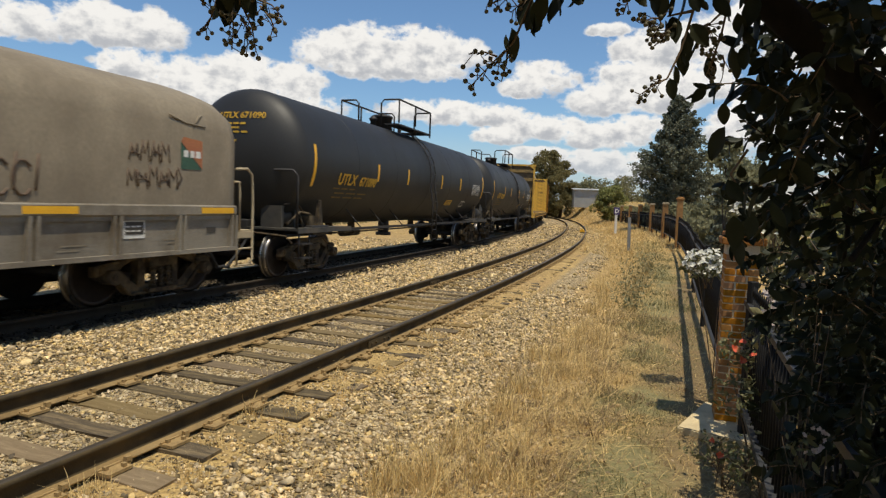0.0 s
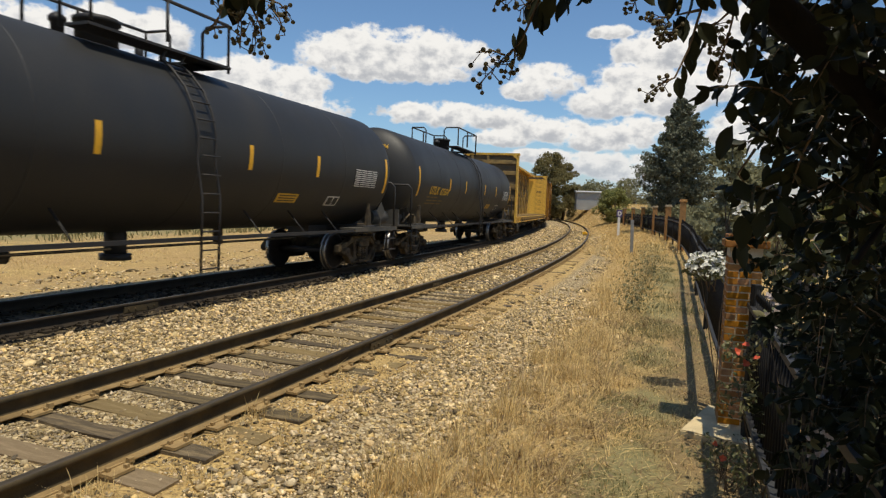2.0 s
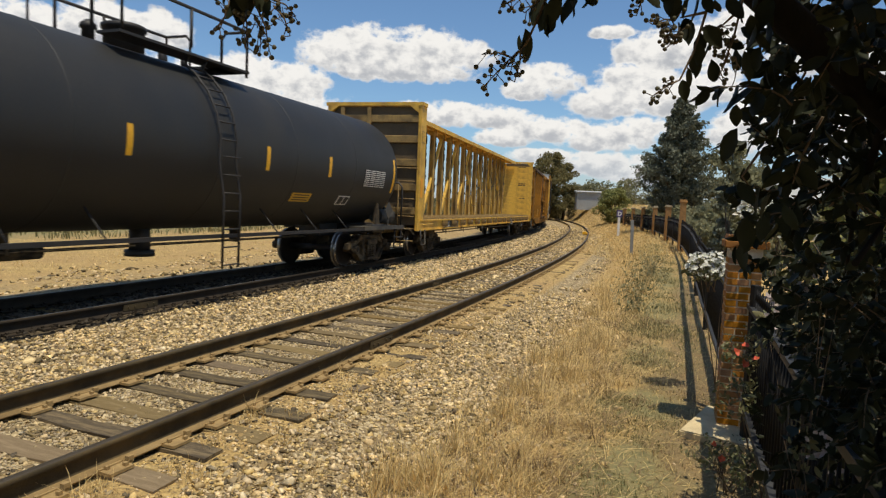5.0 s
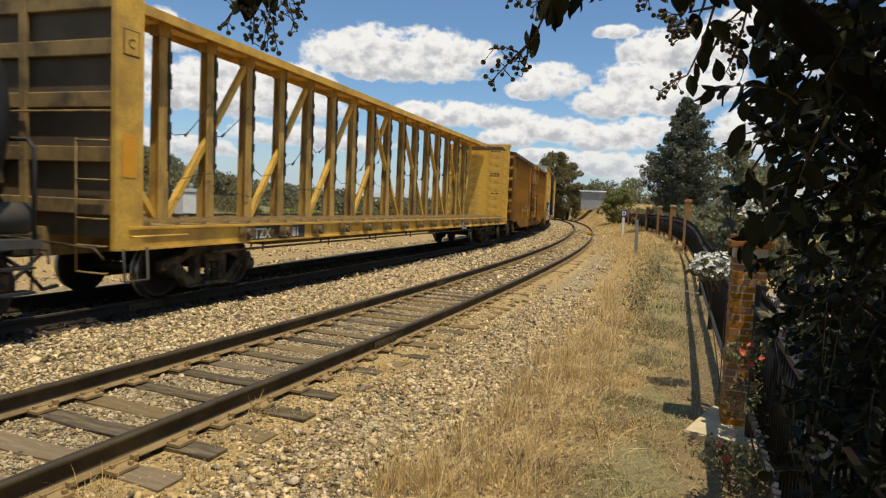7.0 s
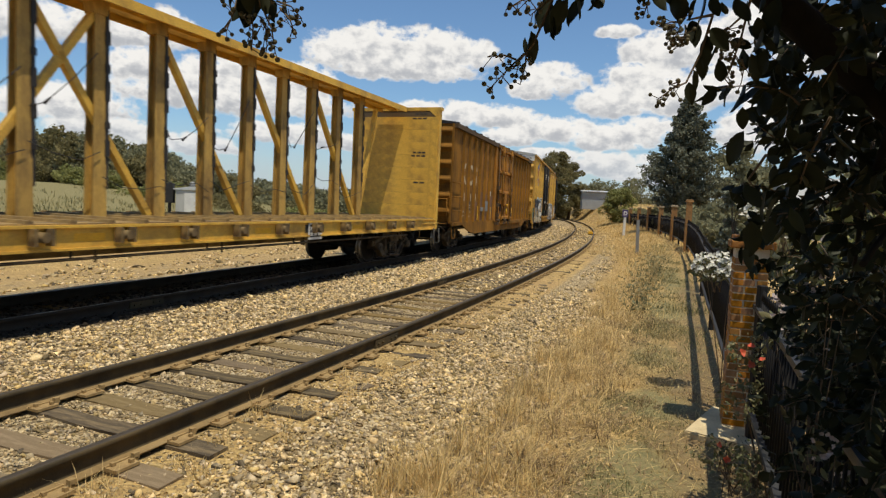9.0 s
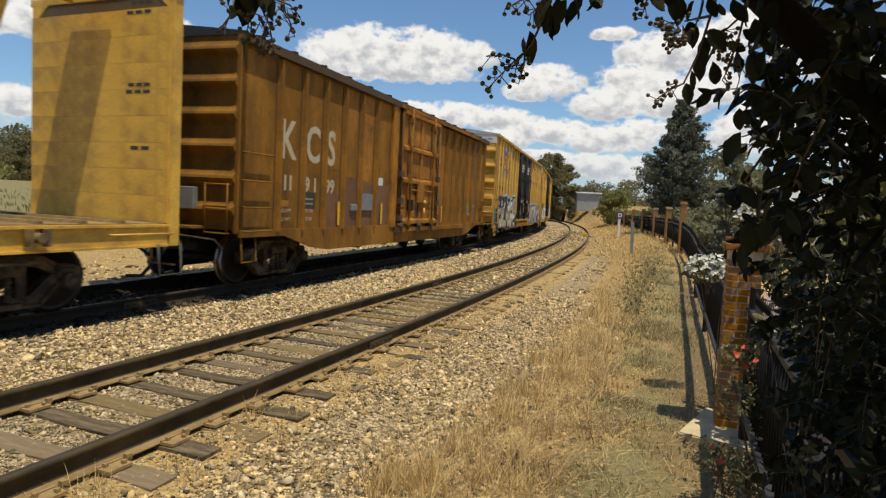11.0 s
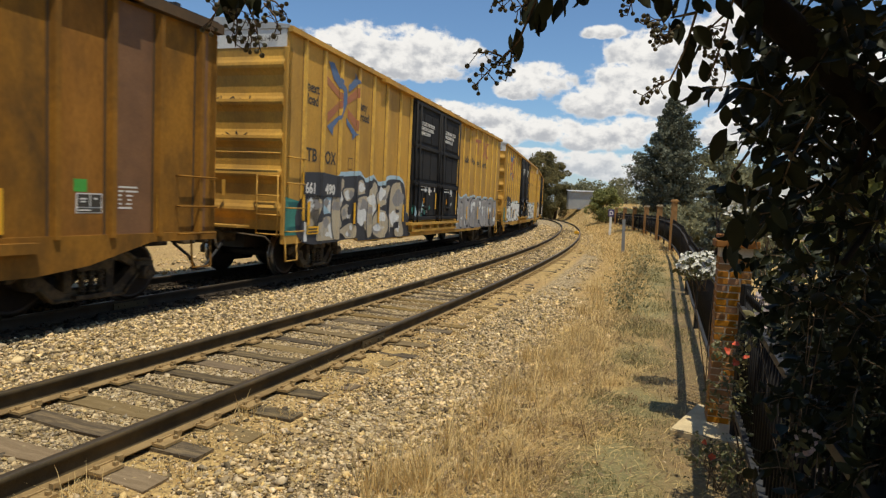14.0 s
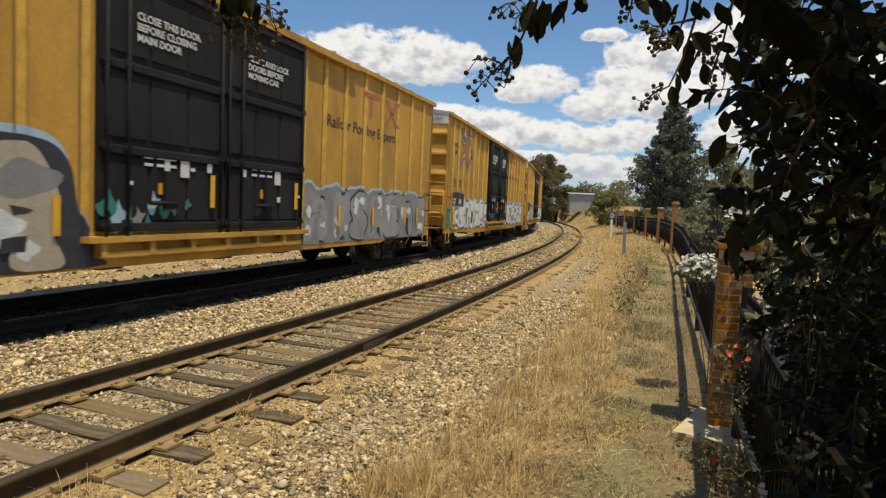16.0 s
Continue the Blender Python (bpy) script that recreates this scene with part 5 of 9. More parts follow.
def clip_x(poly, a, b):
    """The part of a polygon between two uprights."""
    for lim, keep in ((a, 1), (b, -1)):
        res = []
        for (x0, z0), (x1, z1) in zip(poly, poly[1:] + poly[:1]):
            in0, in1 = (x0 - lim) * keep >= 0, (x1 - lim) * keep >= 0
            if in0:
                res.append((x0, z0))
            if in0 != in1:
                f = (lim - x0) / (x1 - x0)
                res.append((lim, z0 + (z1 - z0) * f))
        poly = res
        if len(poly) < 3:
            return []
    return poly


RIBS_WALL = -1.54
RIBS = []          # uprights that the paint runs across: centre, half-width and depth


def over_ribs(bm, poly, depth):
    """The same paint on the faces of the ribs."""
    for x, hw, y in RIBS:
        for a, b, slope in ((x - hw, x + hw, 0), (x - 0.061, x - hw, 1), (x + hw, x + 0.061, 1)):
            c = clip_x(poly, a, b)
            if len(c) > 2:
                bm.faces.new([bm.verts.new((px, y - depth + slope * (abs(px - x) - hw) * 2.0, pz)) for px, pz in c])


def bars(car, name, rows, y, mat):
    """Rows of unreadable small writing as plain bars: x, z, width, height."""
    bm = bmesh.new()
    for x, z, w, h in rows:
        box(bm, x, x + w, y - 0.002, y, z, z + h)
    return part(name, bm, mat, car)


def brake_wheel(car, x, y, z, out):
    bm = bmesh.new()
    for k in range(24):
        a, b = 2 * math.pi * k / 24, 2 * math.pi * (k + 1) / 24
        rod(bm, (x, y + 0.26 * math.cos(a), z + 0.26 * math.sin(a)), (x, y + 0.26 * math.cos(b), z + 0.26 * math.sin(b)), 0.016, 6, caps=False)
    for k in range(5):
        a = 2 * math.pi * k / 5
        rod(bm, (x, y, z), (x, y + 0.25 * math.cos(a), z + 0.25 * math.sin(a)), 0.014, 6)
    rod(bm, (x - out * 0.25, y, z), (x + out * 0.02, y, z), 0.05, 10)
    box(bm, min(x - out * 0.32, x - out * 0.1), max(x - out * 0.32, x - out * 0.1), y - 0.14, y + 0.14, z - 0.24, z + 0.2)
    part("brake_wheel", bm, M_TRUCK, car, "rusty hand brake wheel on its housing")


def start_car(name, u, half, label, category, group=""):
    car = thing(name, car_pose(u, 0, half), label, category, group)
    CARS.append((car, u, half))
    return car


# -- tank cars --


def build_tank_car(u, number, label):
    car = start_car("tank_car", u, 6.4, label, "tank car", "tank cars in the train")
    R, CZ, HALF = 1.405, 2.41, 7.1
    bm = bmesh.new()
    prof = [(-HALF - 0.62, 0.001)]
    for k in range(1, 10):
        a = math.pi / 2 * k / 9
        prof.append((-HALF - 0.62 * math.cos(a), R * math.sin(a)))
    for x in np.linspace(-HALF, HALF, 13)[1:]:
        prof.append((float(x), R))
    for k in range(1, 10):
        a = math.pi / 2 * k / 9
        prof.append((HALF + 0.62 * math.sin(a), max(R * math.cos(a), 0.001)))
    lathe(bm, prof, "x", 64, (0, 0, CZ))
    part("tank", bm, M_TANK, car, "satin black cylindrical steel tank")
    # weld seams
    for x in (-4.8, -2.4, 0.3, 2.5, 4.9):
        bm = bmesh.new()
        lathe(bm, [(x - 0.012, R), (x, R + 0.004), (x + 0.012, R)], "x", 64, (0, 0, CZ))
        part("weld_seam", bm, M_TANK, car)

    def on_shell(x, deg, r=R + 0.004):
        a = radians(deg)
        return Vector((x, -r * math.cos(a), CZ + r * math.sin(a)))

    def shell_patch(name, x0, x1, d0, d1, mat, lab="", r=R + 0.004):
        bm2 = bmesh.new()
        n = 8
        rows = [[bm2.verts.new(on_shell(x, d0 + (d1 - d0) * k / n, rr)) for k in range(n + 1)] for x, rr in ((x0, r), (x1, r))]
        for k in range(n):
            bm2.faces.new((rows[0][k], rows[1][k], rows[1][k + 1], rows[0][k + 1]))
        for ring in (rows[0], rows[1]):
            back = [bm2.verts.new(v.co + Vector((0, 0.006, 0))) for v in ring]
            for k in range(n):
                bm2.faces.new((ring[k], ring[k + 1], back[k + 1], back[k]))
        return part(name, bm2, mat, car, lab)
    for x in (-6.87, -3.66, -1.55, 1.55, 3.75, 7.0):
        lo, hi = (-22.5, 13) if abs(x) > 6 else (-12.5, 5)
        shell_patch("reflector_stripe", x - 0.05, x + 0.05, lo, hi, M_REFLECT, "yellow reflective stripe")

    def shell_text(body, x, deg, size, mat, stretch=1.0, bold=0.004):
        a = radians(deg)
        p = on_shell(x, deg, R + 0.012)
        m = Matrix.Translation(p) @ Matrix.Rotation(-a, 4, "X") @ pose(0, 0, 0, 90, 0, 0)
        return lettering(body, size, mat, car, m, "lettering", "LEFT", stretch, bold)
    shell_text("UTLX", -5.80, -18.5, 0.36, M_LET_Y, 1.0, 0.008)
    shell_text(number, -4.70, -18.5, 0.31, M_LET_Y, 1.0, 0.008)
    for k, (dx, w) in enumerate(((0.0, 1.0), (0.15, 1.55), (0.1, 1.5))):
        for j in range(3):
            shell_patch("small_writing", -5.9 + dx + j * (w + 0.2) / 3, -5.9 + dx + j * (w + 0.2) / 3 + w / 3.4, -23.5 - k * 4.5, -22.0 - k * 4.5, M_LET_YD)
    # data panels towards the tail
    shell_patch("data_panel", 5.35, 6.5, -18, -1.5, M_BLACK, "black data panel ruled with white lines", R + 0.006)
    for k in range(9):
        for j in range(4):
            shell_patch("panel_line", 5.38 + j * 0.28, 5.62 + j * 0.28, -17.5 + k * 1.9, -16.7 + k * 1.9, M_LETTER, "", R + 0.010)
    shell_patch("stencil_frame", 4.45, 4.95, -39, -29, M_LETTER, "white stencilled test frame", R + 0.005)
    shell_patch("stencil_inside", 4.49, 4.69, -38, -30, M_TANK, "", R + 0.009)
    shell_patch("stencil_inside", 4.73, 4.91, -38, -30, M_TANK, "", R + 0.009)
    shell_patch("notice", 2.6, 3.3, -37, -28.5, M_LET_Y, "yellow notice painted on the tank", R + 0.005)
    for k in range(3):
        shell_patch("notice_bar", 2.67, 3.23, -35.6 + k * 2.4, -34.6 + k * 2.4, M_LET_K, "", R + 0.009)
    # writing on the head that leads
    def on_head(ob, y0, z0):
        """Lays flat writing (x to the reader's right, y up) on the leading head."""
        ob.matrix_basis = Matrix()
        for v in ob.data.vertices:
            y, z = y0 - v.co.x, z0 + v.co.y
            rr = min(0.999, (y * y + (z - CZ) ** 2) / R ** 2)
            v.co = (-HALF - 0.62 * math.sqrt(1 - rr) - 0.012 - 0.4 * abs(v.co.z), y, z)
    on_head(lettering("UTLX " + number, 0.175, M_LET_Y, car, Matrix(), "lettering", "LEFT", 1.0, 0.005), 0.36, 3.16)
    for k, (x0, w) in enumerate(((0.02, 0.62), (0.22, 0.26), (0.0, 0.70), (0.0, 0.22), (0.0, 0.46), (0.0, 0.40))):
        bm = bmesh.new()
        for j in range(4):
            box(bm, x0 + j * w / 4, x0 + j * w / 4 + w / 5.2, 0, 0.04, -0.001, 0.001)
        on_head(part("small_writing", bm, M_LET_Y, car), 0.33, 3.03 - 0.085 * k)
    # stub sill, bolsters, saddles at both ends
    for out in (-1, 1):
        x0 = out * 7.6
        bm = bmesh.new()
        box(bm, min(out * 5.2, x0), max(out * 5.2, x0), -0.3, 0.3, 0.74, 1.16)
        box(bm, out * 6.4 - 0.35, out * 6.4 + 0.35, -1.3, 1.3, 0.86, 1.06)
        part("stub_sill", bevelled(bm, 0.02), M_BLACK, car)
        for y in (-1.22, 1.22):
            bm = bmesh.new()
            prism(bm, [(out * 6.27, 1.03), (out * 6.50, 1.03), (out * 6.41, 1.58), (out * 6.36, 1.60)], "y", y - 0.05, y + 0.03)
            part("saddle_bracket", bm, M_TRUCK, car)
        bm = bmesh.new()
        box(bm, min(x0, x0 - out * 2.3), max(x0, x0 - out * 2.3), -1.45, -1.05, 0.98, 1.02)
        box(bm, min(x0, x0 - out * 2.3), max(x0, x0 - out * 2.3), 1.05, 1.45, 0.98, 1.02)
        box(bm, min(x0, x0 - out * 0.55), max(x0, x0 - out * 0.55), -1.45, 1.45, 0.98, 1.02)
        box(bm, min(x0, x0 - out * 2.3), max(x0, x0 - out * 2.3), -1.47, -1.45, 0.93, 1.03)
        part("end_platform", bm, M_DULL, car, "dull grey steel end walkway grating")
        bm = bmesh.new()
        tube(bm, [(x0 - out * 0.05, -1.40, 1.0), (x0 - out * 0.05, -1.40, 2.05), (x0 - out * 0.05, -1.3, 2.16), (x0 - out * 0.05, 1.3, 2.16), (x0 - out * 0.05, 1.40, 2.05), (x0 - out * 0.05, 1.40, 1.0)], 0.026, 8)
        part("handrail", bm, M_BLACK, car, "bent black pipe handrail")
        bm = bmesh.new()
        for zz in (0.42, 0.70):
            box(bm, min(x0 - out * 0.1, x0 - out * 0.5), max(x0 - out * 0.1, x0 - out * 0.5), -1.5, -1.3, zz, zz + 0.03)
        for xx in (x0 - out * 0.1, x0 - out * 0.5):
            rod(bm, (xx, -1.42, 0.42), (xx, -1.42, 1.0), 0.018, 6)
        part("step", bm, M_BLACK, car)
        bm = bmesh.new()
        box(bm, -0.16, 0.16, -0.003, 0.003, -0.16, 0.16, Matrix.Rotation(radians(45), 4, "Y"))
        box(bm, -0.015, 0.015, 0.003, 0.02, -0.4, -0.1)
        pl = part("placard_holder", bm, M_DULL, car, "diamond placard holder")
        pl.matrix_basis = Matrix.Translation((x0 - out * 0.12, 0.75 if out < 0 else -0.75, 1.45)) @ Matrix.Rotation(radians(90), 4, "Z")
        if out > 0:
            bm = bmesh.new()
            box(bm, -0.16, 0.16, -0.003, 0.003, -0.16, 0.16, Matrix.Rotation(radians(45), 4, "Y"))
            box(bm, -0.02, 0.02, 0.003, 0.02, -0.45, -0.1)
            pl = part("placard_holder", bm, M_DULL, car, "diamond placard holder")
            pl.matrix_basis = Matrix.Translation((out * 6.75, -1.40, 1.42))
        add_coupler(car, x0, out)
        add_truck(car, out * 6.4)
    brake_wheel(car, 7.75, 0.5, 1.75, 1)
    # brake cylinder, levers and pipes on the leading platform
    bm = bmesh.new()
    rod(bm, (-7.35, -0.75, 1.24), (-6.85, -0.75, 1.24), 0.15, 16)
    rod(bm, (-6.85, -0.75, 1.24), (-6.45, -0.78, 1.22), 0.035, 8)
    box(bm, -7.45, -7.35, -0.98, -0.52, 1.02, 1.46)
    box(bm, -6.90, -6.84, -0.95, -0.55, 1.02, 1.40)
    part("brake_cylinder", bm, M_DULL, car, "dull grey brake cylinder")
    bm = bmesh.new()
    tube(bm, [(-7.5, -1.15, 1.10), (-7.1, -1.2, 1.34), (-6.7, -1.18, 1.30), (-6.3, -1.1, 1.12)], 0.025, 6)
    tube(bm, [(-7.4, -1.0, 1.48), (-7.0, -1.05, 1.52), (-6.75, -1.05, 1.36)], 0.02, 6)
    rod(bm, (-7.05, -1.25, 1.04), (-7.05, -1.05, 1.58), 0.022, 6)
    box(bm, -6.72, -6.50, -1.2, -1.0, 1.04, 1.26)
    part("brake_lever", bm, M_TRUCK, car, "rusty brake levers and pipes")
    bm = bmesh.new()
    rod(bm, (6.9, -0.95, 1.25), (7.75, -0.95, 1.25), 0.19, 18)
    part("air_reservoir", bm, M_DULL, car, "dull grey air reservoir cylinder")
    # walkway pipe and bottom fittings
    bm = bmesh.new()
    box(bm, -5.3, 5.3, -1.45, -1.38, 0.93, 0.99)
    box(bm, -5.3, 5.3, 1.38, 1.45, 0.93, 0.99)
    part("side_sill_rail", bm, M_BLACK, car)
    for x in (-4.6, -3.2, -1.9, 1.9, 3.3, 4.6):
        bm = bmesh.new()
        rod(bm, (x, -1.40, 0.96), (x, -0.98, 1.40), 0.013, 6)
        part("rail_bracket", bm, M_BLACK, car)
    bm = bmesh.new()
    rod(bm, (0, 0, 0.62), (0, 0, 1.1), 0.17, 14)
    rod(bm, (0, 0, 0.56), (0, 0, 0.66), 0.24, 14)
    part("bottom_outlet", bm, M_BLACK, car)
    bm = bmesh.new()
    for x in (-3.6, -2.3, 2.4):
        box(bm, x - 0.025, x + 0.025, -0.10, 0.10, 0.70, 1.05)
    rod(bm, (-5.0, -0.05, 0.74), (5.0, -0.05, 0.74), 0.025, 6)
    rod(bm, (-2.7, 0.1, 0.72), (-1.7, 0.1, 0.72), 0.11, 12)
    part("brake_rigging", bm, M_TRUCK, car)
    # top platform with manway and railings
    bm = bmesh.new()
    for y in (-0.72, 0.72):
        box(bm, -1.3, 1.55, y - 0.22, y + 0.22, 3.83, 3.87)
    box(bm, 1.0, 1.55, -0.72, 0.72, 3.83, 3.87)
    part("top_platform", bm, M_BLACK, car, "black steel grating platform")
    bm = bmesh.new()
    lathe(bm, [(3.70, 0.30), (4.14, 0.30), (4.14, 0.335), (4.20, 0.335), (4.23, 0.27), (4.24, 0.02)], "z", 24, (-0.35, 0, 0))
    part("manway", bm, M_BLACK, car, "black cylindrical manway with a bolted lid")
    bm = bmesh.new()
    lathe(bm, [(3.75, 0.09), (4.00, 0.09), (4.00, 0.12), (4.06, 0.12), (4.12, 0.05), (4.14, 0.01)], "z", 14, (-1.0, 0, 0))
    lathe(bm, [(3.75, 0.07), (4.02, 0.07), (4.06, 0.03)], "z", 12, (0.55, 0.1, 0))
    lathe(bm, [(3.75, 0.06), (3.98, 0.06), (4.02, 0.03)], "z", 12, (0.85, -0.1, 0))
    part_split("valve", bm, M_BLACK, car)
    for y, x0, x1 in ((-0.92, -1.25, 1.5), (0.92, -1.25, 1.5)):
        bm = bmesh.new()
        zt = 4.56
        tube(bm, [(x0, y, 3.9), (x0, y, zt), (x1, y, zt), (x1, y, 3.75)], 0.028, 6)
        rod(bm, (x0 + 1.35, y, 3.95), (x0 + 1.35, y, zt), 0.028, 6)
        part("railing", bm, M_BLACK, car, "black pipe railing")
    for x in (-1.25, 1.5):
        bm = bmesh.new()
        tube(bm, [(x, -0.92, 4.56), (x, -0.45, 4.56), (x, -0.36, 4.46), (x, -0.36, 3.84)], 0.026, 6)
        tube(bm, [(x, 0.92, 4.56), (x, 0.45, 4.56), (x, 0.36, 4.46), (x, 0.36, 3.84)], 0.026, 6)
        part_split("end_railing", bm, M_BLACK, car)
    # ladder that follows the shell
    bm = bmesh.new()
    for x in (-0.20, 0.20):
        pts = [(x, -1.56, 0.45), (x, -1.57, 1.6)] + [tuple(on_shell(x, d, R + 0.09)) for d in (-10, 5, 20, 35, 50, 60)] + [(x, -0.85, 3.84)]
        tube(bm, pts, 0.022, 6)
    for z in np.arange(0.5, 2.5, 0.29):
        rod(bm, (-0.20, -1.57, float(z)), (0.20, -1.57, float(z)), 0.014, 6)
    for d in (4, 15, 26, 37, 48, 58):
        rod(bm, tuple(on_shell(-0.2, d, R + 0.09)), tuple(on_shell(0.2, d, R + 0.09)), 0.014, 6)
    lad = part("ladder", bm, M_BLACK, car, "black steel side ladder")
    lad.matrix_basis = pose(0.35, 0, 0)
    return car


# -- covered gondola with a rounded hood --


def build_coil_car(u_rear):
    half = 7.2
    car = start_car("covered_gondola", u_rear - half, 6.1, "dusty grey covered gondola with a rounded hood and scrawled paint", "gondola car")
    bm = bmesh.new()

    def section(n=9, y=1.50, z0=1.46, z1=2.62, top=3.36):
        pts = [(-y, z0), (-y, z1)]
        for k in range(1, n):
            a = math.pi * k / n
            pts.append((-y * math.cos(a), z1 + (top - z1) * math.sin(a) ** 0.8))
        return pts + [(y, z1), (y, z0)]
    rings = []
    for x, k in ((-half, 0.90), (-half + 0.16, 0.97), (-half + 0.5, 1.0), (0, 1.0), (half - 0.9, 1.0), (half - 0.42, 0.985), (half - 0.16, 0.955), (half - 0.02, 0.90)):
        rings.append([bm.verts.new((x, p[0] * (0.985 + 0.015 * k if k < 1 else 1), 1.46 + (p[1] - 1.46) * k)) for p in section()])
    n = len(rings[0])
    for a, b in zip(rings, rings[1:]):
        for i in range(n - 1):
            f = bm.faces.new((a[i], a[i + 1], b[i + 1], b[i]))
            f.smooth = True
    bm.faces.new(rings[0])
    bm.faces.new(rings[-1][::-1])
    part("hood", bm, M_GREY, car, "dusty grey rounded steel hood with dents")
    bm = bmesh.new()
    tube(bm, [(half - 0.95, -1.50, 2.62), (half - 0.8, -1.47, 2.78), (half - 0.55, -1.36, 2.86), (half - 0.5, -1.30, 2.95)], 0.018, 6)
    tube(bm, [(half - 1.4, -1.49, 2.74), (half - 1.1, -1.50, 2.66), (half - 0.7, -1.50, 2.64)], 0.014, 6)
    part("hood_crease", bm, M_GREY, car)
    bm = bmesh.new()
    box(bm, -half, half, -1.56, -1.46, 1.30, 1.46)
    box(bm, -half, half, 1.46, 1.56, 1.30, 1.46)
    part("top_chord", bevelled(bm, 0.02), M_GREYSIDE, car)
    bm = bmesh.new()
    box(bm, -half, half, -1.50, 1.50, 0.78, 1.31)
    box(bm, -half, half, -1.58, -1.48, 0.74, 0.80)
    box(bm, -half, half, -1.53, -1.49, 1.24, 1.31)
    part_split("side_sill", bm, M_GREYSIDE, car, "light grey riveted side sill")
    for x in np.arange(-half + 0.7, half, 1.13):
        bm = bmesh.new()
        for dx in (0.0, 0.10):
            prism(bm, [(float(x) + dx - 0.035, 0.78), (float(x) + dx + 0.035, 0.78), (float(x) + dx + 0.045, 1.31), (float(x) + dx + 0.005, 1.31)], "y", -1.57, -1.50)
        part("side_stake", bm, M_GREYSIDE, car)
    for x0, x1 in ((-0.82, -0.1), (-3.6, -2.9), (-5.8, -5.1)):
        flat_shape(car, "reflector_stripe", [(half + x0, 1.335), (half + x1, 1.335), (half + x1, 1.425), (half + x0, 1.425)], -1.562, M_REFLECT, "faded yellow reflective strip")
    flat_shape(car, "reflector_stripe", [(half - 3.55, 1.335), (half - 2.95, 1.335), (half - 2.95, 1.425), (half - 3.55, 1.425)], -1.563, M_REFLECT)
    # stencil frame and unreadable writing
    flat_shape(car, "stencil_frame", [(half - 2.2, 1.0), (half - 1.85, 1.0), (half - 1.85, 1.24), (half - 2.2, 1.24)], -1.505, M_LETTER, "white framed stencil panel")
    flat_shape(car, "stencil_inside", [(half - 2.18, 1.05), (half - 1.87, 1.05), (half - 1.87, 1.225), (half - 2.18, 1.225)], -1.509, M_LET_K)
    bars(car, "small_writing", [(half - 2.17 + 0.09 * i, 1.09 + 0.06 * j, 0.06, 0.02) for i in range(3) for j in range(2)], -1.5125, M_LETTER)
    flat_shape(car, "stencil_inside", [(half - 0.65, 1.03), (half - 0.45, 1.03), (half - 0.45, 1.12), (half - 0.65, 1.12)], -1.505, M_LET_K)
    bars(car, "small_writing", [(half - 3.1, 0.93, 0.35, 0.02), (half - 3.15, 0.87, 0.3, 0.02), (half - 1.5, 0.95, 0.4, 0.02), (half - 1.45, 0.90, 0.3, 0.02)], -1.503, M_GREY)
    # emblem: red over green triangles with white bars
    x, z = half - 1.19, 2.0
    flat_shape(car, "emblem_upper", [(x, z + 0.38), (x + 0.43, z), (x + 0.43, z + 0.42), (x + 0.05, z + 0.45)], -1.504, M_RED, "faded red emblem triangle")
    flat_shape(car, "emblem_lower", [(x, z - 0.02), (x + 0.42, z - 0.01), (x, z + 0.36)], -1.504, M_LOGOG, "faded green emblem triangle")
    bars(car, "emblem_bar", [(x + 0.05, z + 0.16, 0.09, 0.10), (x + 0.18, z + 0.16, 0.08, 0.10), (x + 0.29, z + 0.16, 0.10, 0.10)], -1.508, M_LETTER)
    # scrawls: tangled strokes, no letters
    r = random.Random(3)
    bm = bmesh.new()
    for k in range(9):
        x0 = half - 2.14 + (k % 5) * 0.185 + 0.03 * (k > 4)
        z0 = 1.70 if k < 5 else 2.05
        tall = r.uniform(0.22, 0.30)
        lean = r.uniform(-0.03, 0.05)
        tube(bm, [(x0, -1.505, z0), (x0 + lean, -1.505, z0 + tall)], 0.011, 4)
        tube(bm, [(x0 + lean, -1.505, z0 + tall), (x0 + 0.07, -1.505, z0 + tall * r.uniform(0.2, 0.6)), (x0 + 0.13, -1.505, z0 + tall * r.uniform(0.8, 1.1)), (x0 + 0.15, -1.505, z0 + r.uniform(-0.05, 0.05))], 0.011, 4)
        if k % 2:
            tube(bm, [(x0 + 0.02, -1.505, z0 + tall * 0.4), (x0 + 0.09, -1.505, z0 + tall * 0.5), (x0 + 0.17, -1.505, z0 + tall * 0.35)], 0.010, 4)
    tube(bm, [(half - 1.25, -1.505, 2.0), (half - 1.17, -1.505, 1.85), (half - 1.28, -1.505, 1.70)], 0.011, 4)
    for x0 in (half - 4.15, half - 3.86, half - 3.6):
        pts = [(x0 + 0.12 * math.cos(a) + 0.05, -1.505, 1.74 + 0.2 * math.sin(a)) for a in np.linspace(0.7, 5.6, 9)]
        tube(bm, pts, 0.018, 4)
        tube(bm, [(x0 + 0.2, -1.505, 1.6), (x0 + 0.24, -1.505, 2.02)], 0.016, 4)
    tagged(part("scrawl", bm, M_TAG, car), "brown spray-paint scrawl", kind="stuff")
    # end platform, handrails
    bm = bmesh.new()
    box(bm, half - 0.02, half + 0.55, -1.45, 1.45, 1.0, 1.05)
    box(bm, half + 0.05, half + 0.45, -1.50, -1.30, 0.92, 1.02)
    part("end_platform", bm, M_CREAM, car, "cream steel end platform")
    bm = bmesh.new()
    tube(bm, [(half + 0.05, -1.47, 2.06), (half + 0.35, -1.47, 2.08), (half + 0.47, -1.47, 1.98), (half + 0.50, -1.47, 1.5), (half + 0.50, -1.47, 0.55), (half + 0.42, -1.47, 0.48)], 0.022, 8)
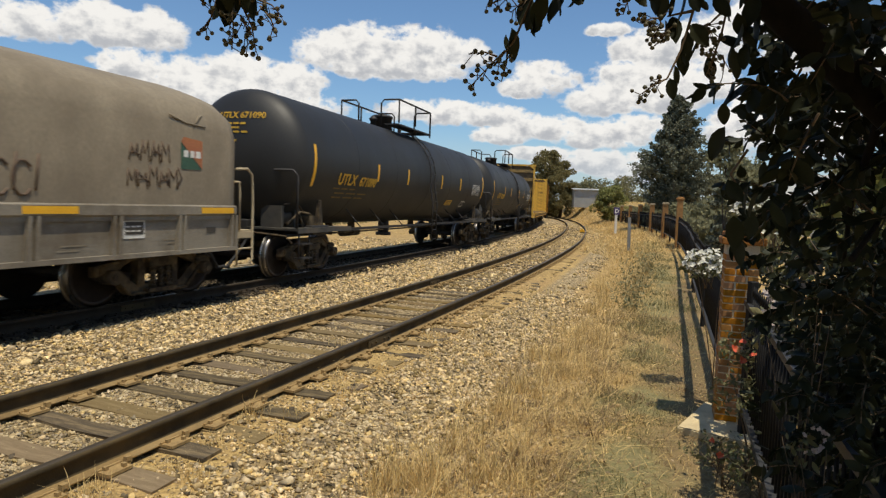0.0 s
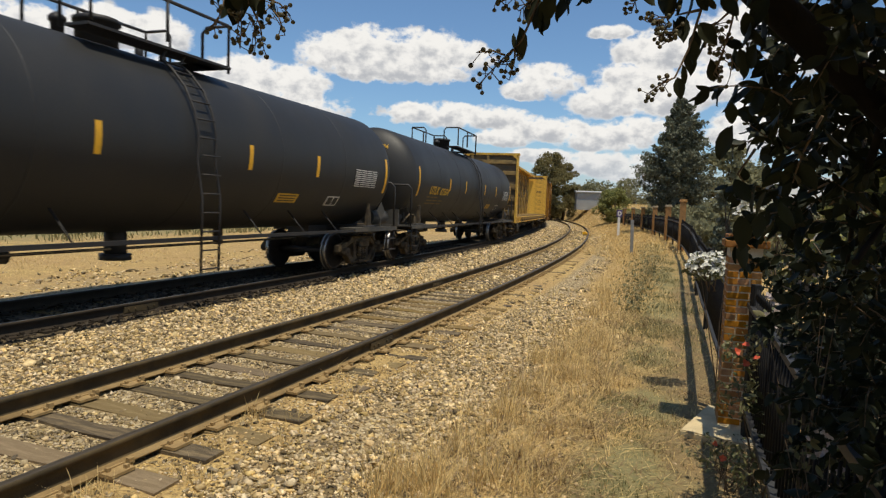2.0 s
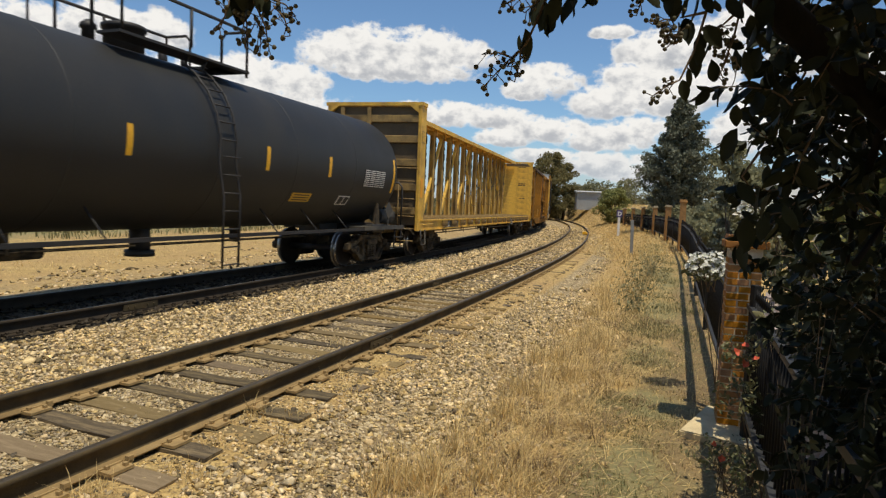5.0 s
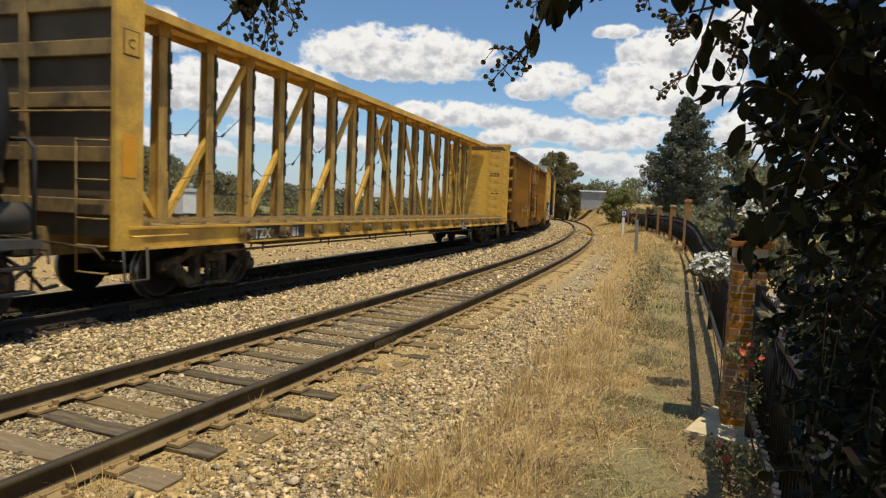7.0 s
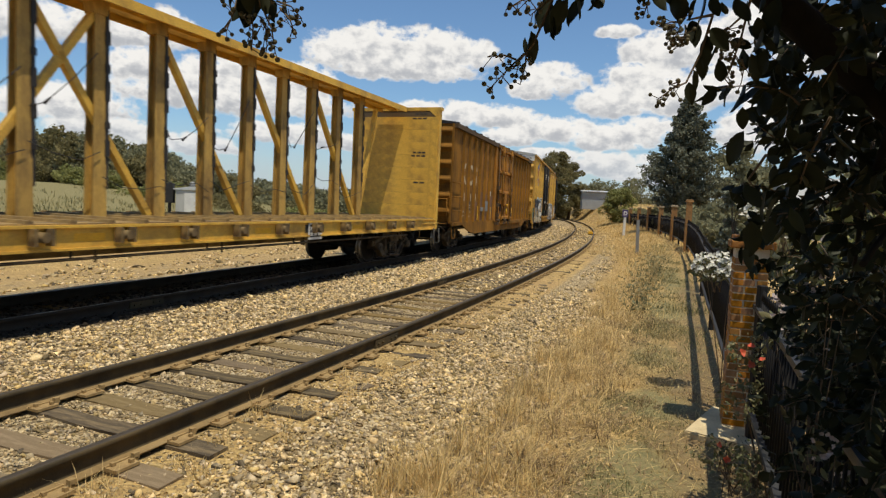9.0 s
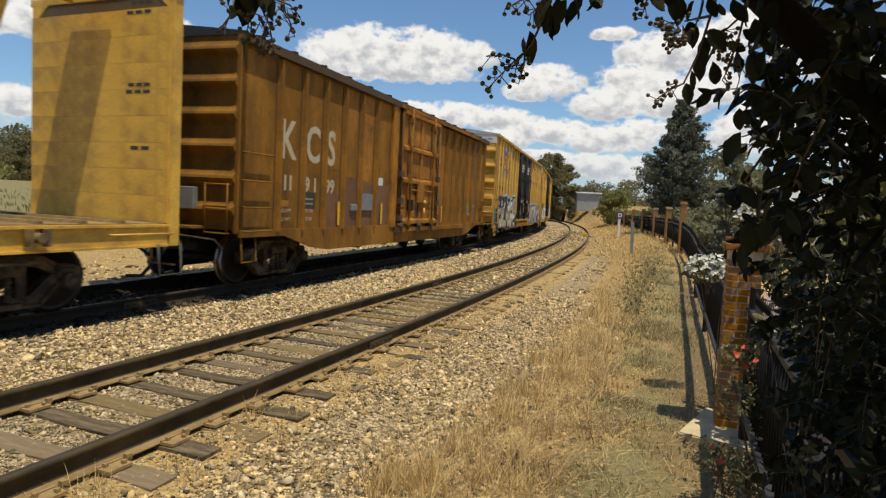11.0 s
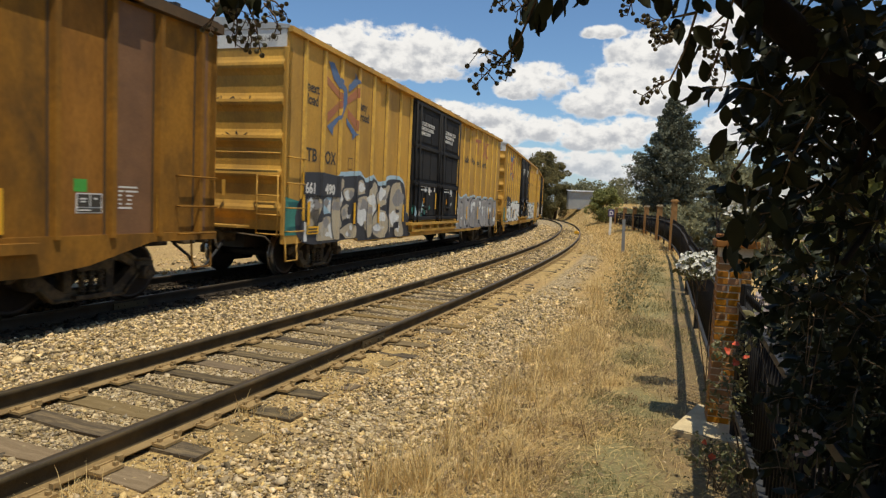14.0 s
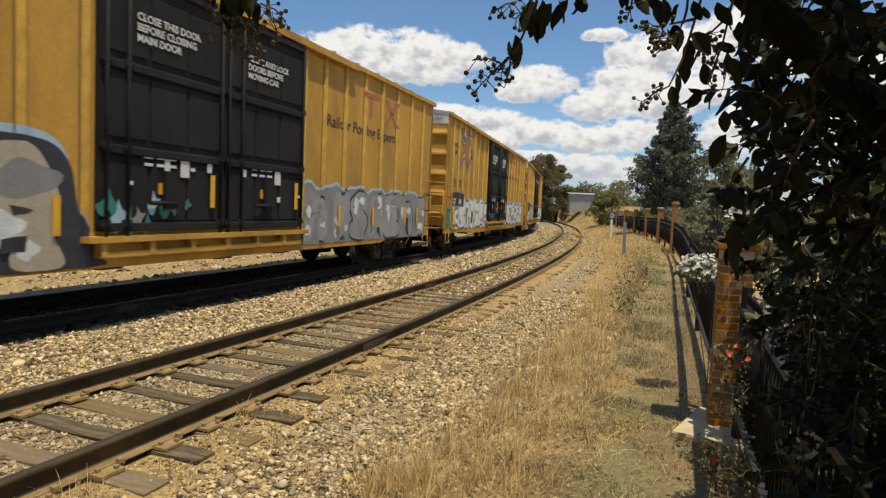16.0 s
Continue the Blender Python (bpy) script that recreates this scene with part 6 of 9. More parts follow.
    tube(bm, [(half + 0.02, -1.47, 1.85), (half + 0.14, -1.47, 1.85), (half + 0.16, -1.47, 1.7), (half + 0.16, -1.47, 1.05)], 0.02, 8)
    part("handrail", bm, M_CREAM, car, "cream bent-pipe handrail")
    bm = bmesh.new()
    for z in (0.46, 0.74):
        rod(bm, (half + 0.1, -1.47, z), (half + 0.5, -1.47, z), 0.018, 6)
    rod(bm, (half + 0.1, -1.47, 0.46), (half + 0.1, -1.47, 1.0), 0.018, 6)
    part("step", bm, M_CREAM, car)
    bm = bmesh.new()
    box(bm, -half, half, -0.35, 0.35, 0.62, 0.98)
    part("centre_sill", bm, M_BLACK, car)
    add_coupler(car, half + 0.15, 1)
    add_coupler(car, -half - 0.15, -1)
    add_truck(car, half - 1.15)
    add_truck(car, -half + 1.15)
    return car


# -- centre-beam flatcar --


def build_centerbeam(u0, u1):
    half = (u1 - u0) / 2
    car = start_car("centerbeam_flatcar", (u0 + u1) / 2, half - 2.35, "empty yellow centre-beam lumber flatcar with end bulkheads", "flatcar")
    bm = bmesh.new()
    box(bm, -half + 0.25, half - 0.25, -1.42, 1.42, 1.10, 1.17)
    part("deck", bm, M_DECK, car, "worn yellow steel deck")
    bm = bmesh.new()
    prism(bm, [(-0.05, 1.17), (0.05, 1.17), (0.04, 1.21), (-0.04, 1.21)], "y", -1.40, 1.40)
    riser = mesh_of("deck_riser", bm, M_DECK)
    for x in np.arange(-half + 0.6, half - 0.4, 0.565):
        piece("deck_riser", riser, car, pose(float(x), 0, 0))
    for y in (-1.44, 1.44):
        bm = bmesh.new()
        s = -1 if y < 0 else 1
        box(bm, -half + 0.2, half - 0.2, min(y, y - s * 0.06), max(y, y - s * 0.06), 0.86, 1.14)
        box(bm, -half + 0.2, half - 0.2, min(y + s * 0.05, y - s * 0.10), max(y + s * 0.05, y - s * 0.10), 1.12, 1.155)
        box(bm, -half + 0.2, half - 0.2, min(y + s * 0.03, y - s * 0.10), max(y + s * 0.03, y - s * 0.10), 0.84, 0.87)
        part("side_sill", bm, M_BEAM, car, "yellow side sill")
    bm = bmesh.new()
    prism(bm, [(-half + 3.6, 1.1), (-half + 5.0, 0.62), (half - 5.0, 0.62), (half - 3.6, 1.1)], "y", -0.25, 0.25)
    box(bm, -half, half, -0.2, 0.2, 0.70, 1.1)
    part("centre_sill", bm, M_DECK, car)
    bm = bmesh.new()
    rod(bm, (-half + 2.0, -1.36, 0.72), (half - 2.0, -1.36, 0.72), 0.022, 6)
    for x in np.arange(-half + 3.0, half - 2.6, 2.4):
        rod(bm, (float(x), -1.36, 0.72), (float(x), -1.36, 0.9), 0.018, 6)
        rod(bm, (float(x) + 0.35, -1.36, 0.66), (float(x) + 0.35, -1.36, 0.9), 0.018, 6)
    part("winch_rod", bm, M_TRUCK, car)
    # winches along the sill, reflectors between
    bmw = bmesh.new()
    rod(bmw, (0, -0.16, 0), (0, 0.0, 0), 0.06, 10)
    rod(bmw, (-0.13, -0.08, 0.0), (0.13, -0.08, 0.0), 0.045, 8)
    box(bmw, -0.12, -0.09, -0.14, 0.0, -0.10, 0.10)
    box(bmw, 0.09, 0.12, -0.14, 0.0, -0.10, 0.10)
    winch = mesh_of("winch", bmw, M_DECK)
    posts = [-half + 2.30 + 1.175 * k for k in range(16)]
    for k, x in enumerate(posts):
        piece("winch", winch, car, pose(x + 0.35, -1.45, 1.02))
    for x in posts[1::3]:
        flat_shape(car, "reflector_stripe", [(x - 0.35, 0.95), (x + 0.1, 0.95), (x + 0.1, 1.05), (x - 0.35, 1.05)], -1.442, M_REFLECT, "yellow reflective strip")
    # reporting mark on a black panel
    flat_shape(car, "mark_panel", [(-half + 2.75, 0.87), (-half + 4.62, 0.87), (-half + 4.62, 1.12), (-half + 2.75, 1.12)], -1.442, M_LET_K, "black panel behind the reporting mark")
    side_text(car, "TTZX", -half + 2.80, 0.90, 0.25, M_LETTER, -1.452, 1.0, 0.004)
    side_text(car, "85181", -half + 3.78, 0.90, 0.25, M_LETTER, -1.452, 1.0, 0.004)
    bars(car, "small_writing", [(x0, 0.92, 0.14, 0.16) for x0 in (4.05, 4.3, 4.6)], -1.442, M_LET_K)
    sx = -half + 15.35
    flat_shape(car, "stencil_frame", [(sx, 0.78), (sx + 0.5, 0.78), (sx + 0.5, 1.13), (sx, 1.13)], -1.462, M_LETTER, "white framed stencil panel")
    flat_shape(car, "stencil_inside", [(sx + 0.05, 0.83), (sx + 0.45, 0.83), (sx + 0.45, 1.08), (sx + 0.05, 1.08)], -1.468, M_LET_K)
    bars(car, "small_writing", [(sx + 0.07 + 0.13 * i, 0.86 + 0.11 * j, 0.1, 0.07) for i in range(3) for j in range(2)], -1.472, M_LETTER)
    # centre beam: posts, diagonals, top chord
    top = 4.42
    for x in posts:
        bm = bmesh.new()
        # near and far flange, wider at the foot, on a web
        w0, w1, f0, f1, t = 0.120, 0.088, 0.10, 0.08, 0.02
        ring = [(-w0, -f0), (w0, -f0), (w0, -f0 + t), (0.02, -f0 + t), (0.02, f0 - t), (w0, f0 - t), (w0, f0), (-w0, f0), (-w0, f0 - t), (-0.02, f0 - t), (-0.02, -f0 + t), (-w0, -f0 + t)]
        lo = [bm.verts.new((x + u, v, 1.17)) for u, v in ring]
        hi = [bm.verts.new((x + (u * w1 / w0 if abs(u) > 0.03 else u), v * f1 / f0, top)) for u, v in ring]
        n = len(ring)
        for i in range(n):
            bm.faces.new((lo[i], lo[(i + 1) % n], hi[(i + 1) % n], hi[i]))
        bm.faces.new(lo)
        bm.faces.new(hi[::-1])
        part("post", bm, M_POST, car, "tapered yellow centre-beam post")
        bm = bmesh.new()
        box(bm, x + 0.095, x + 0.150, -0.095, -0.06, 1.6, 4.3)
        for z in np.arange(2.1, 4.1, 0.42):
            box(bm, x + 0.085, x + 0.165, -0.110, -0.05, float(z), float(z) + 0.2 + 0.1 * math.sin(9 * z + x))
        part("chafing_strip", bm, M_BLACK, car, "black chafing strip on the post")
    spans = [(k, k + 2) for k in (0, 2, 4, 6)] + [(k + 2, k) for k in (7, 9, 11, 13)]
    ends = [(Vector((posts[a] + (0.16 if b > a else -0.16), 0, 1.2)), Vector((posts[b] - (0.06 if b > a else -0.06), 0, top - 0.22))) for a, b in spans]
    ends += [(Vector((posts[0] - 0.1, 0, 1.2)), Vector((-half + 0.5, 0, 3.3))), (Vector((posts[-1] + 0.1, 0, 1.2)), Vector((posts[-1] + 1.0, 0, top - 0.2)))]
    for p, q in ends:
        bm = bmesh.new()
        d = (q - p).normalized()
        up = Vector((0, 1, 0)).cross(d)
        vs = []
        for c in (p, q):
            vs.append([bm.verts.new(c + up * du + Vector((0, dy, 0))) for du, dy in ((-0.052, -0.055), (0.052, -0.055), (0.052, 0.055), (-0.052, 0.055))])
        for i in range(4):
            bm.faces.new((vs[0][i], vs[0][(i + 1) % 4], vs[1][(i + 1) % 4], vs[1][i]))
        part("diagonal_brace", bm, M_BEAM, car, "yellow diagonal brace")
    bm = bmesh.new()
    prism(bm, [(-0.42, top + 0.05), (-0.42, top - 0.10), (-0.38, top - 0.10), (-0.38, top), (-0.10, top), (-0.10, top - 0.06), (0.10, top - 0.06), (0.10, top), (0.38, top), (0.38, top - 0.10), (0.42, top - 0.10), (0.42, top + 0.05)], "x", -half + 0.3, half - 0.3)
    part("top_chord", bm, M_BEAM, car, "long yellow top chord")
    for x in posts:
        bm = bmesh.new()
        prism(bm, [(x - 0.15, top - 0.005), (x + 0.15, top - 0.005), (x + 0.115, top - 0.22), (x - 0.115, top - 0.22)], "y", -0.105, 0.105)
        part("gusset", bm, M_POST, car)
    # tie-down cables
    r = random.Random(11)
    for k in range(0, 15):
        bm = bmesh.new()
        x, x2 = posts[k], posts[k + 1]
        if k % 3 != 2:
            hi, lo = 3.3 + r.uniform(-0.35, 0.35), 2.65 + r.uniform(-0.25, 0.2)
            end = Vector((x + r.uniform(0.28, 0.5), -0.15, lo))
            top_end = Vector((x2 - 0.06, -0.11, hi))
            tube(bm, [tuple(top_end), tuple(end.lerp(top_end, 0.5) + Vector((0, 0, -0.03))), tuple(end)], 0.008, 5)
            tube(bm, [tuple(end), (x + 0.2, -0.14, lo - 0.05), (x + 0.06, -0.11, lo + r.uniform(-0.2, 0.25))], 0.008, 5)
            d = (top_end - end).normalized()
            rod(bm, tuple(end - d * 0.06), tuple(end + d * 0.07), 0.022, 6, 0.014)
            part("tie_down_cable", bm, M_BLACK, car, "slack black tie-down cable")
            bm = bmesh.new()
        low = 2.0 + r.uniform(-0.25, 0.25)
        tube(bm, [(x + 0.02, -0.13, low), (x + 0.35, -0.15, low - r.uniform(0.05, 0.2)), (x + 0.8, -0.15, low - r.uniform(0.0, 0.2)), (x2 - 0.02, -0.13, low + r.uniform(-0.2, 0.2))], 0.007, 5)
        part("tie_down_cable", bm, M_BLACK, car, "slack black tie-down cable")
    # bulkheads
    zt = 4.40
    for out in (-1, 1):
        xe = out * half
        bh = part("bulkhead", bmesh.new(), M_BOARD, car, "tall yellow end bulkhead with a dark brown ribbed face")
        bm = bmesh.new()
        a, b = sorted((xe - out * 0.10, xe - out * 0.16))
        box(bm, a, b, -1.42, 1.42, 1.0, zt - 0.04)
        bh.data = mesh_of("bulkhead", bm, M_BOARD)
        for y in (-1.46, 1.46):
            bm = bmesh.new()
            s = -1 if y < 0 else 1
            a, b = sorted((xe, xe - out * (0.46 if out < 0 else 0.17)))
            box(bm, a, b, min(y, y - s * 0.10), max(y, y - s * 0.10), 0.84, zt)
            part("corner_post", bevelled(bm, 0.012), M_BEAM, bh)
        bm = bmesh.new()
        a, b = sorted((xe + out * 0.02, xe - out * (0.40 if out < 0 else 0.17)))
        box(bm, a, b, -1.50, 1.50, zt - 0.02, zt + 0.08)
        prism(bm, [(-1.36, zt - 0.02), (-1.36, zt - 0.22), (-1.1, zt - 0.02)], "x", a, b)
        prism(bm, [(1.36, zt - 0.02), (1.36, zt - 0.22), (1.1, zt - 0.02)], "x", a, b)
        part("top_beam", bm, M_BEAM, bh)
        # darker worn yellow on the ribs paints the shade between the corner posts
        for z in (1.30, 1.98, 2.68, 3.34, 3.92):
            bm = bmesh.new()
            a, b = sorted((xe - out * 0.02, xe - out * 0.10))
            box(bm, a, b, -1.36, 1.36, z, z + 0.20)
            part("rib", bevelled(bm, 0.01), M_DECK, bh)
        for y in (0.15, 0.98):
            bm = bmesh.new()
            a, b = sorted((xe + out * 0.01, xe - out * 0.06))
            box(bm, a, b, y - 0.06, y + 0.06, 1.0, zt - 0.05)
            part("upright", bevelled(bm, 0.01), M_DECK, bh)
        # inner face towards the load: sheeted yellow
        bm = bmesh.new()
        a, b = sorted((xe - out * 0.16, xe - out * 0.20))
        box(bm, a, b, -1.42, 1.42, 1.17, 1.17 + 0.375)
        sheet = mesh_of("inner_plank", bm, M_BEAM)
        for k in range(8):
            piece("inner_plank", sheet, bh, pose(0, 0, k * 0.378))
        bm = bmesh.new()
        for z, w, n in ((4.25, 0.4, 3), (4.12, 0.5, 3), (3.1, 0.45, 3), (3.0, 0.5, 3), (2.2, 0.4, 2)):
            for j in range(n):
                box(bm, min(xe - out * 0.2, xe - out * 0.204), max(xe - out * 0.2, xe - out * 0.204), -1.05 + j * w / n, -1.05 + (j + 0.75) * w / n, z, z + 0.05)
        part("small_writing", bm, M_LET_K, bh)
        bm = bmesh.new()
        end_ladder(bm, xe + out * 0.06, -1.32, -0.86, (0.55, 0.9, 1.25, 1.75, 2.25), out)
        end_ladder(bm, xe + out * 0.06, 1.10, 1.36, (1.3, 1.9, 2.5, 3.1, 3.5, 3.9), out)
        rod(bm, (xe + out * 0.06, -0.86, 0.55), (xe + out * 0.06, -0.86, 2.28), 0.014, 6)
        rod(bm, (xe + out * 0.05, -1.4, 2.62), (xe + out * 0.05, 1.0, 2.62), 0.016, 6)
        part_split("grab_iron", bm, M_DECK, bh, "soiled yellow grab irons")
        bm = bmesh.new()
        tube(bm, [(xe - out * 0.05, -1.53, 0.88), (xe - out * 0.05, -1.56, 0.45), (xe - out * 0.45, -1.56, 0.45), (xe - out * 0.45, -1.53, 0.88)], 0.018, 6)
        part("step", bm, M_DULL, car, "grey bent-bar step")
        bm = bmesh.new()
        tube(bm, [(xe - out * 0.2, -1.50, 1.03), (xe - out * 0.2, -1.56, 1.03), (xe - out * 1.2, -1.56, 1.03), (xe - out * 1.2, -1.50, 1.03)], 0.014, 6)
        part("side_grab", bm, M_BEAM, car)
        add_coupler(car, xe, out)
        add_truck(car, out * (half - 2.35))
    flat_shape(car, "reflector_stripe", [(-half + 0.1, 1.8), (-half + 0.32, 1.8), (-half + 0.32, 2.35), (-half + 0.1, 2.35)], -1.464, M_TAPE, "orange reflective patch")
    flat_shape(car, "letter_box", [(-half + 0.10, 3.35), (-half + 0.36, 3.35), (-half + 0.36, 3.68), (-half + 0.10, 3.68)], -1.462, M_LET_K)
    flat_shape(car, "letter_box", [(-half + 0.115, 3.365), (-half + 0.345, 3.365), (-half + 0.345, 3.665), (-half + 0.115, 3.665)], -1.466, M_BEAM)
    side_text(car, "C", -half + 0.17, 3.45, 0.17, M_LET_K, -1.471)
    brake_wheel(car, -half - 0.12, 0.75, 1.9, -1)
    return car


# -- box cars --


def roof_and_shell(car, half, w, z0, z1, zr, mat, mat_roof, end_mat):
    bm = bmesh.new()
    box(bm, -half + 0.03, half - 0.03, -w, w, z0 + 0.01, z1)
    part("body", bm, mat, car)
    bm = bmesh.new()
    prism(bm, [(-w - 0.02, z1 - 0.03), (w + 0.02, z1 - 0.03), (w + 0.02, z1 + 0.03), (0, zr), (-w - 0.02, z1 + 0.03)], "x", -half, half)
    for k in range(int(half * 2 / 1.1)):
        x = -half + 0.5 + k * 1.1
        prism(bm, [(-w, z1 + 0.03), (0, zr), (w, z1 + 0.03), (w, z1 + 0.08), (0, zr + 0.05), (-w, z1 + 0.08)], "x", x, x + 0.08)
    part("roof", bm, mat_roof, car, "ribbed steel roof")


def corrugated_end(car, xe, out, w, z0, z1, mat, count, thick):
    """End wall with heavy horizontal corrugations."""
    bm = bmesh.new()
    a = xe - out * 0.10
    step = (z1 - z0) / count
    prof = []
    for k in range(count):
        zc, n = z0 + step * (k + 0.5), 6
        prof.append((a, zc - step * 0.5))
        prof += [(a + out * thick * math.sin(math.pi * j / n) ** 0.6, zc - step * 0.24 + step * 0.48 * j / n) for j in range(1, n)]
    prof += [(a, z1), (a - out * 0.02, z1), (a - out * 0.02, z0)]
    prism(bm, prof, "y", -w + 0.06, w - 0.06)
    part("end_wall", bm, mat, car, "end wall of deep horizontal corrugations")
    bm = bmesh.new()
    for y in (-w, w):
        s = -1 if y < 0 else 1
        box(bm, min(xe, xe - out * 0.16), max(xe, xe - out * 0.16), min(y, y - s * 0.09), max(y, y - s * 0.09), z0 - 0.12, z1)
    part_split("corner_post", bevelled(bm, 0.012), mat, car)


def side_ribs(car, xs, w, z0, z1, mat, proud=0.095, width=0.06, edge_mat=None):
    bm = bmesh.new()
    prism(bm, [(-width, 0), (-width * 0.55, -proud), (width * 0.55, -proud), (width, 0)], "z", z0, z1)
    me = mesh_of("side_rib", bm, mat)
    # dark strips along each rib; the yellow cars' pair paints its shadow lines
    bm = bmesh.new()
    box(bm, -width - 0.032, -width + 0.004, -0.006, 0.0, z0, z1)
    box(bm, width - 0.004, width + 0.022, -0.006, 0.0, z0, z1)
    line = mesh_of("rib_flange", bm, edge_mat or mat)
    for x in xs:
        if edge_mat:
            piece("rib_flange", line, car, pose(x, -w, 0))
        piece("side_rib", me, car, pose(x, -w, 0))
        piece("side_rib", me, car, pose(x, w, 0, 0, 0, 180))


def build_brown_boxcar(u0, u1):
    half = (u1 - u0) / 2
    car = start_car("boxcar", (u0 + u1) / 2, half - 1.85, "rust-brown ribbed boxcar with a faded orange plug door", "boxcar")
    w, z0, z1 = 1.52, 1.02, 4.22
    roof_and_shell(car, half, w, z0, z1, 4.42, M_BROWN, M_BLACK, M_BROWN)
    # eave strip and fish-belly sill
    for s in (-1, 1):
        bm = bmesh.new()
        a, b = sorted((s * w, s * (w + 0.12)))
        box(bm, -half, half, a, b, z1 - 0.16, z1 - 0.02)
        part("eave_rail", bm, M_RUSTBROWN, car)
        bm = bmesh.new()
        a, b = sorted((s * (w + 0.005), s * (w + 0.055)))
        prism(bm, [(-half + 0.02, 1.04), (-half + 0.02, 0.92), (-half + 1.3, 0.92), (-half + 2.3, 0.66), (-half + 3.0, 0.58), (half - 3.0, 0.58), (half - 2.3, 0.66), (half - 1.3, 0.92), (half - 0.02, 0.92), (half - 0.02, 1.04)], "y", a, b)
        part("side_sill", bm, M_BROWN, car, "deep brown side sill")
    door0, door1 = 6.66 - half, 9.45 - half
    first = [1.91 - half + (k - 1) * 0.825 for k in range(0, 6)]
    first = [x for x in first if x < door0 - 0.25 and x > -half + 0.3]
    rest = [10.6 - half + 0.775 * k for k in range(8) if 10.6 - half + 0.775 * k < half - 0.25]
    side_ribs(car, first + rest, w, 1.0, z1 - 0.2, M_BROWN, edge_mat=M_RUSTBROWN)
    for x in (door0 - 0.35, door1 + 0.26):
        for y in (-w,):
            bm = bmesh.new()
            box(bm, x - 0.17, x + 0.17, y - 0.085, y, 0.98, z1 - 0.05)
            part("door_post", bevelled(bm, 0.01), M_ORANGE, car)
    # panels between the ribs, repainted and rusted one by one
    edges = [door1 + 0.44] + rest + [half - 0.12]
    for k, (a, b) in enumerate(zip(edges, edges[1:])):
        flat_shape(car, "side_panel", [(a + 0.07, 1.03), (b - 0.10, 1.03), (b - 0.10, z1 - 0.20), (a + 0.07, z1 - 0.20)], -w - 0.0005, (M_RUST, M_BROWN, M_RUST, M_BROWN, M_RUST, M_PATCH, M_BROWN, M_PATCH, M_BROWN)[k % 9], "rust-streaked side panel")
    for k, (a, b) in enumerate(zip(first[2:], first[3:])):
        flat_shape(car, "side_panel", [(a + 0.07, 2.2 - 0.3 * k), (b - 0.15, 2.25 - 0.3 * k), (b - 0.15, z1 - 0.2), (a + 0.07, z1 - 0.2)], -w - 0.0005, (M_BROWN, M_RUST, M_ORANGE)[k % 3], "rust-streaked side panel")
    # plug door with rods, panels and a lever
    door = part("door", bmesh.new(), M_ORANGE, car, "faded orange plug door with locking rods")
    bm = bmesh.new()
    box(bm, door0, door1, -w - 0.09, -w - 0.02, 1.04, z1 - 0.22)
    door.data = mesh_of("door", bm, M_ORANGE)
    # recessed panels between heavy rails and a mid stile
    for x0, x1 in ((door0 + 0.06, door0 + 0.36), (door0 + 0.46, door0 + 1.30), (door0 + 1.52, door1 - 0.62), (door1 - 0.52, door1 - 0.06)):
        for za, zb in ((1.18, 1.42), (1.50, 2.12), (2.34, 2.98), (3.18, z1 - 0.30)):
            bm = bmesh.new()
            box(bm, x0, x1, -w - 0.104, -w - 0.088, za, zb)
            part("door_panel", bevelled(bm, 0.006), M_ORANGE, door)
    for z in (1.06, 2.15, 3.0, z1 - 0.3):
        bm = bmesh.new()
        prism(bm, [(-w - 0.09, z), (-w - 0.19, z + 0.02), (-w - 0.19, z + 0.10), (-w - 0.09, z + 0.16)], "x", door0 - 0.02, door1 + 0.02)
        part("door_rail", bm, M_ORANGE, door)
    bm = bmesh.new()
    box(bm, door0 + 1.32, door0 + 1.50, -w - 0.15, -w - 0.09, 1.1, z1 - 0.3)
    part("door_stile", bevelled(bm, 0.01), M_ORANGE, door)
    for x in (door0 + 0.41, door1 - 0.57):
        bm = bmesh.new()
        rod(bm, (x, -w - 0.22, 0.92), (x, -w - 0.22, z1 - 0.1), 0.030, 8)
        for z in (1.05, 2.14, 3.0, 3.75):
            box(bm, x - 0.07, x + 0.07, -w - 0.25, -w - 0.10, z, z + 0.14)
        part("locking_rod", bm, M_BROWN, door)
    for x in (door0 - 0.06, door1 + 0.06):
        bm = bmesh.new()
        rod(bm, (x, -w - 0.14, 1.0), (x, -w - 0.14, z1 - 0.25), 0.022, 8)
        for z in (1.15, 1.6, 2.3):
            box(bm, x - 0.09, x + 0.09, -w - 0.19, -w - 0.08, z, z + 0.16)
        part("locking_rod", bm, M_RUSTBROWN, door)
    bm = bmesh.new()
    box(bm, door0 + 1.06, door0 + 1.52, -w - 0.22, -w - 0.15, 1.65, 2.23)
    part("latch_box", bevelled(bm, 0.015), M_ORANGE, door, "hinged orange latch cover")
    bm = bmesh.new()
    box(bm, door0 + 0.52, door0 + 0.90, -w - 0.14, -w - 0.104, 1.42, 1.72)
    part("placard_board", bevelled(bm, 0.01), M_DOOR, door, "blue-black placard board")
    bm = bmesh.new()
    rod(bm, (door0 + 0.42, -w - 0.21, 1.98), (door0 + 1.0, -w - 0.21, 1.98), 0.022, 6)
    rod(bm, (door0 + 1.62, -w - 0.21, 1.98), (door1 - 0.6, -w - 0.21, 1.98), 0.022, 6)
    part("door_handle", bm, M_BROWN, door)
    bm = bmesh.new()
    rod(bm, (door0 + 1.62, -w - 0.19, 1.28), (door0 + 1.62, -w - 0.19, 1.52), 0.035, 8)
